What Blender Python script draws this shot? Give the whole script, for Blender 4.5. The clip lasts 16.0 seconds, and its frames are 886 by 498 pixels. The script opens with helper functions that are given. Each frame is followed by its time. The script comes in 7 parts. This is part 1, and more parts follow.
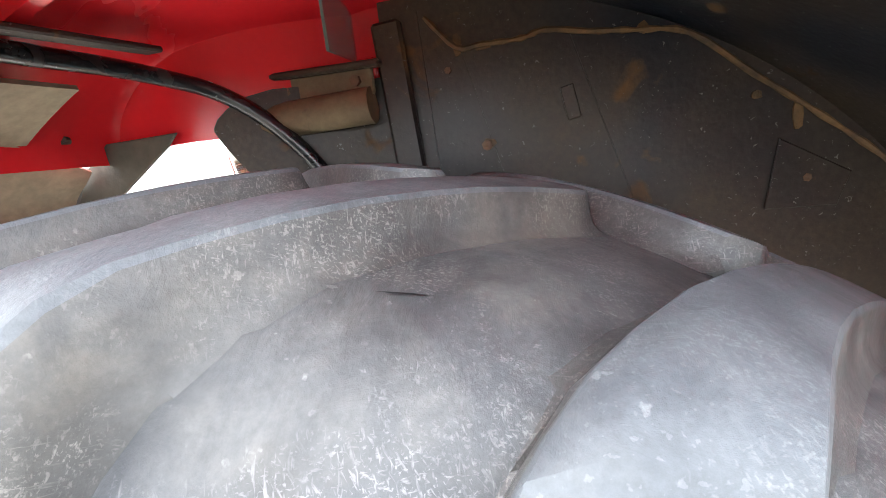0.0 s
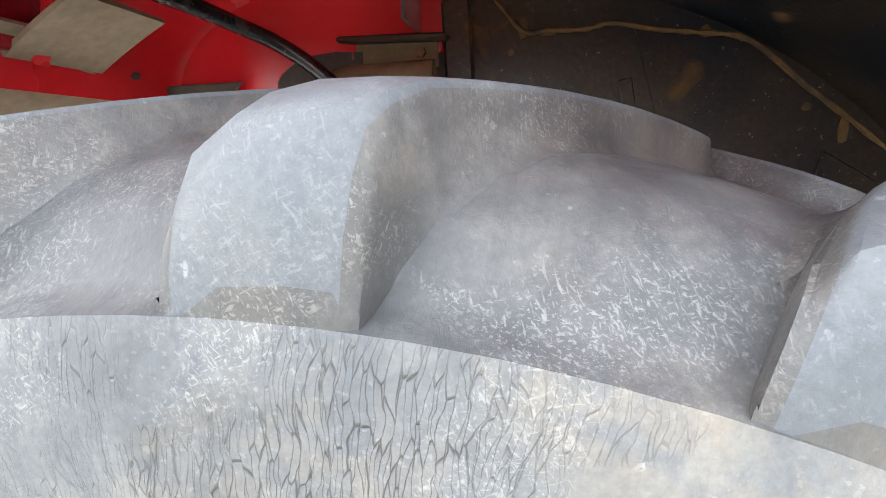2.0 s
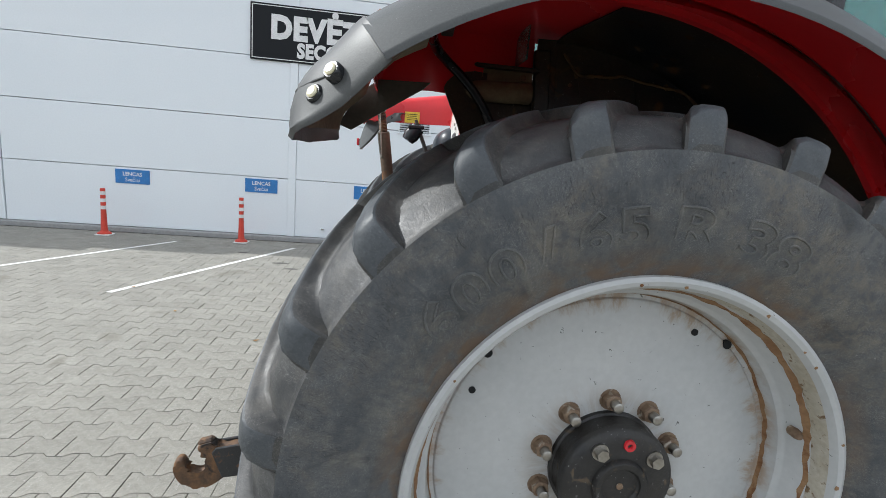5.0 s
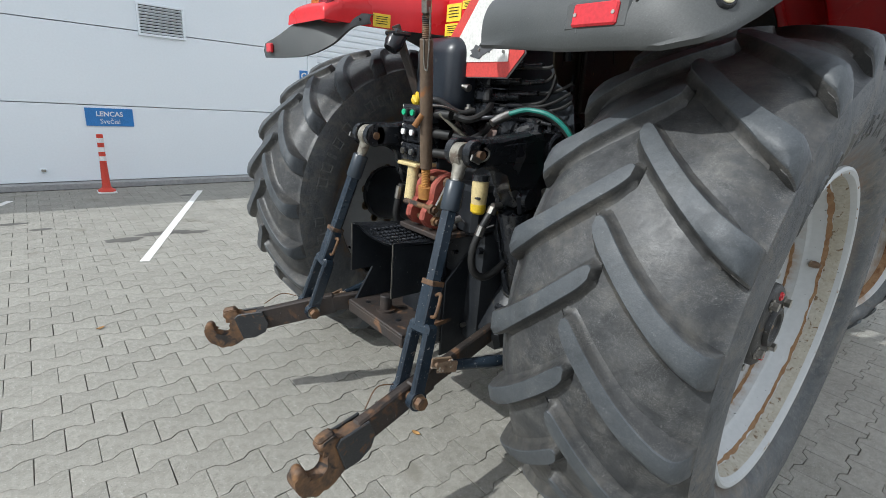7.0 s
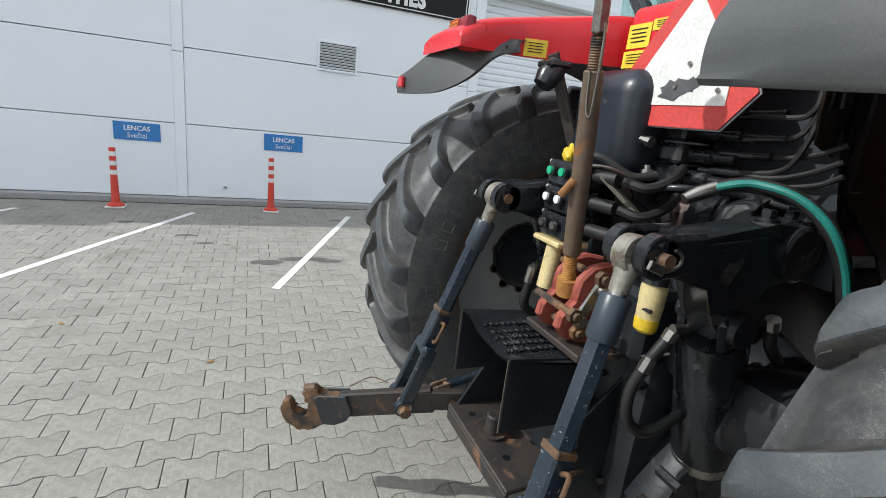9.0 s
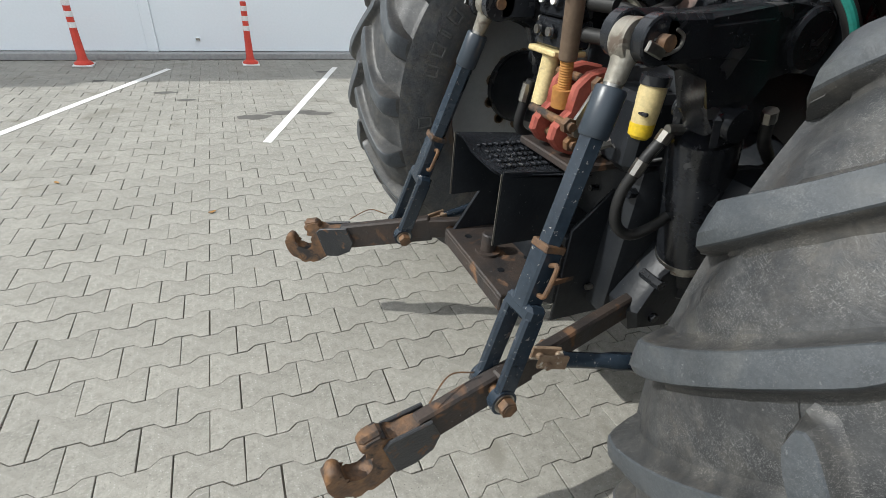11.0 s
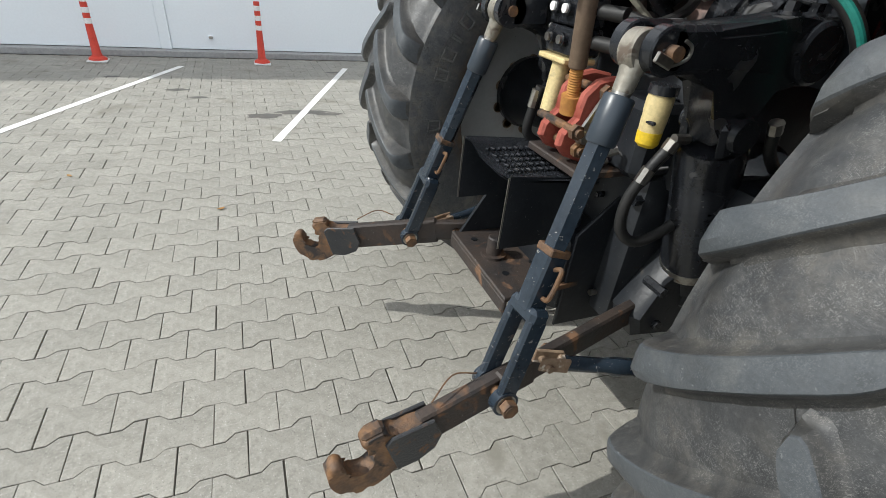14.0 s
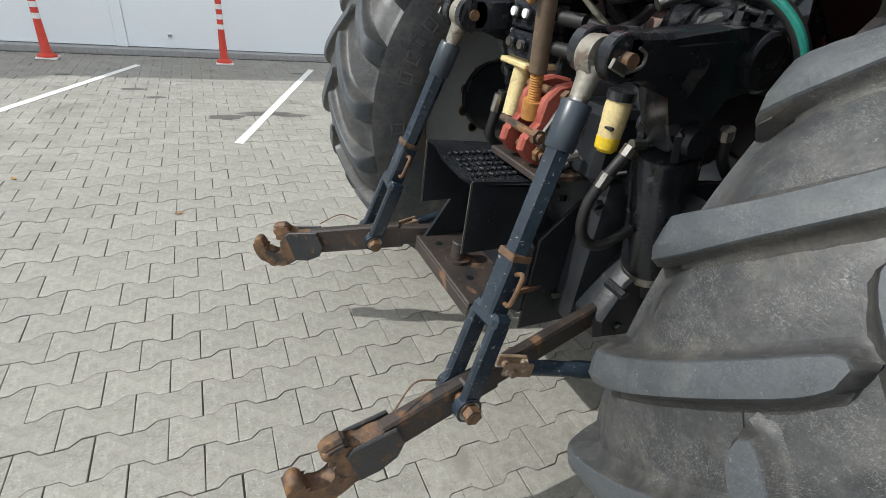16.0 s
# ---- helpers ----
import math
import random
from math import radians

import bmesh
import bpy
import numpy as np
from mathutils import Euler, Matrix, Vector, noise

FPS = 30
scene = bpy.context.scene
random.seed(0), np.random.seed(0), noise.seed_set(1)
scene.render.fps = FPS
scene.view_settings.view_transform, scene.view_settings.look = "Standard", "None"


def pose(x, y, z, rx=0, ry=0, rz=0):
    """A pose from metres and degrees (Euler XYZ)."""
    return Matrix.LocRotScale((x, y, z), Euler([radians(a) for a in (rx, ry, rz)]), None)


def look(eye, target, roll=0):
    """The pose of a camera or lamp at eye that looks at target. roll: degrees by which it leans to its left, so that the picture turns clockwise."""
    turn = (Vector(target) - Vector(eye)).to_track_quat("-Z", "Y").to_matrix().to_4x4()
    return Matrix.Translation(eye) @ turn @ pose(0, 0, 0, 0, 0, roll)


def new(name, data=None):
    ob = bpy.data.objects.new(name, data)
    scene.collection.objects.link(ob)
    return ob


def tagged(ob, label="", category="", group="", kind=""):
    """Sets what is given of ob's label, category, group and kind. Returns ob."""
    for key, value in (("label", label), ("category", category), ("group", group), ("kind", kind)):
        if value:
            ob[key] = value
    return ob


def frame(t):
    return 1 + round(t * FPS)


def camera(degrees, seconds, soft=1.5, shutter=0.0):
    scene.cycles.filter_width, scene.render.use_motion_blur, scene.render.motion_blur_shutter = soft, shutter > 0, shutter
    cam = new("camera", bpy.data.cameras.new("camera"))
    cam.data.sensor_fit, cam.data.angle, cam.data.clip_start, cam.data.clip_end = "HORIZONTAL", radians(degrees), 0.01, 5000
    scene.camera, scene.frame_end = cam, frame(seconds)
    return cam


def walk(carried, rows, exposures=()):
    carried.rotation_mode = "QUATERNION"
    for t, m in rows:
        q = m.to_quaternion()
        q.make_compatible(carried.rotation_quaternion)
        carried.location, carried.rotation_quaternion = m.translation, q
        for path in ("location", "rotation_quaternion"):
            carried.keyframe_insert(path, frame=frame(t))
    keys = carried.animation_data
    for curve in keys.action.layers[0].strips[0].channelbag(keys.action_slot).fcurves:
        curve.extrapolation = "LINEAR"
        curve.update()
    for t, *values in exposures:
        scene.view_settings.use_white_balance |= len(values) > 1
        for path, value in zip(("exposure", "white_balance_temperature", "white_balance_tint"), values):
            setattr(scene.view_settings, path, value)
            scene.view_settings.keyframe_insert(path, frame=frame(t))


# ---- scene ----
cam = camera(86.0, 16.0, soft=0.7)
METRES, EYE, TILT, LEAN, TURN = 3.4, 1.95, -15.0, 0.0, 0.0
PATH = [
    (0, (0.218, 0.285, 1.681), (-0.174, 2.196, 1.239), -6.3),
    (0.5, (0.176, 0.372, 1.686), (-0.188, 2.295, 1.275), -6.3),
    (1, (0.162, 0.392, 1.677), (-0.184, 2.319, 1.268), -5.8),
    (1.5, (0.161, 0.356, 1.677), (-0.202, 2.278, 1.261), -4.3),
    (2, (0.111, 0.229, 1.625), (-0.234, 2.154, 1.208), -0.0),
    (2.2, (0.071, 0.154, 1.606), (-0.320, 2.086, 1.240), -2.8),
    (2.5, (-0.018, 0.052, 1.56), (-0.336, 2.007, 1.284), -1.9),
    (3, (-0.117, -0.112, 1.479), (-0.384, 1.851, 1.204), 3.8),
    (3.2, (-0.122, -0.187, 1.462), (-0.386, 1.777, 1.191), 3.9),
    (5.3, (-0.726, -0.45, 1.507), (-0.37, 1.486, 1.155), 5.5),
    (5.5, (-0.86, -0.414, 1.496), (-0.426, 1.509, 1.162), 5.8),
    (6, (-1.188, -0.185, 1.474), (-0.438, 1.645, 1.175), 0.2),
    (6.5, (-1.471, -0.013, 1.458), (-0.31, 1.553, 1.009), -0.2),
    (6.8, (-1.599, 0.054, 1.453), (-0.287, 1.467, 0.922), 3.2),
    (7, (-1.671, 0.123, 1.41), (-0.418, 1.564, 0.816), 4.3),
    (7.2, (-1.682, 0.190, 1.414), (-0.562, 1.681, 0.694), 2.2),
    (7.5, (-1.638, 0.298, 1.404), (-0.559, 1.77, 0.585), 1.1),
    (8, (-1.528, 0.486, 1.456), (-0.427, 2.016, 0.788), 0.0),
    (8.5, (-1.37, 0.567, 1.458), (-0.385, 2.224, 0.927), 5.1),
    (9, (-1.317, 0.579, 1.465), (-0.566, 2.358, 0.941), 6.4),
    (9.5, (-1.292, 0.563, 1.422), (-0.578, 2.305, 0.748), 3.6),
    (9.8, (-1.299, 0.532, 1.377), (-0.550, 2.168, 0.505), 3.8),
    (10, (-1.302, 0.547, 1.361), (-0.564, 2.143, 0.407), 4.1),
    (10.2, (-1.309, 0.544, 1.358), (-0.576, 2.107, 0.347), 4.4),
    (12.5, (-1.312, 0.519, 1.355), (-0.636, 2.072, 0.292), 5.0),
    (13, (-1.318, 0.519, 1.36), (-0.635, 2.074, 0.303), 5.4),
    (13.5, (-1.324, 0.519, 1.36), (-0.628, 2.077, 0.318), 5.8),
    (14, (-1.322, 0.516, 1.362), (-0.623, 2.075, 0.323), 5.9),
    (14.5, (-1.309, 0.509, 1.369), (-0.604, 2.068, 0.333), 6.0),
    (15, (-1.282, 0.516, 1.376), (-0.528, 2.059, 0.351), 6.8),
    (15.5, (-1.284, 0.514, 1.371), (-0.476, 2.039, 0.359), 7.5),
    (16, (-1.296, 0.522, 1.363), (-0.483, 2.039, 0.345), 7.5),
]
walk(cam, [(t, look(eye, target, roll)) for t, eye, target, roll in PATH],
     [(0.0, 3.35, 6500, 10), (0.5, 3.75, 6500, 10), (1.0, 3.8, 6500, 10), (1.5, 3.8, 6500, 10), (2.0, 2.95, 6500, 10), (2.5, 2.68, 6450, 9.5), (3.0, 1.28, 6380, 8.5), (3.4, 0.75, 6340, 8), (4.2, 0.35, 6300, 8), (5.3, 0.22, 6250, 7.5),
      (6.0, 0.17, 6200, 7), (9.0, 0.17, 6260, 7), (10.0, 0.3, 6380, 7), (12.5, 0.33, 6450, 7), (16.0, 0.33, 6450, 7)])

# ---------------------------------------------------------------- world and sun
SUN_TO = Vector((-0.375, 0.085, 0.33)).normalized()
world = bpy.data.worlds.new("sky")
scene.world = world
world.use_nodes = True
wn = world.node_tree
sky = wn.nodes.new("ShaderNodeTexSky")
sky.sky_type = "NISHITA"
sky.sun_disc = False
sky.sun_elevation = math.asin(SUN_TO.z)
sky.sun_rotation = math.atan2(SUN_TO.x, SUN_TO.y)
sky.dust_density = 2.0
sky.ozone_density = 1.0
cloud = wn.nodes.new("ShaderNodeTexNoise")
cloud.inputs["Scale"].default_value, cloud.inputs["Detail"].default_value = 2.2, 6.0
wc = wn.nodes.new("ShaderNodeTexCoord")
wn.links.new(wc.outputs["Generated"], cloud.inputs["Vector"])
veil = wn.nodes.new("ShaderNodeMapRange")
veil.inputs["From Min"].default_value, veil.inputs["From Max"].default_value = 0.36, 0.62
veil.inputs["To Min"].default_value, veil.inputs["To Max"].default_value = 0.45, 0.95
wn.links.new(cloud.outputs["Fac"], veil.inputs["Value"])
blend = wn.nodes.new("ShaderNodeMix")
blend.data_type = "RGBA"
blend.inputs[7].default_value = (7.2, 7.35, 7.7, 1)
wn.links.new(veil.outputs[0], blend.inputs["Factor"])
wn.links.new(sky.outputs[0], blend.inputs[6])
wn.links.new(blend.outputs[2], wn.nodes["Background"].inputs[0])
wn.nodes["Background"].inputs[1].default_value = 0.15
sun_data = bpy.data.lights.new("sun", "SUN")
sun_data.energy = 3.2
sun_data.angle = radians(0.6)
sun_data.color = (1.0, 0.985, 0.96)
sun = new("sun", sun_data)
sun.matrix_world = look(SUN_TO * 30, (0, 0, 0))


# ---------------------------------------------------------------- materials
def material(name, c1, c2, scale=6.0, rough=0.6, metal=0.0, bump=0.15, fine=90.0, stain=None, stain_at=0.62, stain_scale=3.0,
             spec=0.5, island=0.0, speck=0.0, stain_rough=0.9, tone=0.17, speck_at=0.70, mottle=0.0, scuff=0.0):
    """Two tones mixed by a broad noise, a fine grain in tone and relief, and stains of a second colour."""
    m = bpy.data.materials.new(name)
    m.use_nodes = True
    t = m.node_tree
    b = t.nodes["Principled BSDF"]
    link = t.links.new
    co = t.nodes.new("ShaderNodeTexCoord").outputs["Object"]

    def noise_node(sc, detail=4.0, dist=0.0):
        n = t.nodes.new("ShaderNodeTexNoise")
        n.inputs["Scale"].default_value, n.inputs["Detail"].default_value, n.inputs["Distortion"].default_value = sc, detail, dist
        link(co, n.inputs["Vector"])
        return n.outputs["Fac"]

    def ramp(src, a, z):
        n = t.nodes.new("ShaderNodeMapRange")
        n.inputs["From Min"].default_value, n.inputs["From Max"].default_value = a, z
        link(src, n.inputs["Value"])
        return n.outputs[0]

    def mix(fac, a, z, kind="MIX"):
        n = t.nodes.new("ShaderNodeMix")
        n.data_type, n.blend_type = "RGBA", kind
        for sock, val in ((n.inputs["Factor"], fac), (n.inputs[6], a), (n.inputs[7], z)):
            if isinstance(val, (float, int)):
                sock.default_value = val
            elif isinstance(val, tuple):
                sock.default_value = (*val, 1)
            else:
                link(val, sock)
        return n.outputs[2]

    broad = noise_node(scale, 5.0, 0.3)
    grain = noise_node(fine, 7.0)
    col = mix(ramp(broad, 0.32, 0.68), c1, c2)
    g = t.nodes.new("ShaderNodeMapRange")
    g.inputs["From Min"].default_value, g.inputs["From Max"].default_value = 0.25, 0.75
    g.inputs["To Min"].default_value, g.inputs["To Max"].default_value = 1 - tone, 1 + tone
    link(grain, g.inputs["Value"])
    v = t.nodes.new("ShaderNodeVectorMath")
    v.operation = "SCALE"
    link(col, v.inputs[0])
    link(g.outputs[0], v.inputs["Scale"])
    col = v.outputs[0]
    if island:
        info = t.nodes.new("ShaderNodeObjectInfo").outputs["Random"]
        geo = t.nodes.new("ShaderNodeNewGeometry").outputs["Random Per Island"]
        ad = t.nodes.new("ShaderNodeMath")
        link(info, ad.inputs[0])
        link(geo, ad.inputs[1])
        fr = t.nodes.new("ShaderNodeMath")
        fr.operation = "FRACT"
        link(ad.outputs[0], fr.inputs[0])
        r2 = t.nodes.new("ShaderNodeMapRange")
        r2.inputs["To Min"].default_value, r2.inputs["To Max"].default_value = 1 - island, 1 + island
        link(fr.outputs[0], r2.inputs["Value"])
        v2 = t.nodes.new("ShaderNodeVectorMath")
        v2.operation = "SCALE"
        link(col, v2.inputs[0])
        link(r2.outputs[0], v2.inputs["Scale"])
        col = v2.outputs[0]
    if mottle:
        for sc, dark, light in ((34.0, 1 - mottle, 1 + mottle), (130.0, 1 - 0.8 * mottle, 1 + 0.8 * mottle)):
            mr = t.nodes.new("ShaderNodeMapRange")
            mr.inputs["From Min"].default_value, mr.inputs["From Max"].default_value = 0.33, 0.67
            mr.inputs["To Min"].default_value, mr.inputs["To Max"].default_value = dark, light
            link(noise_node(sc, 5.0, 0.4), mr.inputs["Value"])
            v3 = t.nodes.new("ShaderNodeVectorMath")
            v3.operation = "SCALE"
            link(col, v3.inputs[0])
            link(mr.outputs[0], v3.inputs["Scale"])
            col = v3.outputs[0]
        col = mix(ramp(noise_node(175.0, 3.0, 0.3), 0.665, 0.69), col, (0.50, 0.49, 0.45))
        pits = ramp(noise_node(210.0, 3.0, 0.3), 0.345, 0.315)
        col = mix(pits, col, tuple(x * 0.35 for x in c1))
    if scuff:
        wpos = t.nodes.new("ShaderNodeNewGeometry").outputs["Position"]
        for turn, st in ((0.5, (2.2, 170.0, 1.0)), (1.9, (2.8, 210.0, 1.0)), (-0.7, (3.5, 240.0, 1.0))):
            mp = t.nodes.new("ShaderNodeMapping")
            mp.inputs["Rotation"].default_value, mp.inputs["Scale"].default_value = (0, 0, turn), st
            link(wpos, mp.inputs["Vector"])
            sn = t.nodes.new("ShaderNodeTexNoise")
            sn.inputs["Scale"].default_value, sn.inputs["Detail"].default_value = 1.0, 2.0
            link(mp.outputs[0], sn.inputs["Vector"])
            f1 = t.nodes.new("ShaderNodeMath")
            f1.operation = "MULTIPLY"
            link(ramp(sn.outputs["Fac"], 0.70, 0.76), f1.inputs[0])
            f1.inputs[1].default_value = scuff
            col = mix(f1.outputs[0], col, (0.52, 0.51, 0.47))
    rgh = mix(ramp(broad, 0.3, 0.7), (rough * 0.85,) * 3, (min(1.0, rough * 1.15),) * 3)
    if stain:
        sm = ramp(noise_node(stain_scale, 7.0, 0.6), stain_at, stain_at + 0.08)
        col = mix(sm, col, stain)
        rgh = mix(sm, rgh, (stain_rough,) * 3)
        if metal:
            inv = t.nodes.new("ShaderNodeMath")
            inv.operation = "MULTIPLY_ADD"
            inv.inputs[1].default_value, inv.inputs[2].default_value = -metal, metal
            link(sm, inv.inputs[0])
            link(inv.outputs[0], b.inputs["Metallic"])
    if speck:
        sp = ramp(noise_node(fine * 1.3, 6.0, 0.8), speck_at, speck_at + 0.04)
        col = mix(sp, col, (speck, speck, speck * 0.96))
    link(col, b.inputs["Base Color"])
    link(rgh, b.inputs["Roughness"])
    if not (stain and metal):
        b.inputs["Metallic"].default_value = metal
    b.inputs["Specular IOR Level"].default_value = spec
    if bump:
        bp = t.nodes.new("ShaderNodeBump")
        bp.inputs["Strength"].default_value, bp.inputs["Distance"].default_value = bump, 0.004
        link(grain, bp.inputs["Height"])
        link(bp.outputs[0], b.inputs["Normal"])
    return m


def plain(name, c, rough=0.5, metal=0.0):
    return material(name, c, tuple(x * 0.85 for x in c), 9.0, rough, metal, 0.06, 120.0)


def rubber(name, dark, pale, dust, gloss, cracks, film_mix=0.55, scratch=0.45, tan=0.0):
    """Weathered rubber: dust film, fibrous streaks that run outwards from the hub, scuffs, scratches and fine cracks."""
    m = bpy.data.materials.new(name)
    m.use_nodes = True
    t = m.node_tree
    b = t.nodes["Principled BSDF"]
    link = t.links.new

    def node(kind, **kw):
        n = t.nodes.new(kind)
        for k, v in kw.items():
            n.inputs[k].default_value = v
        return n

    def calc(op, a, z=None):
        n = t.nodes.new("ShaderNodeMath")
        n.operation = op
        for sock, v in zip(n.inputs, (a, z)):
            if v is None:
                continue
            if isinstance(v, (int, float)):
                sock.default_value = v
            else:
                link(v, sock)
        return n.outputs[0]

    def span(src, a, z, lo=0.0, hi=1.0):
        n = node("ShaderNodeMapRange", **{"From Min": a, "From Max": z, "To Min": lo, "To Max": hi})
        link(src, n.inputs["Value"])
        return n.outputs[0]

    def mix(fac, a, z):
        n = t.nodes.new("ShaderNodeMix")
        n.data_type = "RGBA"
        link(fac, n.inputs["Factor"])
        for sock, v in ((n.inputs[6], a), (n.inputs[7], z)):
            if isinstance(v, tuple):
                sock.default_value = (*v, 1)
            else:
                link(v, sock)
        return n.outputs[2]

    pos = t.nodes.new("ShaderNodeNewGeometry").outputs["Position"]
    sep = t.nodes.new("ShaderNodeSeparateXYZ")
    link(pos, sep.inputs[0])
    up = calc("SUBTRACT", sep.outputs["Z"], 0.83)
    ang = calc("MULTIPLY", calc("ARCTAN2", sep.outputs["X"], up), 0.75)
    rad = calc("SQRT", calc("ADD", calc("MULTIPLY", sep.outputs["X"], sep.outputs["X"]), calc("MULTIPLY", up, up)))
    com = t.nodes.new("ShaderNodeCombineXYZ")
    for k, v in enumerate((ang, rad, sep.outputs["Y"])):
        link(v, com.inputs[k])
    polar = com.outputs[0]

    def noise(vec, scale, detail=4.0, dist=0.0, stretch=None, rough=0.55):
        if stretch:
            mp = t.nodes.new("ShaderNodeMapping")
            mp.inputs["Scale"].default_value = stretch
            link(vec, mp.inputs["Vector"])
            vec = mp.outputs[0]
        n = node("ShaderNodeTexNoise", Scale=scale, Detail=detail, Distortion=dist, Roughness=rough)
        link(vec, n.inputs["Vector"])
        return n.outputs["Fac"]

    broad = noise(pos, 3.2, 5.0, 0.4)
    mid = noise(pos, 24.0, 7.0, 0.6, None, 0.68)
    fibre = noise(polar, 1.0, 5.0, 0.5, (64.0, 30.0, 34.0), 0.7)
    grain = noise(pos, 210.0, 6.0, 0.0, None, 0.75)
    col = mix(span(broad, 0.35, 0.65), dark, pale)
    film = calc("MULTIPLY", span(mid, 0.42, 0.68), span(fibre, 0.36, 0.62))
    col = mix(calc("MULTIPLY", film, film_mix), col, dust)
    soft = calc("MULTIPLY", span(noise(pos, 9.0, 5.0, 0.9, None, 0.6), 0.47, 0.66), span(noise(polar, 1.0, 4.0, 0.6, (26.0, 9.0, 12.0), 0.6), 0.40, 0.62))
    col = mix(calc("MULTIPLY", soft, film_mix), col, (dust[0] * 1.08, dust[1] * 1.02, dust[2] * 0.92))
    if tan:
        brown = calc("MULTIPLY", span(noise(pos, 5.0, 6.0, 0.8, None, 0.65), 0.46, 0.62), span(noise(pos, 45.0, 5.0, 0.4, None, 0.7), 0.38, 0.6))
        col = mix(calc("MULTIPLY", brown, tan), col, (0.17, 0.145, 0.112))
    damp = span(noise(pos, 6.0, 5.0, 1.2, None, 0.62), 0.54, 0.68)
    col = mix(calc("MULTIPLY", damp, 0.62), col, tuple(x * 0.55 for x in dark))
    # scratches: thin lines where a warped noise crosses its middle
    lines = None
    for st, turn, a0 in (((60.0, 640.0, 640.0), (0.3, 0.2, 0.5), 0.46), ((640.0, 640.0, 55.0), (0.4, 0.3, 0.0), 0.46), ((600.0, 70.0, 600.0), (0.5, 0.0, 0.4), 0.44), ((80.0, 700.0, 700.0), (-0.4, 0.3, -0.7), 0.48)):
        mp = t.nodes.new("ShaderNodeMapping")
        mp.vector_type = "TEXTURE"
        mp.inputs["Rotation"].default_value = turn
        link(polar, mp.inputs["Vector"])
        line = calc("MULTIPLY", span(noise(mp.outputs[0], 1.0, 2.0, 0.35, st, 0.5), 0.60, 0.70), span(noise(pos, 13.0, 5.0, 0.5, None, 0.65), a0, a0 + 0.12))
        lines = line if lines is None else calc("MAXIMUM", lines, line)
    col = mix(calc("MULTIPLY", lines, scratch), col, tuple(x * 1.7 for x in dust))
    # dust specks
    specks = calc("MULTIPLY", span(noise(pos, 330.0, 2.0), 0.62, 0.67), span(noise(pos, 11.0, 4.0, 0.6), 0.42, 0.58))
    col = mix(calc("MULTIPLY", specks, 0.14), col, tuple(x * 1.7 for x in dust))
    # pale chips
    chips = calc("MULTIPLY", span(noise(pos, 130.0, 3.0), 0.66, 0.70), span(mid, 0.5, 0.62))
    col = mix(calc("MULTIPLY", chips, 0.38), col, tuple(x * 1.9 for x in dust))
    v = t.nodes.new("ShaderNodeVectorMath")
    v.operation = "SCALE"
    link(col, v.inputs[0])
    link(span(grain, 0.28, 0.72, 0.80, 1.20), v.inputs["Scale"])
    col = v.outputs[0]
    height = calc("ADD", calc("MULTIPLY", fibre, 0.35), calc("ADD", calc("MULTIPLY", grain, 0.10), calc("MULTIPLY", mid, 0.5)))
    if cracks:
        warp = t.nodes.new("ShaderNodeVectorMath")
        warp.operation = "ADD"
        wn2 = node("ShaderNodeTexNoise", Scale=30.0, Detail=3.0)
        link(pos, wn2.inputs["Vector"])
        sc2 = t.nodes.new("ShaderNodeVectorMath")
        sc2.operation = "SCALE"
        sc2.inputs["Scale"].default_value = 0.016
        link(wn2.outputs["Color"], sc2.inputs[0])
        link(polar, warp.inputs[0])
        link(sc2.outputs[0], warp.inputs[1])
        mp = t.nodes.new("ShaderNodeMapping")
        mp.inputs["Scale"].default_value = (62.0, 9.0, 9.0)
        link(warp.outputs[0], mp.inputs["Vector"])
        vor = t.nodes.new("ShaderNodeTexVoronoi")
        vor.feature = "DISTANCE_TO_EDGE"
        link(mp.outputs[0], vor.inputs["Vector"])
        zone = calc("MULTIPLY", span(rad, 0.600, 0.650), span(rad, 0.735, 0.715))
        zone = calc("MULTIPLY", zone, span(noise(polar, 1.0, 3.0, 0.4, (7.0, 14.0, 6.0)), 0.42, 0.57))
        crack = calc("MULTIPLY", span(vor.outputs["Distance"], 0.0, 0.05, 1.0, 0.0), zone)
        col = mix(calc("MULTIPLY", crack, 0.72), col, (0.012, 0.012, 0.012))
        height = calc("SUBTRACT", height, calc("MULTIPLY", crack, cracks))
        # rusty brown dirt washed out from the rim
        wash = calc("MULTIPLY", span(rad, 0.560, 0.512), span(noise(polar, 1.0, 5.0, 0.6, (9.0, 20.0, 4.0)), 0.40, 0.60))
        col = mix(calc("MULTIPLY", wash, 0.75), col, (0.13, 0.082, 0.048))
    link(col, b.inputs["Base Color"])
    link(span(mid, 0.3, 0.7, gloss - 0.1, gloss + 0.16), b.inputs["Roughness"])
    b.inputs["Specular IOR Level"].default_value = 0.45
    bp = node("ShaderNodeBump", Strength=0.5, Distance=0.004)
    link(height, bp.inputs["Height"])
    link(bp.outputs[0], b.inputs["Normal"])
    return m


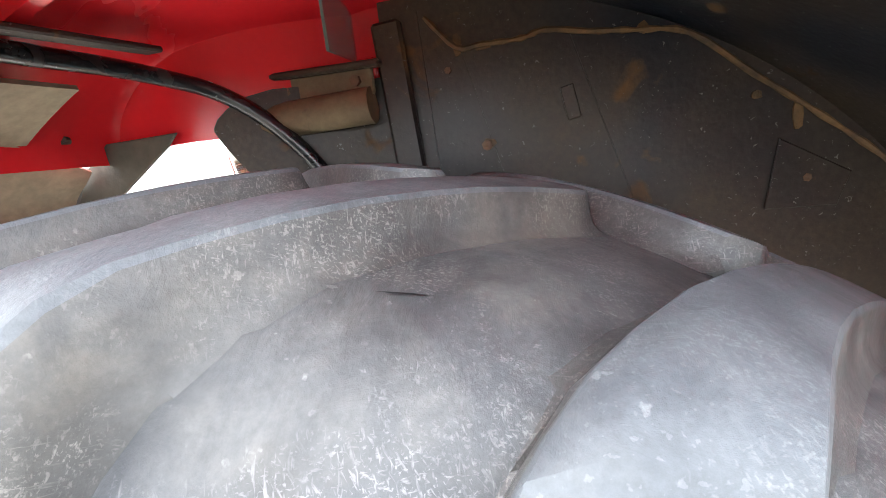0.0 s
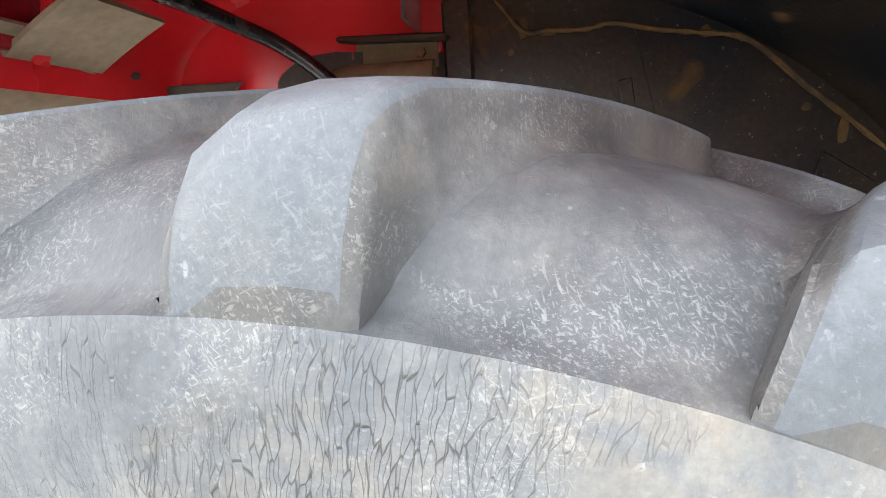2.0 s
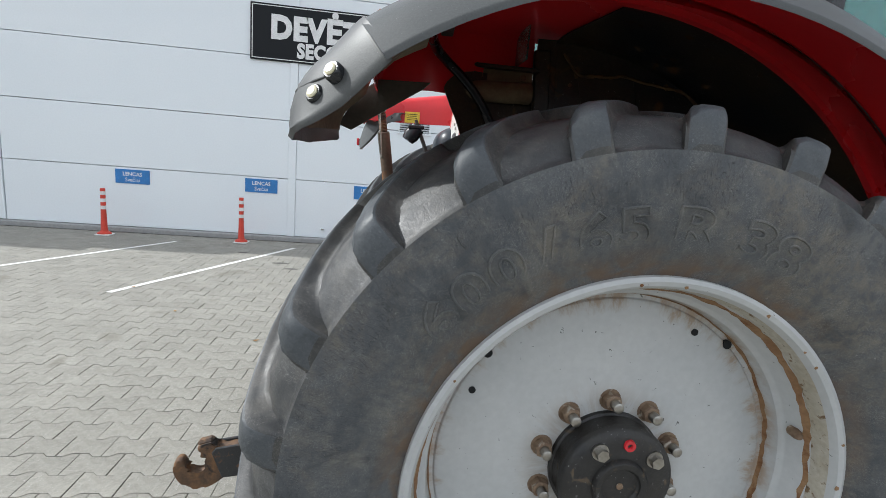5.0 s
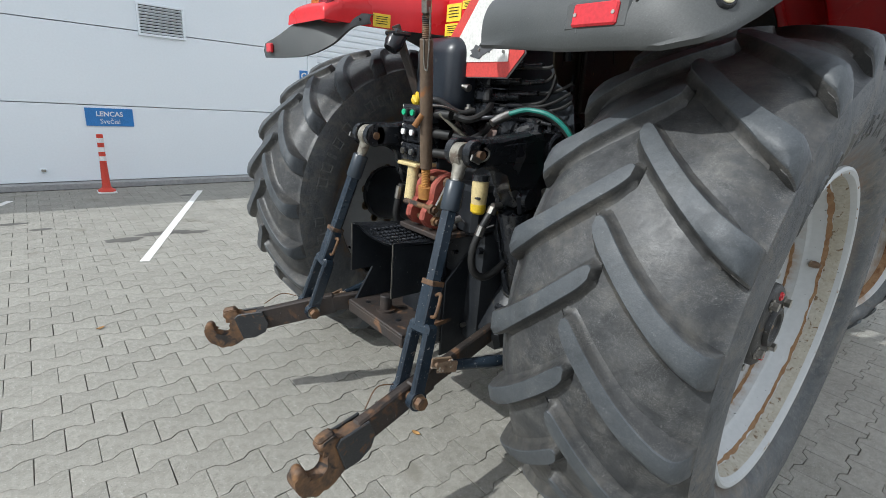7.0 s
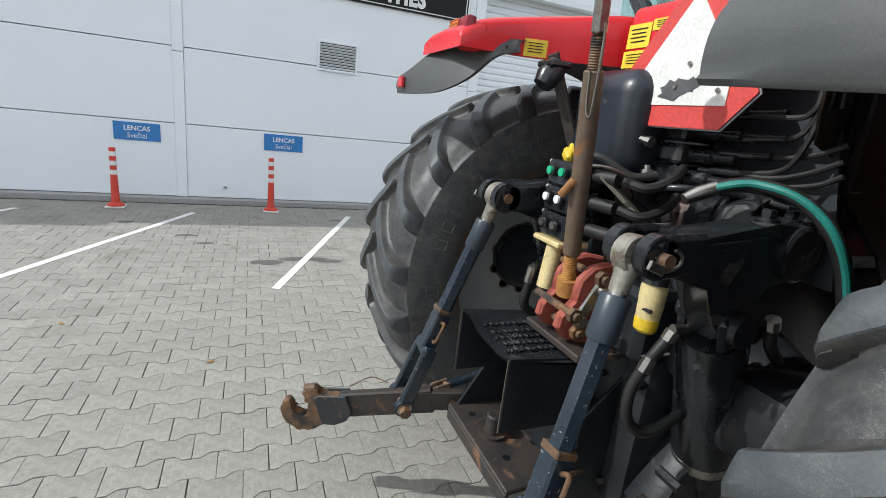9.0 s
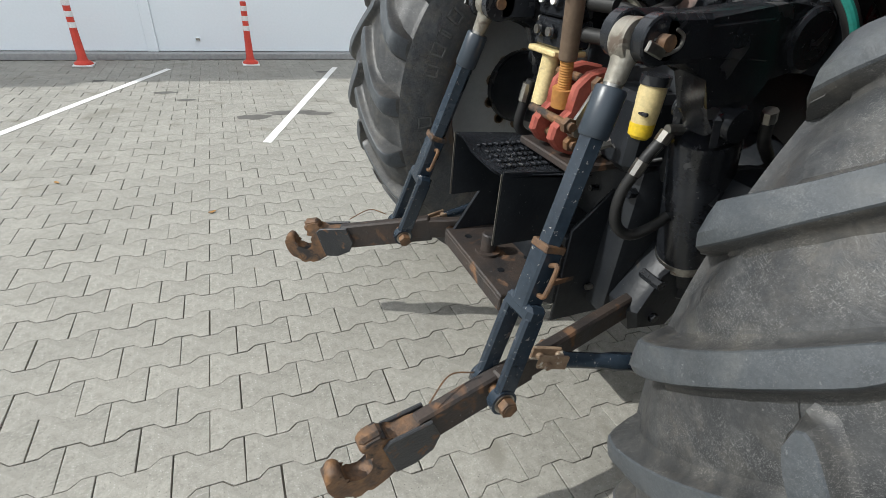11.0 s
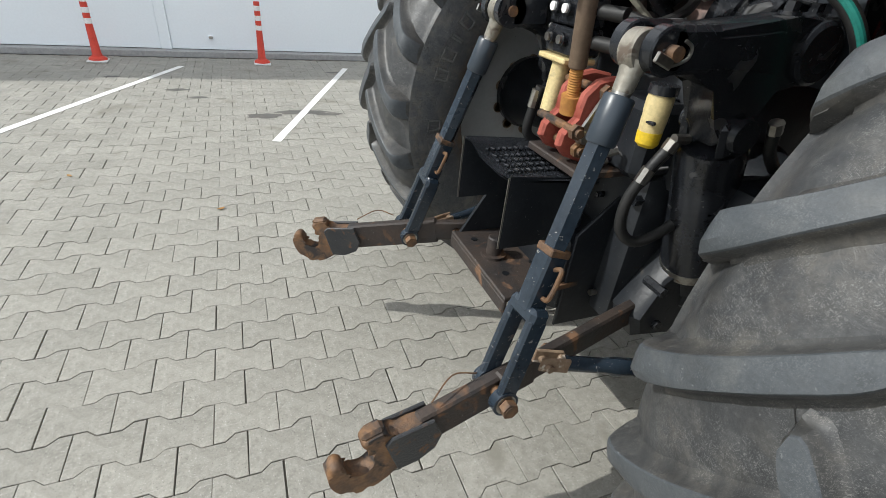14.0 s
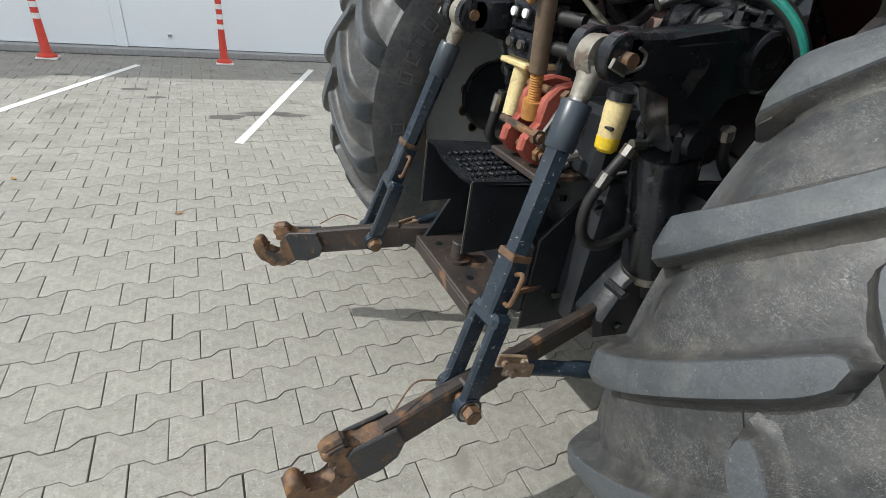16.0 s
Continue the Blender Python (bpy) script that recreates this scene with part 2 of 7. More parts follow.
RUBBER = rubber("worn_rubber", (0.048, 0.054, 0.060), (0.078, 0.084, 0.090), (0.180, 0.178, 0.168), 0.58, 3.2, 0.46, 0.32, 0.55)
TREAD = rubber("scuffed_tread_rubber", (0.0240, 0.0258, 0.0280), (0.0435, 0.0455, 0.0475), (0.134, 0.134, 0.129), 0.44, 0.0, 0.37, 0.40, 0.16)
# lug flanks: darker, browner rubber than the lug faces, with a dust film
FLANK = rubber("dark_lug_flank", (0.026, 0.0272, 0.0282), (0.042, 0.0425, 0.0425), (0.118, 0.114, 0.104), 0.46, 0.0, 0.38, 0.42, 0.16)
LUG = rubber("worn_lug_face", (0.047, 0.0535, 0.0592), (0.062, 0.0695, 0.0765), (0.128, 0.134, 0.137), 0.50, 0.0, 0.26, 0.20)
DUSTYLETTER = rubber("dusty_letter_face", (0.062, 0.066, 0.069), (0.090, 0.092, 0.091), (0.17, 0.165, 0.15), 0.62, 0.0, 0.5, 0.3, 0.45)
RIDGE = rubber("scuffed_letter_ridge", (0.075, 0.080, 0.084), (0.105, 0.108, 0.108), (0.20, 0.195, 0.18), 0.5, 0.0, 0.5, 0.3, 0.2)


def rim_paint(name):
    """Pale grey wheel paint with brown rust washed from the disc's seam and from the nuts, and small chips."""
    m = material(name, (0.43, 0.445, 0.447), (0.49, 0.497, 0.49), 3.0, 0.42, 0, 0.04, 60.0, tone=0.05, speck=0.06)
    t = m.node_tree
    b = t.nodes["Principled BSDF"]
    link = t.links.new
    pos = t.nodes.new("ShaderNodeNewGeometry").outputs["Position"]
    sep = t.nodes.new("ShaderNodeSeparateXYZ")
    link(pos, sep.inputs[0])

    def calc(op, a, z):
        n = t.nodes.new("ShaderNodeMath")
        n.operation = op
        for sock, v in zip(n.inputs, (a, z)):
            if isinstance(v, (int, float)):
                sock.default_value = v
            else:
                link(v, sock)
        return n.outputs[0]

    def span(src, a, z):
        n = t.nodes.new("ShaderNodeMapRange")
        n.inputs["From Min"].default_value, n.inputs["From Max"].default_value = a, z
        link(src, n.inputs["Value"])
        return n.outputs[0]

    up = calc("SUBTRACT", sep.outputs["Z"], 0.811)
    rad = calc("SQRT", calc("ADD", calc("MULTIPLY", sep.outputs["X"], sep.outputs["X"]), calc("MULTIPLY", up, up)), 0)
    com = t.nodes.new("ShaderNodeCombineXYZ")
    link(calc("ARCTAN2", sep.outputs["X"], up), com.inputs[0])
    link(rad, com.inputs[1])
    link(sep.outputs["Y"], com.inputs[2])
    nz = t.nodes.new("ShaderNodeTexNoise")
    mp = t.nodes.new("ShaderNodeMapping")
    mp.inputs["Scale"].default_value = (6.0, 5.0, 9.0)
    link(com.outputs[0], mp.inputs["Vector"])
    link(mp.outputs[0], nz.inputs["Vector"])
    nz.inputs["Scale"].default_value, nz.inputs["Detail"].default_value, nz.inputs["Roughness"].default_value = 1.6, 7.0, 0.68
    n0 = nz.outputs["Fac"]
    # washed rust: a wavering band along the seam, thinning inwards
    reach = calc("ADD", rad, calc("MULTIPLY", calc("SUBTRACT", n0, 0.5), 0.16))
    wash = calc("MULTIPLY", span(reach, 0.396, 0.432), span(sep.outputs["Y"], 0.525, 0.556))
    nuts = calc("MULTIPLY", span(reach, 0.225, 0.17), span(n0, 0.42, 0.6))
    fac = calc("MAXIMUM", calc("MULTIPLY", calc("MULTIPLY", wash, span(n0, 0.40, 0.62)), 0.72), calc("MULTIPLY", nuts, 0.35))
    mix = t.nodes.new("ShaderNodeMix")
    mix.data_type = "RGBA"
    link(fac, mix.inputs["Factor"])
    link(b.inputs["Base Color"].links[0].from_socket, mix.inputs[6])
    mix.inputs[7].default_value = (0.285, 0.185, 0.095, 1)
    link(mix.outputs[2], b.inputs["Base Color"])
    return m


RIM = rim_paint("grey_rim_paint")
RIM_SEAT = material("beige_bead_seat", (0.36, 0.325, 0.25), (0.45, 0.425, 0.36), 14.0, 0.7, 0, 0.2, 90.0, (0.17, 0.115, 0.065), 0.60, 48.0, speck=0.05, tone=0.14, speck_at=0.66)
RIM_RUST = material("rusty_rim_edge", (0.20, 0.102, 0.045), (0.27, 0.165, 0.085), 26.0, 0.85, 0, 0.3, 110.0, (0.16, 0.075, 0.03), 0.56, 22.0)
BLACK = material("black_paint", (0.0095, 0.0108, 0.0130), (0.020, 0.022, 0.026), 7.0, 0.24, 0, 0.12, 90.0, (0.050, 0.050, 0.050), 0.62, 11.0, spec=0.5, speck=0.14, speck_at=0.69)
FLATBLACK = material("flat_black_paint", (0.0095, 0.0115, 0.0145), (0.021, 0.0235, 0.027), 9.0, 0.38, 0, 0.15, 90.0, (0.045, 0.040, 0.034), 0.66, 12.0, spec=0.35, speck=0.12, speck_at=0.69)
BLUEBLK = material("worn_blue_black_paint", (0.013, 0.021, 0.032), (0.026, 0.037, 0.050), 9.0, 0.25, 0, 0.2, 80.0, (0.085, 0.055, 0.038), 0.69, 16.0, speck=0.19, speck_at=0.66)
HUB = material("dirty_black_hub", (0.014, 0.014, 0.0145), (0.030, 0.028, 0.025), 16.0, 0.5, 0, 0.4, 90.0, (0.10, 0.075, 0.05), 0.62, 26.0, speck=0.16, speck_at=0.67)
SLEEVE = material("smooth_blue_black_paint", (0.026, 0.036, 0.048), (0.034, 0.044, 0.056), 6.0, 0.34, 0, 0.06, 120.0, (0.055, 0.05, 0.045), 0.72, 14.0, tone=0.05)
RUST = material("rust", (0.19, 0.098, 0.042), (0.060, 0.042, 0.032), 26.0, 0.62, 0.15, 0.5, 110.0, (0.030, 0.026, 0.024), 0.58, 14.0)
NUT = material("tan_rusty_steel", (0.24, 0.17, 0.11), (0.15, 0.095, 0.06), 30.0, 0.7, 0.1, 0.4, 160.0, (0.40, 0.36, 0.30), 0.6, 40.0)
CHIPPED = material("chipped_black_paint", (0.020, 0.022, 0.025), (0.034, 0.034, 0.034), 12.0, 0.5, 0, 0.5, 140.0, (0.13, 0.075, 0.045), 0.60, 34.0, speck=0.18)
DARKRUST = material("dark_rust", (0.024, 0.022, 0.022), (0.050, 0.035, 0.027), 11.0, 0.6, 0.1, 0.4, 100.0, (0.15, 0.080, 0.042), 0.60, 12.0, speck=0.16, speck_at=0.68)
RED = material("red_paint", (0.64, 0.018, 0.025), (0.58, 0.017, 0.024), 2.0, 0.28, 0, 0.0, 60.0, (0.46, 0.04, 0.04), 0.74, 6.0, tone=0.03)
GREYPLASTIC = material("grey_plastic", (0.052, 0.056, 0.0557), (0.069, 0.072, 0.0712), 6.0, 0.5, 0, 0.09, 240.0, (0.105, 0.105, 0.10), 0.66, 9.0, tone=0.12, speck=0.16, speck_at=0.70)
MUD = material("dried_mud", (0.17, 0.13, 0.085), (0.30, 0.245, 0.17), 6.0, 0.95, 0, 0.4, 60.0, (0.12, 0.06, 0.03), 0.62, 4.0)
SEAM = material("dull_rusty_seam", (0.045, 0.028, 0.012), (0.15, 0.085, 0.032), 22.0, 0.8, 0, 0.4, 120.0)
DIRTYBLACK = material("dirty_black_sheet", (0.008, 0.0102, 0.0150), (0.040, 0.027, 0.0145), 3.0, 0.42, 0, 0.2, 90.0, (0.11, 0.060, 0.024), 0.64, 9.0, speck=0.13, spec=0.35, tone=0.32, speck_at=0.675)
BRACKET = material("dirty_brown_steel", (0.095, 0.066, 0.034), (0.165, 0.125, 0.070), 12.0, 0.8, 0, 0.3, 80.0, (0.05, 0.03, 0.02), 0.6, 14.0)
GRIME = material("olive_grime_sheet", (0.050, 0.046, 0.034), (0.085, 0.075, 0.055), 7.0, 0.85, 0, 0.3, 70.0, (0.03, 0.025, 0.02), 0.62, 6.0)
STEEL = material("steel", (0.42, 0.41, 0.38), (0.32, 0.30, 0.27), 20.0, 0.35, 1.0, 0.1, 120.0, (0.2, 0.13, 0.08), 0.66, 20.0)
PAVER = material("concrete_paver", (0.240, 0.2300, 0.1985), (0.304, 0.2910, 0.2550), 4.0, 0.9, 0, 0.28, 420.0, (0.211, 0.199, 0.167), 0.61, 2.4, island=0.06, speck=0.55, tone=0.17, speck_at=0.655, mottle=0.12, scuff=0.4)
SAND = material("joint_sand", (0.055, 0.050, 0.040), (0.115, 0.102, 0.080), 2.0, 1.0, 0, 0.4, 150.0)
WALLP = material("white_wall_panel", (0.775, 0.82, 0.85), (0.80, 0.84, 0.865), 0.8, 0.42, 0, 0.02, 40.0, tone=0.02)
WALLDARK = material("dark_grey_wall_panel", (0.105, 0.125, 0.155), (0.118, 0.138, 0.168), 0.8, 0.4, 0, 0.0, 40.0, tone=0.02)
WHITELINE = material("white_road_paint", (0.74, 0.73, 0.70), (0.80, 0.79, 0.76), 6.0, 0.8, 0, 0.3, 160.0, (0.45, 0.43, 0.4), 0.72, 12.0)
BOLLRED = plain("bollard_red", (0.62, 0.055, 0.03), 0.5)
WHITE = plain("white_paint", (0.78, 0.78, 0.77), 0.45)
SIGNBLUE = plain("sign_blue", (0.035, 0.20, 0.52), 0.4)
SIGNBLACK = material("sign_black", (0.009, 0.0105, 0.0125), (0.011, 0.0125, 0.0145), 3.0, 0.4, 0, 0.02, 120.0, spec=0.2, tone=0.05)
YELLOW = plain("yellow", (0.75, 0.52, 0.03), 0.45)
ORANGE = material("orange_red_casting", (0.245, 0.050, 0.033), (0.32, 0.080, 0.055), 9.0, 0.6, 0, 0.3, 90.0, (0.13, 0.06, 0.04), 0.60, 14.0)
CREAM = material("cream_plastic", (0.66, 0.54, 0.28), (0.56, 0.45, 0.22), 14.0, 0.4, 0, 0.06, 120.0, (0.30, 0.24, 0.15), 0.66, 20.0)
HOSE = material("black_hose", (0.009, 0.009, 0.0095), (0.018, 0.018, 0.017), 12.0, 0.55, 0, 0.2, 150.0, (0.08, 0.07, 0.06), 0.66, 20.0)
GREENHOSE = plain("teal_hose", (0.02, 0.21, 0.17), 0.45)
REFLECT = plain("red_reflector", (0.62, 0.03, 0.04), 0.2)
AMBER = plain("amber_lens", (0.52, 0.13, 0.02), 0.15)
LAMPRED = plain("dark_red_lens", (0.26, 0.010, 0.020), 0.12)
LAMPLENS = plain("pale_lens", (0.80, 0.74, 0.52), 0.25)


# ---------------------------------------------------------------- mesh tools
def finish(name, bm, mat, parent=None, label="", smooth=35, kind=""):
    me = bpy.data.meshes.new(name)
    bmesh.ops.recalc_face_normals(bm, faces=bm.faces)
    bm.to_mesh(me)
    bm.free()
    return put(name, me, mat, parent, label, smooth, kind)


def put(name, me, mat, parent=None, label="", smooth=35, kind=""):
    if smooth:
        me.polygons.foreach_set("use_smooth", [True] * len(me.polygons))
        me.set_sharp_from_angle(angle=radians(smooth))
    if mat:
        me.materials.append(mat)
    ob = new(name, me)
    if parent:
        ob.parent = parent
        ob.matrix_parent_inverse = Matrix.Translation(-Vector(parent["at"])) if "at" in parent else Matrix()
    if label or kind:
        tagged(ob, label=label, kind=kind)
    return ob


def thing(name, at, label, category, group="", kind=""):
    e = new(name)
    e.location = at
    e["at"] = at
    return tagged(e, label=label, category=category, group=group, kind=kind)


def part(name, bm, mat, parent, label="", smooth=35):
    return finish(name, bm, mat, parent, label, smooth)


def box(bm, c, s, turn=None, bevel=0.0, seg=1):
    m = Matrix.Translation(c) @ (turn.to_4x4() if turn else Matrix()) @ Matrix.Diagonal((*s, 1))
    r = bmesh.ops.create_cube(bm, size=1, matrix=m)
    if bevel:
        edges = list({e for v in r["verts"] for e in v.link_edges})
        bmesh.ops.bevel(bm, geom=edges, offset=bevel, segments=seg, affect="EDGES", profile=0.5)
    return bm


def turn_to(d, up=(0, 0, 1)):
    """A turn whose z axis runs along d and whose x axis keeps as near to up as may be."""
    z = Vector(d).normalized()
    x = Vector(up) - z * Vector(up).dot(z)
    if x.length < 1e-4:
        x = Vector((1, 0, 0)) - z * z.x
    x.normalize()
    y = z.cross(x)
    return Matrix((x, y, z)).transposed()


def bar(bm, a, b, w, h, up=(0, 0, 1), bevel=0.0):
    """A square bar from a to b, h along up and w across."""
    a, b = Vector(a), Vector(b)
    return box(bm, (a + b) / 2, (h, w, (b - a).length), turn_to(b - a, up), bevel)


def tube(bm, pts, r, n=10, caps=True):
    """A round tube along points; r one radius or one a point."""
    pts = [Vector(p) for p in pts]
    rs = r if isinstance(r, (list, tuple)) else [r] * len(pts)
    d0 = (pts[1] - pts[0]).normalized()
    side = d0.orthogonal().normalized()
    rings = []
    for i, p in enumerate(pts):
        d = (pts[min(i + 1, len(pts) - 1)] - pts[max(i - 1, 0)])
        if d.length < 1e-7:
            d = d0
        d.normalize()
        side = (side - d * side.dot(d)).normalized()
        up = d.cross(side)
        rings.append([bm.verts.new(p + (side * math.cos(2 * math.pi * k / n) + up * math.sin(2 * math.pi * k / n)) * rs[i]) for k in range(n)])
        d0 = d
    for a, b in zip(rings, rings[1:]):
        for k in range(n):
            bm.faces.new((a[k], a[(k + 1) % n], b[(k + 1) % n], b[k]))
    if caps:
        bm.faces.new(rings[0][::-1])
        bm.faces.new(rings[-1])
    return bm


def curve_pts(pts, n=8):
    """Catmull-Rom through the points."""
    p = [Vector(q) for q in pts]
    p = [p[0] * 2 - p[1]] + p + [p[-1] * 2 - p[-2]]
    out = []
    for i in range(1, len(p) - 2):
        for k in range(n):
            t = k / n
            out.append(0.5 * ((2 * p[i]) + (p[i + 1] - p[i - 1]) * t + (2 * p[i - 1] - 5 * p[i] + 4 * p[i + 1] - p[i + 2]) * t * t
                              + (3 * p[i] - p[i - 1] - 3 * p[i + 1] + p[i + 2]) * t ** 3))
    return out + [p[-2]]


def lathe(bm, prof, n=64, cx=0.0, cz=0.0, closed=False):
    """Turns (r, y) points about the line along y through (cx, cz)."""
    rings = [[bm.verts.new((cx + r * math.sin(2 * math.pi * k / n), y, cz + r * math.cos(2 * math.pi * k / n))) for k in range(n)] for r, y in prof]
    pairs = list(zip(rings, rings[1:])) + ([(rings[-1], rings[0])] if closed else [])
    for a, b in pairs:
        for k in range(n):
            bm.faces.new((a[k], a[(k + 1) % n], b[(k + 1) % n], b[k]))
    return bm


def prism(bm, poly, m, thick, bevel=0.0, seg=1):
    """A flat polygon in the xy plane of m, thick along its z (centred)."""
    lo = [bm.verts.new(m @ Vector((x, y, -thick / 2))) for x, y in poly]
    hi = [bm.verts.new(m @ Vector((x, y, thick / 2))) for x, y in poly]
    n = len(poly)
    fs = [bm.faces.new(lo[::-1]), bm.faces.new(hi)]
    for k in range(n):
        fs.append(bm.faces.new((lo[k], lo[(k + 1) % n], hi[(k + 1) % n], hi[k])))
    if bevel:
        es = {e for f in fs[:2] for e in f.edges}
        bmesh.ops.bevel(bm, geom=list(es), offset=bevel, segments=seg, affect="EDGES", profile=0.5)
    return bm


def xz_plane(y):
    """Local (x, y) lie on world x, z at that y; the normal looks to -y."""
    return Matrix(((1, 0, 0, 0), (0, 0, -1, y), (0, 1, 0, 0), (0, 0, 0, 1)))


def lettering(name, text, size, m, mat, parent, depth=0.004, align="CENTER", width=0.0, bold=0.0, spacing=1.0):
    cu = bpy.data.curves.new(name, "FONT")
    cu.body, cu.size, cu.extrude, cu.align_x, cu.align_y = text, size, depth, align, "CENTER"
    cu.space_character = spacing
    cu.resolution_u = 3
    cu.offset = bold * size
    tmp = bpy.data.objects.new(name, cu)
    me = bpy.data.meshes.new_from_object(tmp)
    bpy.data.objects.remove(tmp)
    bpy.data.curves.remove(cu)
    if width:
        xs = [v.co.x for v in me.vertices]
        me.transform(Matrix.Diagonal((width / (max(xs) - min(xs)), 1, 1, 1)))
    words = text.split()
    bm = bmesh.new()
    bm.from_mesh(me)
    bpy.data.meshes.remove(me)
    spans = sorted((min(v.co.x for v in f.verts), max(v.co.x for v in f.verts)) for f in bm.faces)
    gaps, reach = [], spans[0][1]
    for a, b in spans:
        if a > reach:
            gaps.append((a - reach, (a + reach) / 2))
        reach = max(reach, b)
    cuts = sorted(x for _, x in sorted(gaps)[len(gaps) - (len(words) - 1):]) if len(words) > 1 else []
    made = None
    for lo, hi in zip([-1e9] + cuts, cuts + [1e9]):
        one = bm.copy()
        bmesh.ops.delete(one, geom=[v for v in one.verts if not lo < v.co.x < hi], context="VERTS")
        out = bpy.data.meshes.new(name)
        one.to_mesh(out)
        one.free()
        out.transform(m)
        made = put(name, out, mat, parent, "", 0)
    bm.free()
    return made


def steps(a, b, n):
    return [a + (b - a) * i / n for i in range(n + 1)]


def ybolt(bm, x, y0, y1, z, r):
    """A hexagonal bolt head along y."""
    return tube(bm, [(x, y0, z), (x, y1, z)], r, 6)


MID = 1.60          # the tractor's middle plane
AXLE = 0.83         # centre of the rear tread
RIM_X = 0.012
RIM_Z = 0.811       # centre of the rear rims, which sit lower in the loaded tyres


def mirrored(y, side):
    return y if side > 0 else 2 * MID - y


# ---------------------------------------------------------------- ground and wall
WALL_Y = 7.85
bm = bmesh.new()
bmesh.ops.create_grid(bm, x_segments=1, y_segments=1, size=400, matrix=Matrix.Translation((0, 0, -0.0075)))
tagged(finish("ground", bm, SAND, smooth=0), label="grey sandy ground under the paving", category="ground", kind="structure")

pave = thing("pavement", (0, 0, 0), "light grey bone-shaped concrete paving stones in running bond", "pavement", kind="structure")


def bone(hl=0.1, he=0.0825, hw=0.0575, gap=0.0015):
    top = [(-hl, he), (-0.066, he), (-0.036, hw), (0.036, hw), (0.066, he), (hl, he)]
    full = [(x * (1 - gap / hl), y - gap) for x, y in top]
    return full + [(x, -y) for x, y in full[::-1]]


def paver_data(gap=0.0015, drop=0.010):
    outline = bone(gap=gap)
    inner = [(x * 0.984, y - math.copysign(0.0016, y)) for x, y in outline]
    n = len(outline)
    verts = [(x, y, 0.0) for x, y in inner] + [(x, y, -0.0014) for x, y in outline] + [(x, y, -drop) for x, y in outline]
    faces = [list(range(n))[::-1]]
    for k in range(n):
        j = (k + 1) % n
        faces += [[k, j, n + j, n + k], [n + k, n + j, 2 * n + j, 2 * n + k]]
    return verts, faces


pv, pf = paver_data()
PX0, PY0, PL, PW = -1.543 + 0.1, 1.705, 0.2, 0.14
rnd = random.Random(4)
near_me = bpy.data.meshes.new("paving_stone")
near_me.from_pydata(pv, [], pf)
near_me.update()
near_me.materials.append(PAVER)
far_v, far_f, count = [], [], 0
for j in range(-36, 43):
    for i in range(-42, 60):
        x = PX0 + i * PL + (0.1 if j % 2 else 0.0)
        y = PY0 + j * PW
        if y > 7.64 or x < -9.5 or x > 9.0:
            continue
        dz = rnd.uniform(-0.0012, 0.0)
        tx, ty = rnd.uniform(-0.008, 0.008), rnd.uniform(-0.008, 0.008)
        x, y, tz = x + rnd.gauss(0, 0.0009), y + rnd.gauss(0, 0.0008), rnd.gauss(0, 0.004)
        if -2.25 < x < -0.35 and 1.32 < y < 4.4 and count < 300 and (y < 2.95 or x > -2.0):
            ob = new("paving_stone", near_me)
            ob.location = (x, y, dz)
            ob.rotation_euler = (tx, ty, tz)
            ob.parent = pave
            count += 1
            continue
        o = len(far_v)
        far_v += [(x + a - b * tz, y + b + a * tz, c + dz + a * ty + b * tx) for a, b, c in pv]
        far_f += [[o + k for k in f] for f in pf]
me = bpy.data.meshes.new("paving")
me.from_pydata(far_v, [], far_f)
me.update()
put("paving", me, PAVER, pave, "", 0, "stuff")

# painted bay lines
def bay_line(a, b, w=0.068):
    a, b = Vector((*a, 0)), Vector((*b, 0))
    d = (b - a).normalized()
    n = Vector((-d.y, d.x, 0)) * w / 2
    bm = bmesh.new()
    k = 24
    rows = []
    rr = random.Random(int(a.x * 100))
    for i in range(k + 1):
        p = a.lerp(b, i / k)
        rows.append([bm.verts.new(p + n * (s + rr.uniform(-0.05, 0.05)) + Vector((0, 0, 0.0022))) for s in (-1, 1)])
    for p, q in zip(rows, rows[1:]):
        bm.faces.new((p[0], p[1], q[1], q[0]))
    tagged(finish("bay_line", bm, WHITELINE, smooth=0), label="white painted parking bay line on the paving", category="road marking", group="parking bay lines", kind="structure")


bay_line((-1.13, 4.40), (-0.035, 7.16))
bay_line((-3.22, 4.39), (-1.98, 7.15))
bay_line((-5.2, 4.4), (-3.75, 7.15))

# the panelled wall
wall = thing("wall_north", (0, WALL_Y, 0), "white insulated metal wall panels with horizontal joints", "wall", kind="structure")
XS = [-7.3, -6.6, -2.18, 1.9]
ZS = [0.07, 1.04, 1.99, 2.96, 3.95, 5.2]
for x0, x1 in ((-7.75, -6.62), (-6.60, -2.24), (-2.115, 1.86)):
    for z0, z1 in zip(ZS, ZS[1:]):
        bm = bmesh.new()
        box(bm, ((x0 + x1) / 2, WALL_Y + 0.05, (z0 + z1) / 2), (x1 - x0 - 0.004, 0.1, z1 - z0 - 0.010), None, 0.004)
        part("panel", bm, WALLP, wall)
bm = bmesh.new()
box(bm, (-3.0, WALL_Y + 0.16, 2.6), (9.6, 0.1, 5.2))
part("wall_core", bm, WALLP, wall, smooth=0)
for x, w in ((-2.178, 0.125), (1.94, 0.16)):
    for z0, z1 in ((0.07, 1.93), (1.935, 5.2)):
        bm = bmesh.new()
        box(bm, (x, WALL_Y + 0.03, (z0 + z1) / 2), (w, 0.10, z1 - z0), None, 0.006)
        part("cover_strip", bm, WALLP, wall)
bm = bmesh.new()
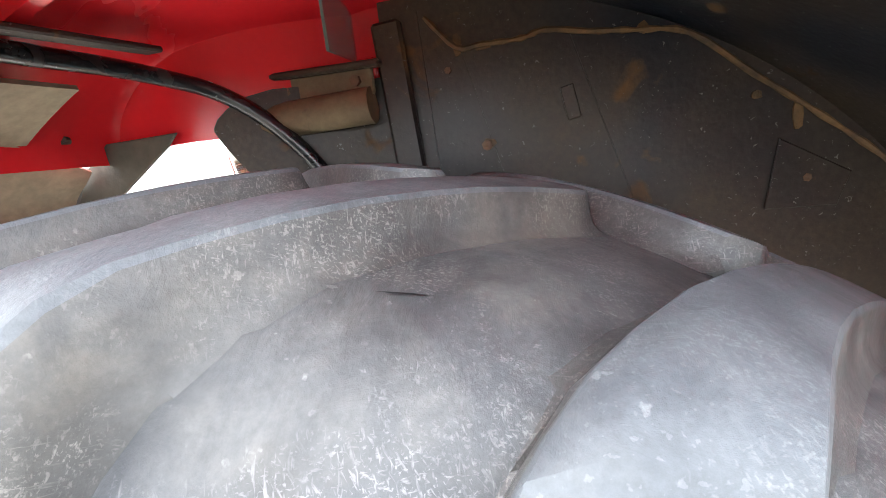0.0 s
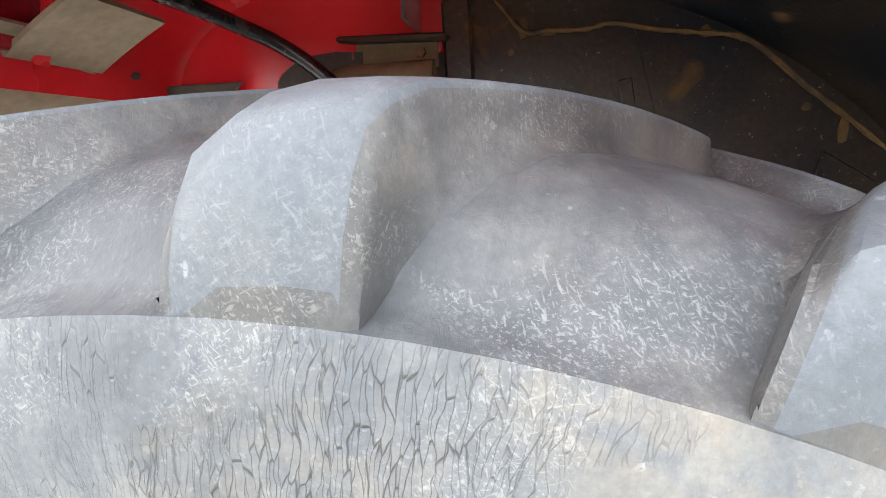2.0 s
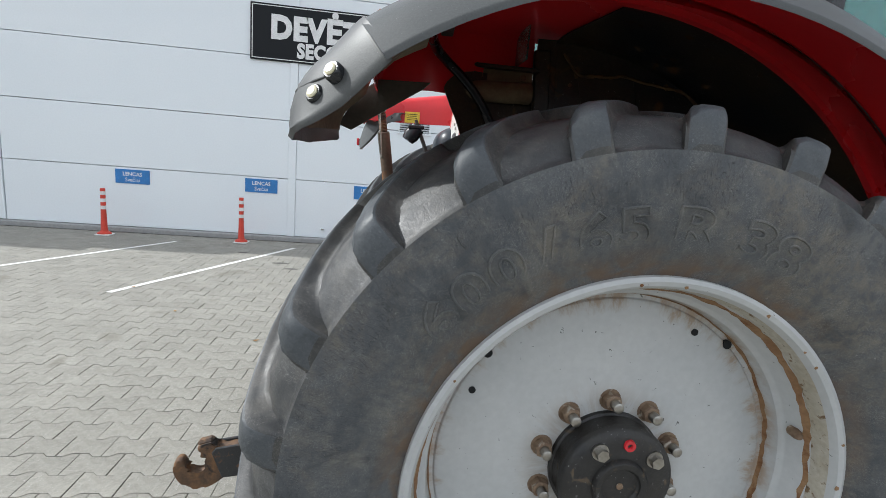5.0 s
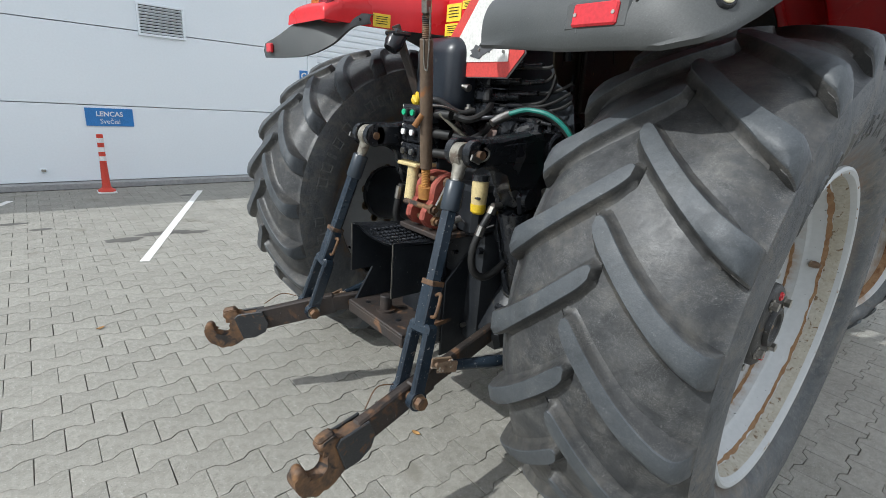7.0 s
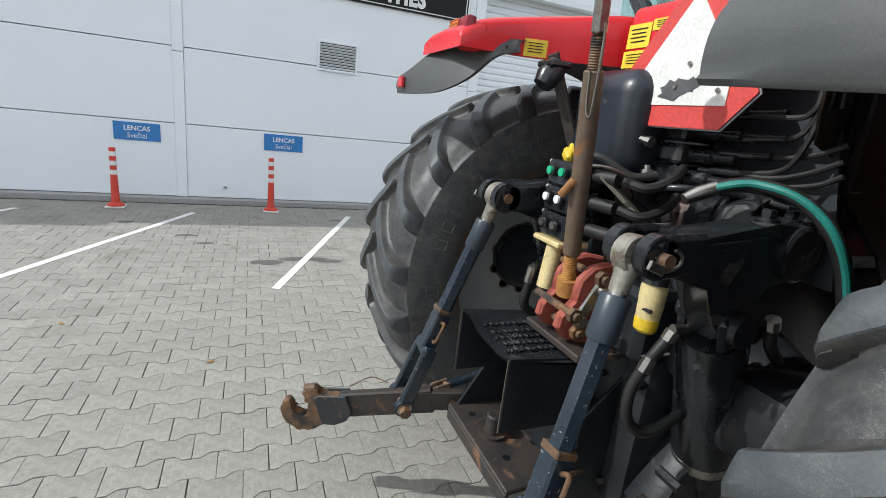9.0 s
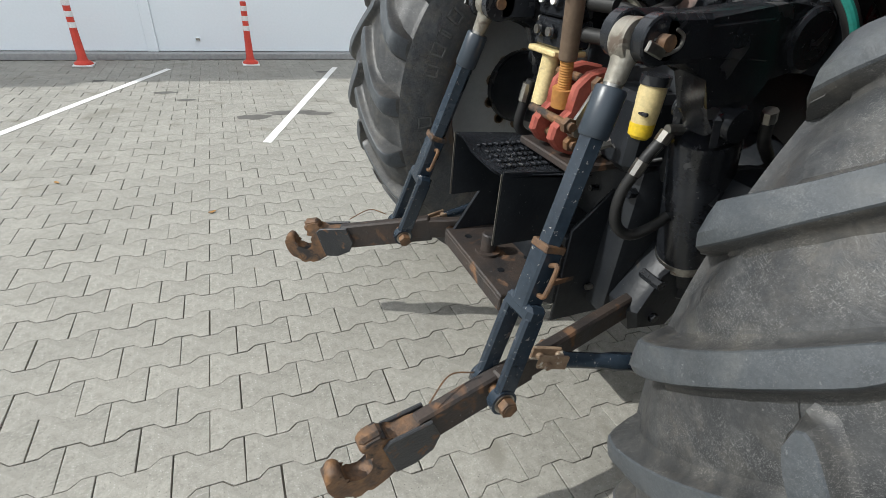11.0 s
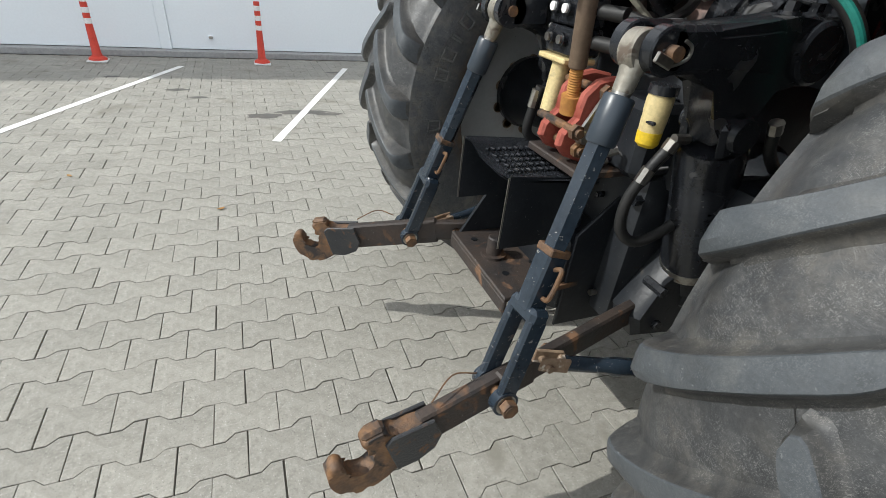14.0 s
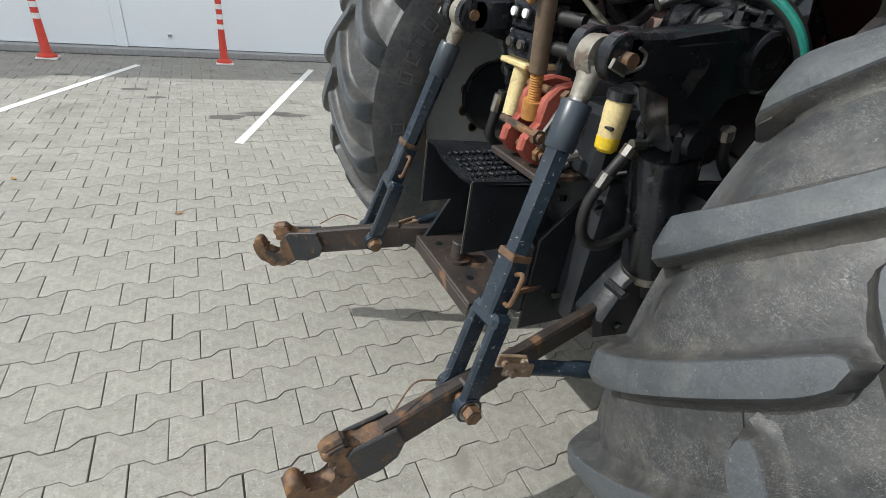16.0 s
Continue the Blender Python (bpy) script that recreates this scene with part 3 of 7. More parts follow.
box(bm, (-2.9, WALL_Y - 0.005, 0.03), (9.8, 0.26, 0.075), None, 0.006)
tagged(finish("plinth", bm, material("granite_kerb", (0.28, 0.28, 0.28), (0.36, 0.36, 0.35), 30, 0.9, 0, 0.4, 200)), label="grey stone kerb at the foot of the wall", category="kerb", kind="structure")

# louvre vent
vent = thing("wall_vent", (-0.18, WALL_Y, 2.14), "white louvred ventilation grille on the panel wall", "vent")
bm = bmesh.new()
for cx, cz, sx, sz in ((-0.18, 2.325, 0.56, 0.03), (-0.18, 1.955, 0.56, 0.03), (-0.445, 2.14, 0.03, 0.34), (0.085, 2.14, 0.03, 0.34)):
    box(bm, (cx, WALL_Y - 0.015, cz), (sx, 0.034, sz), None, 0.004)
part("frame", bm, WALLP, vent)
bm = bmesh.new()
box(bm, (-0.18, WALL_Y - 0.003, 2.14), (0.5, 0.004, 0.34))
part("backing", bm, SIGNBLACK, vent)
for k in range(9):
    bm = bmesh.new()
    box(bm, (-0.18, WALL_Y - 0.018, 1.99 + k * 0.037), (0.50, 0.034, 0.004), Matrix.Rotation(radians(-38), 3, "X"))
    part("slat", bm, WALLP, vent)


def wall_plate(name, x0, x1, z0, z1, mat, label, cat, group="", t=0.012):
    e = thing(name, ((x0 + x1) / 2, WALL_Y, z0), label, cat, group)
    bm = bmesh.new()
    box(bm, ((x0 + x1) / 2, WALL_Y - t / 2 - 0.001, (z0 + z1) / 2), (x1 - x0, t, z1 - z0), None, 0.002)
    part("plate", bm, mat, e)
    return e


for xc in (-4.685, -2.67, -0.883):
    e = wall_plate("parking_sign", xc - 0.26, xc + 0.26, 0.78, 1.005, SIGNBLUE, "blue visitor parking sign with white lettering on the wall", "sign", "parking signs")
    lettering("lettering", "LENCAS", 0.085, Matrix.Translation((xc, WALL_Y - 0.0135, 0.93)) @ xz_plane(0).to_3x3().to_4x4() , WHITE, e, 0.001, width=0.29, bold=0.02)
    lettering("lettering", "Svečiai", 0.088, Matrix.Translation((xc, WALL_Y - 0.0135, 0.838)) @ xz_plane(0).to_3x3().to_4x4(), WHITE, e, 0.001, width=0.215)

bs = wall_plate("shop_sign", -2.86, 1.715, 2.90, 3.75, SIGNBLACK, "long black shop sign with bold white lettering on the wall", "sign", t=0.03)
bm = bmesh.new()
for cx, cz, sx, sz in ((-0.57, 3.72, 4.52, 0.012), (-0.57, 2.93, 4.52, 0.012), (-2.83, 3.325, 0.012, 0.80), (1.685, 3.325, 0.012, 0.80)):
    box(bm, (cx, WALL_Y - 0.033, cz), (sx, 0.004, sz))
part("border", bm, WHITE, bs)
lettering("lettering", "DEVĖTI DRABUŽIAI", 0.47, Matrix.Translation((-0.53, WALL_Y - 0.034, 3.395)) @ xz_plane(0).to_3x3().to_4x4(), WHITE, bs, 0.002, width=4.02, bold=0.056, spacing=1.08)
lettering("lettering", "SECOND HAND CLOTHES", 0.30, Matrix.Translation((-0.55, WALL_Y - 0.034, 3.075)) @ xz_plane(0).to_3x3().to_4x4(), WHITE, bs, 0.002, width=3.18, bold=0.052, spacing=1.08)


def bollard(x, y):
    e = thing("bollard", (x, y, 0), "red plastic bollard with white reflective bands on the paving", "bollard", "bollards along the wall")
    h = 0.72
    bm = bmesh.new()
    box(bm, (x, y, 0.009), (0.20, 0.20, 0.018), None, 0.004)
    part("base", bm, WHITE, e)
    prof = [(0.0, 0.018), (0.095, 0.018), (0.092, 0.035), (0.055, 0.06), (0.046, 0.09), (0.036, 0.40), (0.035, h - 0.004), (0.030, h), (0.0, h)]
    bm = bmesh.new()
    lathe(bm, prof, 20)
    bm.transform(Matrix.Translation((x, y, 0)) @ Matrix.Rotation(radians(90), 4, "X"))
    part("post", bm, BOLLRED, e)
    for z in (0.40, 0.51, 0.62):
        bm = bmesh.new()
        tube(bm, [(x, y, z), (x, y, z + 0.055)], 0.0385, 20)
        part("band", bm, WHITE, e)


for x in (-4.89, -2.853, -1.062):
    bollard(x, 7.375)

outlet = thing("wall_outlet", (-1.645, WALL_Y, 0.222), "small pale grey weatherproof outlet low on the panel wall", "outlet")
bm = bmesh.new()
box(bm, (-1.645, WALL_Y - 0.016, 0.222), (0.062, 0.032, 0.050), None, 0.008, 2)
part("housing", bm, WALLP, outlet)
bm = bmesh.new()
box(bm, (-1.645, WALL_Y - 0.036, 0.226), (0.046, 0.010, 0.032), None, 0.004)
part("lid", bm, STEEL, outlet)

# roller door in its recess
door = thing("door_1", (3.9, WALL_Y, 0), "closed pale grey slatted roller door in the wall", "roller door", kind="structure")
for k in range(34):
    bm = bmesh.new()
    z = 0.06 + 0.1 * k
    prism(bm, [(0.0, 0.0), (0.016, 0.012), (0.020, 0.05), (0.016, 0.088), (0.0, 0.098)], Matrix(((0, 0, 1, 3.93), (-1, 0, 0, WALL_Y + 0.16), (0, 1, 0, z), (0, 0, 0, 1))), 3.76)
    part("slat", bm, WALLP, door, smooth=0)
bm = bmesh.new()
box(bm, (3.93, WALL_Y + 0.06, 4.33), (3.84, 0.14, 1.74), None, 0.006)
part("header_panel", bm, WALLP, door)
bm = bmesh.new()
box(bm, (3.93, WALL_Y - 0.02, 3.47), (3.84, 0.16, 0.10), None, 0.006)
part("header_trim", bm, WALLP, door)
bm = bmesh.new()
box(bm, (3.93, WALL_Y + 0.24, 2.6), (3.9, 0.1, 5.2))
box(bm, (9.4, WALL_Y + 0.05, 2.6), (7.1, 0.3, 5.2))
part("wall_core", bm, WALLP, wall, smooth=0)
window = thing("window_1", (2.4, WALL_Y, 4.3), "dark window band high in the wall", "window", kind="structure")
bm = bmesh.new()
box(bm, (2.6, WALL_Y - 0.02, 4.34), (3.2, 0.06, 0.05), None, 0.006)
box(bm, (2.6, WALL_Y - 0.02, 5.0), (3.2, 0.06, 0.05), None, 0.006)
for x in (1.02, 2.1, 3.1, 4.18):
    box(bm, (x, WALL_Y - 0.02, 4.67), (0.05, 0.06, 0.7), None, 0.006)
part("window_frame", bm, WALLP, window)
bm = bmesh.new()
box(bm, (2.6, WALL_Y - 0.012, 4.67), (3.16, 0.01, 0.64))
part("pane", bm, material("dark_window_glass", (0.03, 0.035, 0.045), (0.04, 0.045, 0.055), 2, 0.05, 0, 0, 20), window, smooth=0)
for x, z in ((1.80, 1.625), (-7.40, 1.965)):
    e = wall_plate("door_sign", x - 0.075, x + 0.075, z - 0.085, z + 0.085, SIGNBLUE, "small blue door sign with a white letter on the wall", "sign", "door signs")
    lettering("lettering", "C", 0.13, Matrix.Translation((x - 0.01, WALL_Y - 0.0135, z)) @ xz_plane(0).to_3x3().to_4x4(), WHITE, e, 0.001, bold=0.03)

# entrance at the end of the wall
ent = thing("door_2", (-8.15, WALL_Y, 0.14), "glazed white entrance door with a glass band above", "door", kind="structure")
bm = bmesh.new()
for cx, cz, sx, sz in ((-8.58, 2.55, 0.09, 4.9), (-7.72, 2.55, 0.08, 4.9), (-8.15, 2.30, 0.9, 0.09), (-8.15, 2.66, 0.9, 0.06), (-8.15, 0.19, 0.9, 0.10), (-8.15, 3.38, 0.9, 0.05)):
    box(bm, (cx, WALL_Y + 0.0, cz), (sx, 0.12, sz), None, 0.006)
part("door_frame", bm, WALLP, ent)
bm = bmesh.new()
for cx, cz, sx, sz in ((-8.48, 1.24, 0.09, 2.0), (-7.82, 1.24, 0.09, 2.0), (-8.15, 1.02, 0.62, 0.09), (-8.15, 2.20, 0.62, 0.09), (-8.15, 0.29, 0.62, 0.10)):
    box(bm, (cx, WALL_Y - 0.03, cz), (sx, 0.06, sz), None, 0.006)
part("door_leaf", bm, WHITE, ent)
bm = bmesh.new()
bar(bm, (-7.86, WALL_Y - 0.11, 0.95), (-7.86, WALL_Y - 0.11, 1.40), 0.03, 0.03)
for z in (1.0, 1.35):
    bar(bm, (-7.86, WALL_Y - 0.11, z), (-7.86, WALL_Y - 0.06, z), 0.02, 0.02)
part("door_handle", bm, STEEL, ent)
PANE = material("door_glass", (0.05, 0.06, 0.065), (0.08, 0.10, 0.10), 1.5, 0.06, 0, 0, 20)
# the sky's reflection is put into these panes' colour as pale blue
SKYPANE = material("sky_painted_glass", (0.45, 0.55, 0.62), (0.52, 0.62, 0.68), 1.5, 0.08, 0, 0, 20)
for cz, sz, mt in ((1.61, 1.1, PANE), (0.65, 0.66, SKYPANE), (2.49, 0.28, PANE), (3.02, 0.66, SKYPANE), (4.2, 1.6, SKYPANE)):
    bm = bmesh.new()
    box(bm, (-8.15, WALL_Y - 0.005, cz), (0.80, 0.02, sz))
    part("pane", bm, mt, ent, smooth=0)
bm = bmesh.new()
for x in (-8.58, -7.95):
    tube(bm, [(x, WALL_Y - 0.02, 3.36), (x - 0.1, WALL_Y - 0.9, 2.72)], 0.014, 8)
box(bm, (-8.2, WALL_Y - 0.5, 2.70), (1.2, 0.95, 0.012), None, 0.002)
part("canopy", bm, material("canopy_glass", (0.6, 0.65, 0.68), (0.65, 0.7, 0.72), 2, 0.1), ent, "glass canopy on two rods")
wall_w = thing("wall_west", (-11, WALL_Y, 0), "dark grey metal wall panels beside the entrance", "wall", kind="structure")
for z0, z1 in ((0.12, 1.35), (1.36, 2.45), (2.46, 3.65), (3.66, 5.2)):
    bm = bmesh.new()
    box(bm, (-12.2, WALL_Y - 0.02, (z0 + z1) / 2), (7.1, 0.2, z1 - z0 - 0.008), None, 0.006)
    part("panel", bm, WALLDARK, wall_w)
bm = bmesh.new()
box(bm, (-10.6, WALL_Y - 0.75, 0.06), (6.7, 1.35, 0.13), None, 0.02)
tagged(finish("entrance_slab", bm, PAVER), label="raised concrete slab before the entrance door", category="kerb", kind="structure")
binbox = thing("letter_bin", (-7.38, WALL_Y - 0.06, 0.3), "brushed steel ash bin on the wall beside the door", "bin")
bm = bmesh.new()
box(bm, (-7.38, WALL_Y - 0.075, 0.52), (0.24, 0.14, 0.44), None, 0.01)
part("body", bm, STEEL, binbox)
bm = bmesh.new()
box(bm, (-7.38, WALL_Y - 0.07, 0.83), (0.26, 0.15, 0.10), None, 0.02)
part("lid", bm, STEEL, binbox)

# oil marks, a drain cover and fallen leaves on the paving
IRON = material("rusty_cast_iron", (0.11, 0.10, 0.09), (0.17, 0.15, 0.13), 9.0, 0.75, 0.2, 0.4, 120.0)
DRAIN = (-6.15, 5.15, 0.0)
WET = material("oil_mark", (0.085, 0.080, 0.072), (0.13, 0.122, 0.108), 8.0, 0.7, 0, 0.3, 200)
rs = random.Random(11)
for cx, cy, lx, ly in ((-1.18, 5.10, 0.17, 0.075), (-0.82, 5.20, 0.28, 0.065), (-0.60, 5.12, 0.15, 0.05), (-1.75, 5.75, 0.10, 0.04), (-1.95, 6.05, 0.12, 0.05), (-0.25, 6.9, 0.10, 0.05), (-2.6, 6.6, 0.08, 0.04)):
    bm = bmesh.new()
    ring = []
    for k in range(22):
        a = 2 * math.pi * k / 22
        f = rs.uniform(0.75, 1.1)
        ring.append(bm.verts.new((cx + lx * f * math.cos(a), cy + ly * f * math.sin(a), 0.0014)))
    bm.faces.new(ring)
    tagged(finish("oil_mark", bm, WET, smooth=0), label="dark oil mark soaked into the paving", category="stain", group="oil marks", kind="structure")
cover = thing("drain_cover", DRAIN, "round cast iron drain cover set in the paving", "drain cover")
bm = bmesh.new()
lathe(bm, [(0.0, 0.004), (0.30, 0.004), (0.31, 0.002), (0.31, -0.006)], 40)
bm.transform(Matrix.Translation(DRAIN) @ Matrix.Rotation(radians(90), 4, "X"))
part("lid", bm, IRON, cover)
bm = bmesh.new()
lathe(bm, [(0.318, -0.006), (0.318, 0.005), (0.345, 0.005), (0.350, -0.006)], 40)
bm.transform(Matrix.Translation(DRAIN) @ Matrix.Rotation(radians(90), 4, "X"))
part("frame", bm, IRON, cover)
for k in range(7):
    bm = bmesh.new()
    h = 0.075 * (k - 3)
    w = math.sqrt(0.285 ** 2 - h * h)
    box(bm, Vector(DRAIN) + Vector((0, h, 0.005)), (2 * w, 0.022, 0.004), None, 0.001)
    part("rib", bm, IRON, cover)
LEAF = material("dry_leaf", (0.42, 0.24, 0.08), (0.34, 0.18, 0.06), 30, 0.8)
for cx, cy, turn in ((-1.53, 3.27, 0.4), (-0.56, 1.49, 1.9), (-2.4, 3.9, 2.2), (-3.1, 4.6, 0.9)):
    bm = bmesh.new()
    grid = []
    for i in range(5):
        u = i / 4 * 2 - 1
        w = 0.011 * (1 - u * u) + 0.001
        grid.append([bm.verts.new(Matrix.Translation((cx, cy, 0.002)) @ Matrix.Rotation(turn, 4, "Z") @ Vector((0.022 * u, w * v, 0.004 * abs(v) + 0.004 * u * u))) for v in (-1, 0, 1)])
    for a, b in zip(grid, grid[1:]):
        for j in range(2):
            bm.faces.new((a[j], a[j + 1], b[j + 1], b[j]))
    tagged(finish("leaf", bm, LEAF), label="small dry brown leaf on the paving", category="leaf", group="fallen leaves")

# a red and yellow machine parked beyond
hay = thing("hay_machine", (10.2, 1.6, 0), "red, yellow and white folded hay machine parked beyond", "farm machine")
MRED, MYEL = plain("machine_red", (0.62, 0.03, 0.03), 0.35), plain("machine_yellow", (0.80, 0.62, 0.03), 0.4)
bm = bmesh.new()
prism(bm, [(9.2, 0.30), (9.3, 0.62), (10.0, 0.74), (12.5, 0.72), (12.5, 0.30)], xz_plane(1.75), 1.3, 0.05)
part("yellow_guard", bm, MYEL, hay)
bm = bmesh.new()
prism(bm, [(9.1, 0.72), (9.2, 1.0), (10.2, 1.12), (12.6, 1.05), (12.6, 0.73)], xz_plane(1.75), 1.34, 0.06)
part("red_cover", bm, MRED, hay)
bm = bmesh.new()
prism(bm, [(9.06, 0.92), (9.2, 1.02), (10.2, 1.14), (10.2, 1.08)], xz_plane(1.75), 1.36, 0.01)
part("white_stripe", bm, WHITE, hay)
for k in range(5):
    y = 1.15 + 0.33 * k
    bm = bmesh.new()
    bar(bm, (9.9 + 0.1 * k, y, 1.0), (10.1 + 0.1 * k, y + 0.08, 1.75), 0.09, 0.12, (1, 0, 0), 0.015)
    part("red_arm", bm, MRED, hay)
    bm = bmesh.new()
    bar(bm, (9.88 + 0.1 * k, y + 0.06, 1.62), (9.95 + 0.1 * k, y + 0.1, 1.82), 0.05, 0.06, (1, 0, 0), 0.012)
    part("yellow_tip", bm, MYEL, hay)
    bm = bmesh.new()
    tube(bm, [(9.7, y - 0.1, 1.05), (9.75 + 0.1 * k, y - 0.12, 1.7)], 0.02, 8)
    tube(bm, [(9.7, y - 0.3, 1.15), (9.9, y + 0.3, 1.22)], 0.018, 8)
    part("white_tube", bm, WHITE, hay)
for y in (1.3, 2.2):
    bm = bmesh.new()
    tube(bm, [(11.6, y - 0.1, 0.32), (11.6, y + 0.1, 0.32)], [0.31, 0.31], 28)
    part("wheel", bm, BLACK, hay)
sg = thing("no_entry_sign", (13.0, 2.35, 0), "round red no-entry traffic sign on a post", "traffic sign")
bm = bmesh.new()
tube(bm, [(13.0, 2.35, 0), (13.0, 2.35, 1.9)], 0.03, 10)
part("post", bm, STEEL, sg)
bm = bmesh.new()
tube(bm, [(12.95, 2.35, 1.68), (12.965, 2.35, 1.68)], 0.30, 28)
part("disc", bm, MRED, sg)
bm = bmesh.new()
box(bm, (12.945, 2.35, 1.68), (0.006, 0.38, 0.09))
part("bar", bm, WHITE, sg)

# bare trees in the distance
BARK = material("grey_bark", (0.16, 0.13, 0.105), (0.22, 0.185, 0.15), 6, 0.9, 0, 0.3, 40)
rt = random.Random(21)
for k in range(26):
    x, y = 30 + rt.uniform(0, 8), -9 + k * 0.95 + rt.uniform(-0.4, 0.4)
    h = rt.uniform(4.2, 6.4)
    tree = thing("tree", (x, y, 0), "slender bare tree with thin grey branches", "tree", "row of bare trees")
    bm = bmesh.new()
    tube(bm, [(x, y, 0), (x + rt.uniform(-0.2, 0.2), y + rt.uniform(-0.2, 0.2), h * 0.5), (x + rt.uniform(-0.4, 0.4), y + rt.uniform(-0.4, 0.4), h)], [0.07, 0.045, 0.012], 6)
    part("trunk", bm, BARK, tree)
    bm = bmesh.new()
    for j in range(46):
        z = h * rt.uniform(0.12, 0.93)
        a = rt.uniform(0, 2 * math.pi)
        l = rt.uniform(0.4, 1.3) * (1.1 - 0.6 * z / h)
        p = Vector((x + rt.uniform(-0.1, 0.1), y + rt.uniform(-0.1, 0.1), z))
        q = p + Vector((l * 0.5 * math.cos(a), l * 0.5 * math.sin(a), l * 0.8))
        tube(bm, [p, p.lerp(q, 0.5) + Vector((0, 0, 0.05)), q], [0.020, 0.013, 0.005], 4)
        for i in range(2):
            r2 = p.lerp(q, rt.uniform(0.4, 0.9))
            tube(bm, [r2, r2 + Vector((rt.uniform(-0.3, 0.3), rt.uniform(-0.3, 0.3), rt.uniform(0.2, 0.5)))], [0.010, 0.004], 4)
    part("crown", bm, BARK, tree)

# ---------------------------------------------------------------- the tractor
tractor = thing("tractor", (0, MID, 0), "red farm tractor with worn rear tyres and an empty three-point hitch", "tractor")


def tyre_base(w):
    a = abs(w)
    return 0.812 - 0.30 * a * a - (max(0.0, a - 0.18) ** 2) * 5.0


def lug_top(w):
    a = abs(w)
    return 0.843 - 0.30 * a * a


def ridge_letter(ch, ang, radius, size, side_w, Y, parent, wide=1.22):
    """A moulded character: a raised ridge along its outline, laid on the sidewall."""
    cu = bpy.data.curves.new("letter", "FONT")
    cu.body, cu.size, cu.align_x, cu.align_y, cu.resolution_u, cu.offset = ch, size, "CENTER", "CENTER", 4, 0.03 * size
    tmp = bpy.data.objects.new("letter", cu)
    me = bpy.data.meshes.new_from_object(tmp)
    bpy.data.objects.remove(tmp)
    bpy.data.curves.remove(cu)
    flat = bmesh.new()
    flat.from_mesh(me)
    bpy.data.meshes.remove(me)
    bmesh.ops.remove_doubles(flat, verts=flat.verts, dist=0.0004)
    nxt = {}
    for e in flat.edges:
        if len(e.link_faces) == 1:
            for p, q in ((e.verts[0], e.verts[1]), (e.verts[1], e.verts[0])):
                nxt.setdefault(p, []).append(q)
    loops, seen = [], set()
    for v in nxt:
        if v in seen:
            continue
        loop, cur, last = [], v, None
        while cur is not None and cur not in seen:
            seen.add(cur)
            loop.append((cur.co.x, cur.co.y))
            cur, last = next((q for q in nxt[cur] if q is not last and q not in seen), None), cur
        if len(loop) > 3:
            loops.append(loop)
    # the dusty face of the character, inside its ridge
    for _ in range(6):
        long = [e for e in flat.edges if e.calc_length() > 0.008]
        if not long:
            break
        bmesh.ops.subdivide_edges(flat, edges=long, cuts=1)
        bmesh.ops.triangulate(flat, faces=flat.faces)
    for v in flat.verts:
        a, r = ang + v.co.x * wide / radius, radius + v.co.y
        v.co = (r * math.sin(a), Y(side_w(r) + 0.0014), AXLE + r * math.cos(a))
    part("letter_face", flat, DUSTYLETTER, parent, "", 60)
    bm = bmesh.new()
    for loop in loops:
        fine = []
        for (x0, z0), (x1, z1) in zip(loop, loop[1:] + loop[:1]):
            cuts = max(1, int(math.hypot(x1 - x0, z1 - z0) / 0.009))
            fine += [(x0 + (x1 - x0) * i / cuts, z0 + (z1 - z0) * i / cuts) for i in range(cuts)]
        loop = fine
        n = len(loop)
        cent = []
        for x, z in loop:
            a, r = ang + x * wide / radius, radius + z
            cent.append((a, r))
        rings = []
        for k in range(n):
            (a0, r0), (a1, r1) = cent[k - 1], cent[(k + 1) % n]
            ta, tr = (a1 - a0) * radius, r1 - r0
            ln = max(1e-6, math.hypot(ta, tr))
            na, nr = tr / ln, -ta / ln
            ring = []
            for off, lift in ((-0.0034, -0.001), (-0.0014, 0.0046), (0.0014, 0.0046), (0.0034, -0.001)):
                a, r = cent[k][0] + na * off / radius, cent[k][1] + nr * off
                ring.append(bm.verts.new((r * math.sin(a), Y(side_w(r) + lift), AXLE + r * math.cos(a))))
            rings.append(ring)
        for k in range(n):
            p, q = rings[k], rings[(k + 1) % n]
            for j in range(3):
                bm.faces.new((p[j], p[j + 1], q[j + 1], q[j]))
    part("lettering", bm, RIDGE, parent, "", 30)


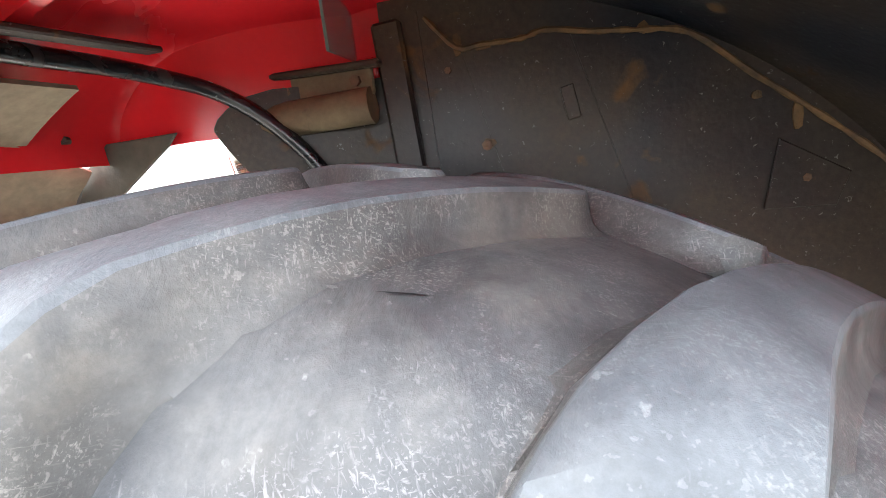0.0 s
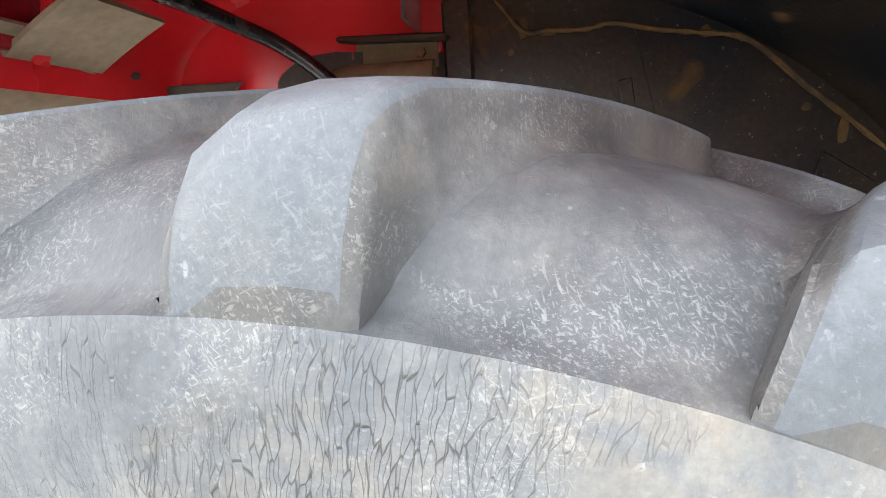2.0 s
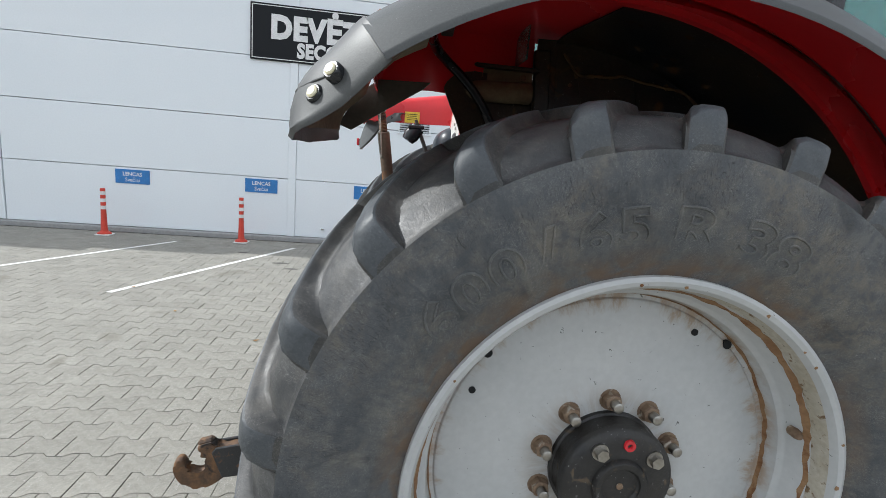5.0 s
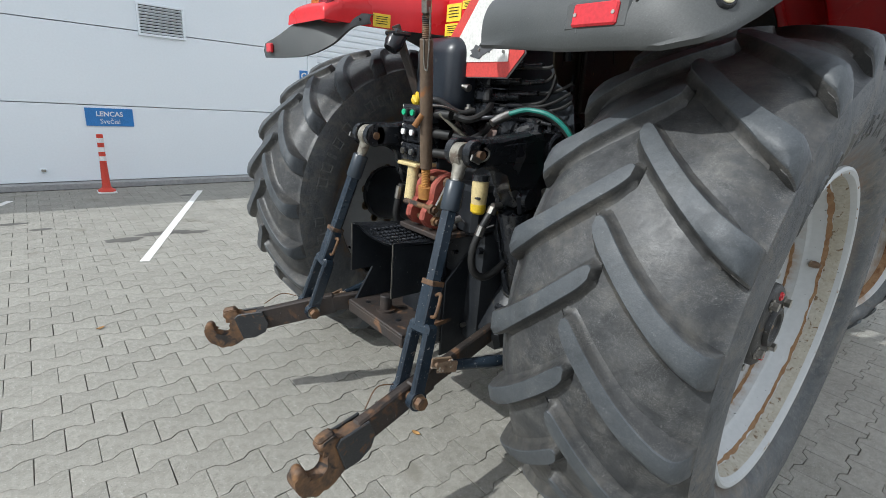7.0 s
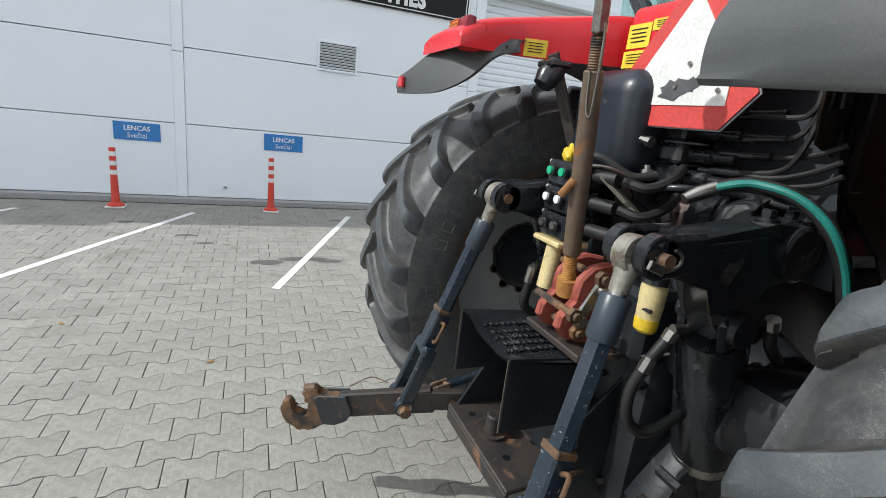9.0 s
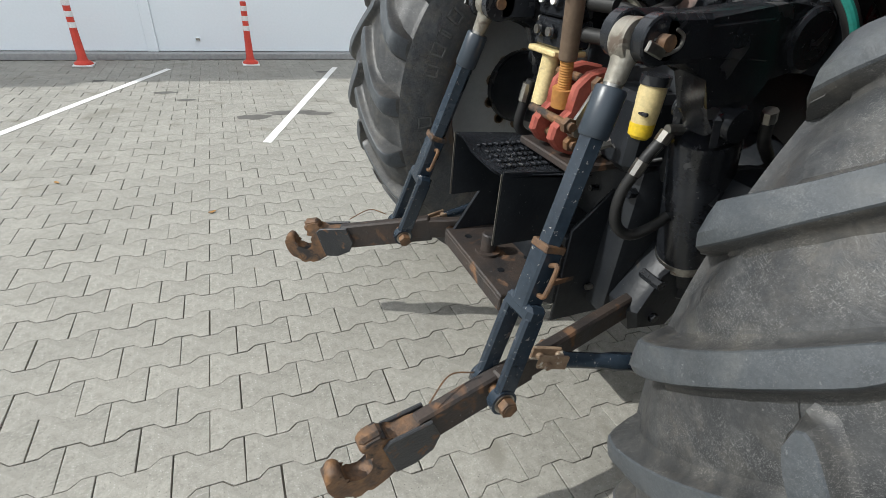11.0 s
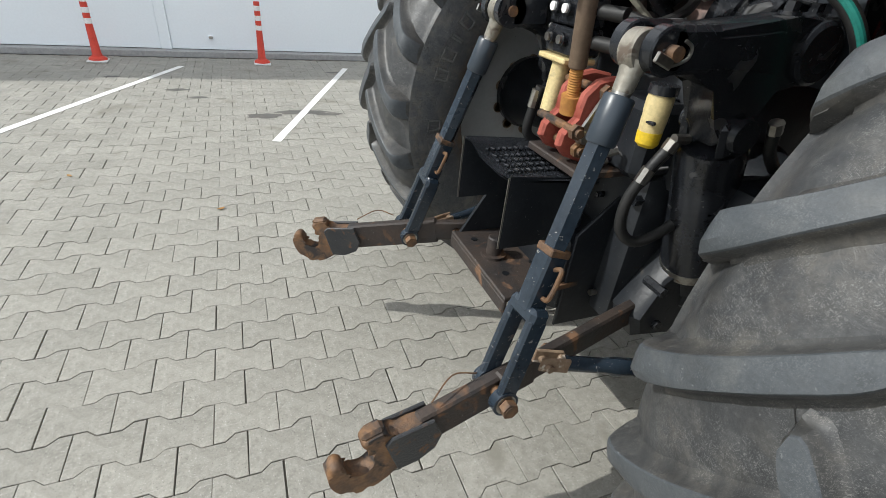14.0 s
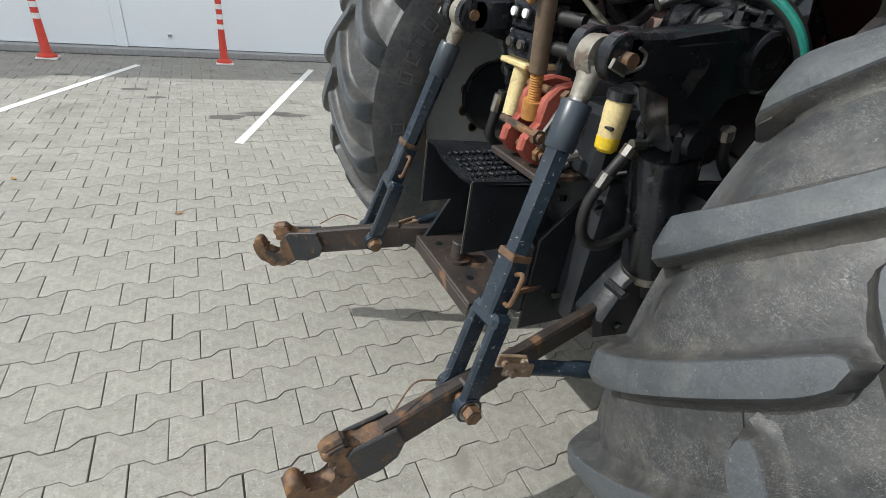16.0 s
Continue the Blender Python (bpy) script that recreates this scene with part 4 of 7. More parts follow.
def rear_wheel(side):
    mid = mirrored(0.645, side)
    out = -1 if side > 0 else 1     # outward along y

    def Y(w):                        # w > 0 towards the outside
        return mid + out * w * 0.9

    half = [(0.488, 0.225), (0.500, 0.245), (0.520, 0.250), (0.545, 0.272), (0.575, 0.292), (0.62, 0.303), (0.67, 0.305), (0.71, 0.303), (0.734, 0.299), (0.738, 0.285)]
    crown = [(tyre_base(w), w) for w in (0.275, 0.25, 0.22, 0.18, 0.12, 0.06, 0.0)]
    prof = half + crown + [(r, -w) for r, w in crown[::-1][1:]] + [(r, -w) for r, w in half[::-1]]
    bm = bmesh.new()
    lathe(bm, [(r, Y(w)) for r, w in prof], 132, 0, AXLE)
    for v in bm.verts:
        r = math.hypot(v.co.x, v.co.z - AXLE)
        k = min(1.0, max(0.0, (0.62 - r) / 0.10))
        v.co.x += RIM_X * k
        v.co.z = max(0.012, v.co.z - (AXLE - RIM_Z) * k)   # bead on the rim, flat at the contact
    for f in bm.faces:
        if math.hypot(f.calc_center_median().x, f.calc_center_median().z - AXLE) > 0.735:
            f.material_index = 1
    tyre = part("rear_tyre", bm, RUBBER, tractor, "worn black tractor tyre with dusty sidewall", 40)
    tyre.data.materials.append(TREAD)
    pitch = 360 / 22

    def lug_mesh(hand):
        """hand 1: the outside row; -1: the inside row. A worn flat face, filleted flanks and a blunt pointed tip."""
        bm = bmesh.new()
        st = []
        end = -0.033 if hand > 0 else -0.004
        ws = [0.2990, 0.2980, 0.2960, 0.2910, 0.283, 0.268, 0.245, 0.215, 0.18, 0.14, 0.10, 0.07, end + 0.070, end + 0.036, end + 0.019, end + 0.008, end, end - 0.011]
        tops = {0.2990: 0.735, 0.2980: 0.748, 0.2960: 0.772, 0.2910: 0.793, 0.283: 0.809, 0.268: 0.818}
        tip = {ws[-4]: 0.95, ws[-3]: 0.76, ws[-2]: 0.44, ws[-1]: 0.26}
        for w in ws:
            u = (0.306 - w) / 0.345
            lead = 17.4 + (16.4 * u ** 1.36 if hand > 0 else 19.0 * u ** 1.22)
            flare = min(1.0, max(0.0, (w - 0.16) / 0.14))
            f = tip.get(w, 1.0)
            lead -= (1.0 - f) * 0.7
            wid = (2.0 + 0.55 * flare) * f
            rt = tops.get(w, lug_top(w))
            if w < end:
                rt = tyre_base(w) + 0.004
            st.append((lead, w, wid, rt))
        rings = []
        for lead, w, wid, rt in st:
            h = rt - tyre_base(w)
            if w > 0.26:                 # the shoulder end runs down into the sidewall
                prof = [(wid + 0.70, 0.722), (wid + 0.64, 0.740 if rt > 0.76 else 0.724), (wid + 0.56, max(0.728, rt - 0.034)), (wid + 0.40, max(0.730, rt - 0.016)), (wid + 0.10, rt - 0.005)]
            else:
                g = min(1.0, (0.26 - w) / 0.05)
                rb = tyre_base(w)
                prof = [(wid + 0.85 + 1.15 * g, rb - 0.0012), (wid + 0.75 + 0.55 * g, rb + 0.0018), (wid + 0.62 + 0.18 * g, rb + 0.007), (wid + 0.36, rt - 0.42 * h), (wid + 0.10, rt - 0.0035)]
            prof = prof + [(max(0.0, wid - 0.10), rt - 0.0005), (wid * 0.4, rt)]
            ring = []
            for da, r in [(-d, r) for d, r in prof] + [(d * 0.97, r) for d, r in prof[::-1]]:
                a = radians(lead + da)
                if da < 0 and r > rt - 0.02:      # the heel at the shoulder is worn round
                    r -= 0.017 * min(1.0, max(0.0, (w - 0.17) / 0.10)) * min(1.0, -da / max(wid, 0.1)) ** 2.2
                ring.append(bm.verts.new((r * math.sin(a), Y(w * hand), AXLE + r * math.cos(a))))
            rings.append(ring)
        n = len(rings[0])
        for i, (a, b) in enumerate(zip(rings, rings[1:])):
            for k in range(n - 1):
                fc = bm.faces.new((a[k], a[k + 1], b[k + 1], b[k]))
                # 0: the paler lug face, 1: the darker flank
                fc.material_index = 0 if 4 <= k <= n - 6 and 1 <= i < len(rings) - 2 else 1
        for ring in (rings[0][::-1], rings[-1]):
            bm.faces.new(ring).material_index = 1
        # tie bar moulded between the tip and the next lug
        tie = []
        for f in steps(0.0, 1.0, 5):
            w = end - 0.002 - (0.045 if hand > 0 else 0.030) * f
            a0 = (33.2 if hand > 0 else 34.2) + 2.0 * f + 3.4 * f * f
            tie.append([bm.verts.new(((tyre_base(w) + lift) * math.sin(radians(a0 + da)), Y((w - dw) * hand), AXLE + (tyre_base(w) + lift) * math.cos(radians(a0 + da)))) for da, dw, lift in ((-0.42, -0.004, -0.002), (-0.14, -0.001, 0.0030), (0.14, 0.001, 0.0030), (0.42, 0.004, -0.002))])
        for a, b in zip(tie, tie[1:]):
            for k in range(3):
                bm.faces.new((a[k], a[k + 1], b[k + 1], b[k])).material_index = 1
        return bm

    if side > 0:
        bm = bmesh.new()
        cut = []
        for f in steps(0.0, 1.0, 8):
            r = tyre_base(0.183) + 0.0006
            a0 = radians(10.5 + 1.8 * f)
            cut.append([bm.verts.new((r * math.sin(a0), Y(0.186 - 0.006 * f + d * 0.0011 * math.sin(math.pi * (0.06 + 0.9 * f))), AXLE + r * math.cos(a0))) for d in (-1, 1)])
        for a, b in zip(cut, cut[1:]):
            bm.faces.new((a[0], a[1], b[1], b[0]))
        part("cut", bm, SIGNBLACK, tyre, "short dark cut in the rubber", 0)
    for hand in (1, -1):
        bm0 = lug_mesh(hand)
        bmesh.ops.recalc_face_normals(bm0, faces=bm0.faces)
        bm0.transform(Matrix.Translation((0, 0, -AXLE)))
        me = bpy.data.meshes.new("lug")
        bm0.to_mesh(me)
        bm0.free()
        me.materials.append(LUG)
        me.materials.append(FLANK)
        me.polygons.foreach_set("use_smooth", [True] * len(me.polygons))
        me.set_sharp_from_angle(angle=radians(34))
        for k in range(22):
            a = k * pitch + (pitch / 2 if hand < 0 else 0)
            ob = new("lug", me)
            ob.parent = tyre
            ob.matrix_basis = Matrix.Translation((0, 0, AXLE)) @ Matrix.Rotation(radians(a), 4, "Y")

    if side < 0:
        for a0, a1 in ((-78, -74), (-71, -67), (-64, -62.5), (-59, -55), (-51, -47), (-36, -32), (-29, -25), (-22, -20), (-96, -92), (-104, -100), (-112, -108)):
            bm = bmesh.new()
            for r0, r1, b0, b1 in ((0.600, 0.606, a0, a1), (0.650, 0.656, a0, a1), (0.600, 0.656, a0, a0 + 0.6), (0.600, 0.656, a1 - 0.6, a1)):
                lay = []
                for lift in (-0.002, 0.004):
                    lay.append([bm.verts.new((r * math.sin(radians(b)), Y(-0.3045 - lift), AXLE + r * math.cos(radians(b)))) for r, b in ((r0, b0), (r1, b0), (r1, b1), (r0, b1))])
                bm.faces.new(lay[1])
                for q in range(4):
                    bm.faces.new((lay[0][q], lay[0][(q + 1) % 4], lay[1][(q + 1) % 4], lay[1][q]))
            part("moulded_bar", bm, RIDGE, tyre, "", 0)

    # rim
    def R(p):
        return [(r * 0.984, mirrored(y, side)) for r, y in p]

    bm = bmesh.new()
    lathe(bm, R([(0.492, 0.452), (0.510, 0.437), (0.518, 0.425), (0.516, 0.413), (0.507, 0.409), (0.497, 0.413), (0.490, 0.424), (0.486, 0.436), (0.481, 0.468), (0.476, 0.474), (0.471, 0.480),
                 (0.463, 0.518), (0.458, 0.525), (0.449, 0.530), (0.442, 0.562), (0.438, 0.570), (0.428, 0.571), (0.424, 0.566), (0.416, 0.563), (0.30, 0.560), (0.20, 0.558), (0.0, 0.558)]), 112, 0, RIM_Z)
    rim = part("rear_rim", bm, RIM, tractor, "pale grey painted steel wheel rim with rusty edges", 30)
    bm = bmesh.new()
    lathe(bm, R([(0.4885, 0.4285), (0.4853, 0.4365), (0.4805, 0.4680), (0.490, 0.468), (0.495, 0.43)]), 112, 0, RIM_Z, True)
    part("bead_seat", bm, RIM_SEAT, rim, "beige weathered bead seat of the rim")
    rr = random.Random(17)

    def rust_ring(r0, y0, r1, y1, rough):
        """A jagged band of rust a hair proud of the rim, between two edges."""
        bm = bmesh.new()
        rows, a, b = [], 0.0, 0.0
        for k in range(180):
            a = max(-1, min(1, a * 0.6 + rr.uniform(-0.8, 0.8)))
            b = max(-1, min(1, b * 0.6 + rr.uniform(-0.8, 0.8)))
            ang = 2 * math.pi * k / 180
            row = []
            for f in (a * rough, 0.5, 1 + b * rough):
                r, y = (r0 + (r1 - r0) * f) * 0.984 - 0.0008, mirrored(y0 + (y1 - y0) * f - 0.0006, side)
                row.append(bm.verts.new((r * math.sin(ang), y, RIM_Z + r * math.cos(ang))))
            rows.append(row)
        for p, q in zip(rows, rows[1:] + rows[:1]):
            for j in range(2):
                bm.faces.new((p[j], p[j + 1], q[j + 1], q[j]))
        return bm

    part("rust_band", rust_ring(0.4795, 0.4690, 0.4722, 0.4793, 0.38), RIM_RUST, rim, "jagged rust line along the bead seat")
    part("rust_band", rust_ring(0.4420, 0.5600, 0.4382, 0.5695, 0.4), RIM_RUST, rim, "rusty seam round the wheel disc")
    bm = bmesh.new()
    lathe(bm, R([(0.0, 0.452), (0.108, 0.452), (0.120, 0.455), (0.132, 0.459), (0.138, 0.466), (0.140, 0.478), (0.138, 0.482), (0.138, 0.520), (0.143, 0.524), (0.143, 0.540), (0.137, 0.545), (0.137, 0.562), (0.0, 0.562)]), 56, 0, RIM_Z)
    part("hub", bm, HUB, rim, "dirty black wheel hub").location.y = 0.022 * side
    bm = bmesh.new()
    lathe(bm, R([(0.0, 0.449), (0.042, 0.449), (0.046, 0.446), (0.048, 0.440), (0.054, 0.438), (0.062, 0.438), (0.066, 0.443), (0.068, 0.453)]), 40, 0, RIM_Z)
    part("hub_ring", bm, HUB, rim).location.y = 0.022 * side
    bm = bmesh.new()
    tube(bm, [(0, mirrored(0.451, side), RIM_Z), (0, mirrored(0.446, side), RIM_Z)], 0.008, 10)
    part("centre_mark", bm, NUT, rim).location.y = 0.022 * side
    for k in range(10):
        a = radians(36 * k - 2)
        x, z = 0.169 * math.sin(a), RIM_Z + 0.169 * math.cos(a)
        bm = bmesh.new()
        y0, y1, y2 = mirrored(0.562, side), mirrored(0.534, side), mirrored(0.510, side)
        tube(bm, [(x, y0, z), (x, mirrored(0.557, side), z)], 0.027, 16)
        tube(bm, [(x, y0, z), (x, mirrored(0.536, side), z), (x, y1, z)], [0.0215, 0.0215, 0.018], 6)
        nut = part("wheel_nut", bm, NUT, rim, "rusty wheel nut")
        bm = bmesh.new()
        tube(bm, [(x, y1, z), (x, mirrored(0.512, side), z), (x, y2, z)], [0.0125, 0.0125, 0.009], 12)
        part("wheel_stud", bm, STEEL, rim, "worn steel stud end")
    for deg, red in ((-34, 0), (49, 0), (146, 0), (226, 0), (6, 1), (186, 1)):
        a = radians(deg)
        x, z = 0.101 * math.sin(a), RIM_Z + 0.101 * math.cos(a)
        bm = bmesh.new()
        if red:
            lathe(bm, R([(0.005, 0.453), (0.006, 0.447), (0.013, 0.446), (0.0145, 0.453)]), 20, x, z)
            part("hub_plug", bm, REFLECT, rim, "red plastic hub plug").location.y = 0.022 * side
        else:
            tube(bm, [(x, mirrored(0.454, side), z), (x, mirrored(0.449, side), z)], 0.020, 16)
            tube(bm, [(x, mirrored(0.450, side), z), (x, mirrored(0.434, side), z)], 0.015, 6)
            part("hub_bolt", bm, STEEL, rim).location.y = 0.022 * side
    rs = random.Random(31)
    for k in range(14):
        a = radians(360 * rs.random())
        r0, s0 = rs.uniform(0.4890, 0.4995), rs.choice((0.003, 0.003, 0.004, 0.005, 0.007))
        bm = bmesh.new()
        y0 = mirrored(0.4122 - 0.0032 * min(1.0, (r0 - 0.486) / 0.013), side)
        c = Vector((r0 * math.sin(a), y0, RIM_Z + r0 * math.cos(a)))
        prism(bm, [(s0 * rs.uniform(0.5, 1.3) * math.cos(j * 0.57), s0 * rs.uniform(0.5, 1.1) * math.sin(j * 0.57)) for j in range(11)], Matrix.Translation(c) @ xz_plane(0), 0.0010)
        part("rust_spot", bm, RIM_RUST, rim, "", 0)
    for k in range(4):
        a = radians(90 * k + 28)
        x, z = 0.390 * math.sin(a), RIM_Z + 0.390 * math.cos(a)
        bm = bmesh.new()
        tube(bm, [(x, mirrored(0.565, side), z), (x, mirrored(0.5595, side), z)], 0.0085, 14)
        part("disc_hole", bm, SIGNBLACK, rim)
        a = radians(90 * k + 41)
        x, z = 0.418 * math.sin(a), RIM_Z + 0.418 * math.cos(a)
        bm = bmesh.new()
        tube(bm, [(x, mirrored(0.570, side), z), (x, mirrored(0.5608, side), z)], 0.011, 14)
        part("disc_notch", bm, SIGNBLACK, rim)
    bm = bmesh.new()
    a = radians(74)
    x, z = 0.459 * math.sin(a), RIM_Z + 0.459 * math.cos(a)
    tube(bm, [(x, mirrored(0.505, side), z), (x * 0.985, mirrored(0.484, side), z), (x * 0.975, mirrored(0.472, side), z)], [0.014, 0.012, 0.007], 10)
    part("valve", bm, NUT, rim)
    rim.location.x = RIM_X
    if side > 0:
        def side_w(r):
            for (r0, w0), (r1, w1) in zip(half, half[1:]):
                if r0 <= r <= r1:
                    return w0 + (w1 - w0) * (r - r0) / (r1 - r0)
            return 0.3

        for ch, ang in (("6", -48.6), ("0", -41.2), ("0", -33.5), ("/", -25.6), ("6", -16.7), ("5", -9.3), ("R", 2.4), ("3", 15.0), ("8", 22.3)):
            ridge_letter(ch, radians(ang), 0.589, 0.106, side_w, Y, tyre, 1.38 if ch in "R38" else 1.22)


rear_wheel(1)
rear_wheel(-1)

# fenders
def fpt(a, y, r, side):
    a = radians(a)
    return (r * math.sin(a), mirrored(y, side), AXLE + r * math.cos(a))


def shell(bm, angles, ys, outer, thick, side):
    """A curved sheet over the wheel: outer(a, y) gives its radius."""
    at = angles if callable(angles) else (lambda y: angles)
    n, k = len(at(ys[0])), len(ys)
    top = [[bm.verts.new(fpt(at(y)[i], y, outer(at(y)[i], y), side)) for y in ys] for i in range(n)]
    low = [[bm.verts.new(fpt(at(y)[i], y, outer(at(y)[i], y) - thick, side)) for y in ys] for i in range(n)]
    for i in range(n - 1):
        for j in range(k - 1):
            bm.faces.new((top[i][j], top[i][j + 1], top[i + 1][j + 1], top[i + 1][j]))
            bm.faces.new((low[i][j], low[i + 1][j], low[i + 1][j + 1], low[i][j + 1]))
    for i in range(n - 1):
        for j in (0, k - 1):
            bm.faces.new((top[i][j], top[i + 1][j], low[i + 1][j], low[i][j]))
    for j in range(k - 1):
        for i in (0, n - 1):
            bm.faces.new((top[i][j], low[i][j], low[i][j + 1], top[i][j + 1]))
    return bm


def ext_r(a, y):
    """Radius of the grey plastic edge: flat, then rolled down at the outside."""
    u = max(0.0, (0.575 - y) / 0.150)
    return 1.128 - 0.100 * u ** 2.0


def inner_y(x):
    return 1.15 + 0.16 * min(1.0, max(0.0, (x + 0.44) / 0.30))


CROWN = [(-34.8, 1.070), (-33.5, 1.112), (-31.0, 1.150), (-27.0, 1.176), (-18.0, 1.176), (-8.0, 1.160), (2.0, 1.158), (30.0, 1.158), (90.0, 1.155)]


def red_r(a, y):
    """Radius of the red sheet: rounded at the rear, dropped at its outer edge."""
    base = CROWN[-1][1]
    for (a0, r0), (a1, r1) in zip(CROWN, CROWN[1:]):
        if a <= a1:
            base = r0 + (r1 - r0) * max(0.0, (a - a0) / (a1 - a0))
            break
    return base - max(0.0, base - 1.105) * min(1.0, max(0.0, (0.78 - y) / 0.09)) ** 2


def fender_drop(a, side):
    """The far fender is flatter over the wheel."""
    return 0.0 if side > 0 else 0.070 * min(1.0, max(0.0, (a + 31) / 20)) ** 0.8


def fender(side):
    bm = bmesh.new()
    angs = steps(-34.6, -28, 6)[:-1] + steps(-28, 82, 38)
    fr = [0.0, 0.04, 0.10, 0.25, 0.45, 0.65, 0.82, 0.92, 0.97, 1.0]
    rows = []
    for thick in (0.0, 0.014):
        grid = []
        for a in angs:
            yi = inner_y(1.13 * math.sin(radians(a)))
            line = []
            for f in fr:
                y = 0.69 + (yi - 0.69) * f
                line.append(bm.verts.new(fpt(a, y, red_r(a, y) - fender_drop(a, side) - thick - (0.022 * max(0.0, (f - 0.9) / 0.1) ** 2), side)))
            grid.append(line)
        rows.append(grid)
        for p, q in zip(grid, grid[1:]):
            for j in range(len(fr) - 1):
                bm.faces.new((p[j], p[j + 1], q[j + 1], q[j]))
    n = len(fr)
    for g0, g1 in ((rows[0][0], rows[1][0]), (rows[0][-1], rows[1][-1])):
        for j in range(n - 1):
            bm.faces.new((g0[j], g0[j + 1], g1[j + 1], g1[j]))
    if side < 0:
        bm.free()
        bm = bmesh.new()
        tops = [(-0.715, 1.738), (-0.705, 1.752), (-0.68, 1.766), (-0.64, 1.783), (-0.60, 1.795), (-0.50, 1.814), (-0.35, 1.834), (-0.20, 1.850), (0.0, 1.862), (0.25, 1.84), (0.45, 1.76), (0.65, 1.62), (0.80, 1.45), (0.90, 1.28)]
        cols = []
        for x, zt in tops:
            yi = mirrored(inner_y(x), -1)
            zb = min(1.690, zt - 0.03) if x < 0.25 else zt - 0.10
            cols.append([bm.verts.new(v) for v in ((x, yi + 0.012, zb), (x, yi, zb), (x, yi, zb + (zt - zb) * 0.5), (x, yi + 0.002, zt - 0.024), (x, yi + 0.012, zt - 0.008), (x, yi + 0.034, zt), (x, 2.20, zt + 0.006), (x, 2.34, zt + 0.002), (x, 2.40, zt - 0.012), (x, 2.41, zt - 0.05))])
        for p, q in zip(cols, cols[1:]):
            for j in range(len(p) - 1):
                bm.faces.new((p[j], p[j + 1], q[j + 1], q[j]))
        bm.faces.new(cols[0])
    red = part("fender", bm, RED, tractor, "glossy red steel rear fender", 40)
    if side > 0:
        bm = bmesh.new()
        shell(bm, steps(-33, 80, 44), [0.835, 0.855, 0.856], lambda a, y: red_r(a, 0.9) - (0.012 if y < 0.85 else 0.014), 0.020, side)
        part("lip", bm, RED, red)
        bm = bmesh.new()
        top, low, top2, low2 = [], [], [], []
        for a in steps(-34.4, -3.4, 16):
            x = 1.12 * math.sin(radians(a))
            y = inner_y(x)
            zt = AXLE + (red_r(a, 1.0) - fender_drop(a, side) - 0.018) * math.cos(radians(a))
            zb = 1.722 + 0.010 * min(1.0, max(0.0, (x + 0.62) / 0.2)) + 0.06 * min(1.0, max(0.0, (x + 0.34) / 0.07))
            if side < 0:
                zb = 1.690
            for L, yy, z in ((top, y, zt), (low, y, min(zb, zt - 0.004)), (top2, y - 0.012, zt), (low2, y - 0.012, min(zb, zt - 0.004))):
                L.append(bm.verts.new((x, mirrored(yy, side), z)))
        for A, B in ((top, low), (top2, low2), (low, low2)):
            for k in range(len(A) - 1):
                bm.faces.new((A[k], A[k + 1], B[k + 1], B[k]))
        part("inner_wall", bm, RED, red, "red inner side of the fender")
    rr = 1.130 if side > 0 else 1.0
    arc = [(rr * math.sin(radians(a)), AXLE + rr * math.cos(radians(a))) for a in steps(-3.2, 80, 24)]
    poly = arc + [(1.09, 0.95), (0.45, 0.95), (0.20, 1.25), (-0.062, 1.42)]
    bm = bmesh.new()
    prism(bm, poly, xz_plane(mirrored(1.275, side)), 0.008)
    black = part("wheel_arch_panel", bm, DIRTYBLACK, tractor, "dirt-stained black sheet inside the wheel arch", 0)
    bm = bmesh.new()
    shell(bm, lambda y: steps((0.2 if side > 0 else 14) + 3.0 * max(0.0, (1.27 - y) / 0.4), 79, 36), [0.868, 0.90, 0.98, 1.06, 1.14, 1.20, 1.24, 1.262, 1.272], lambda a, y: 1.1385 - (0.0 if side > 0 else 0.12) - 0.012 * max(0.0, (y - 1.20) / 0.07) ** 2, 0.004, side)
    part("arch_liner", bm, DIRTYBLACK, black, "dirt-stained black liner over the wheel", 40)
    bm = bmesh.new()
    box(bm, (-0.030, mirrored(1.262, side), 1.66), (0.06, 0.022, 0.52), Matrix.Rotation(radians(-4), 3, "Y"), 0.006)
    part("edge_flange", bm, DIRTYBLACK, black)
    bm = bmesh.new()
    y = mirrored(1.258, side)
    tube(bm, curve_pts([(0.030, y, 1.915), (0.088, y, 1.853), (0.136, y, 1.852), (0.211, y, 1.852), (0.257, y, 1.861), (0.336, y, 1.847), (0.414, y, 1.838), (0.505, y, 1.821), (0.613, y, 1.736), (0.726, y, 1.651), (0.85, y, 1.545), (0.94, y, 1.42)], 4), [0.0035 + 0.003 * abs(math.sin(k * 1.7)) for k in range(45)], 6)
    part("seam", bm, SEAM, black, "rusty weld seam")
    for x, z, sx, sz in ((0.136, 1.852, 0.022, 0.010), (0.088, 1.856, 0.012, 0.026), (0.135, 1.665, 0.017, 0.015), (0.43, 1.842, 0.014, 0.012), (0.69, 1.66, 0.010, 0.034), (0.70, 1.53, 0.040, 0.010), (0.62, 1.70, 0.012, 0.010)):
        bm = bmesh.new()
        rq = random.Random(int(x * 1000))
        prism(bm, [(x + sx * rq.uniform(0.6, 1.1) * math.cos(q * 0.7), z + sz * rq.uniform(0.6, 1.1) * math.sin(q * 0.7)) for q in range(9)], xz_plane(mirrored(1.2685, side)), 0.004)
        part("rust_patch", bm, SEAM, black, "", 0)
    bm = bmesh.new()
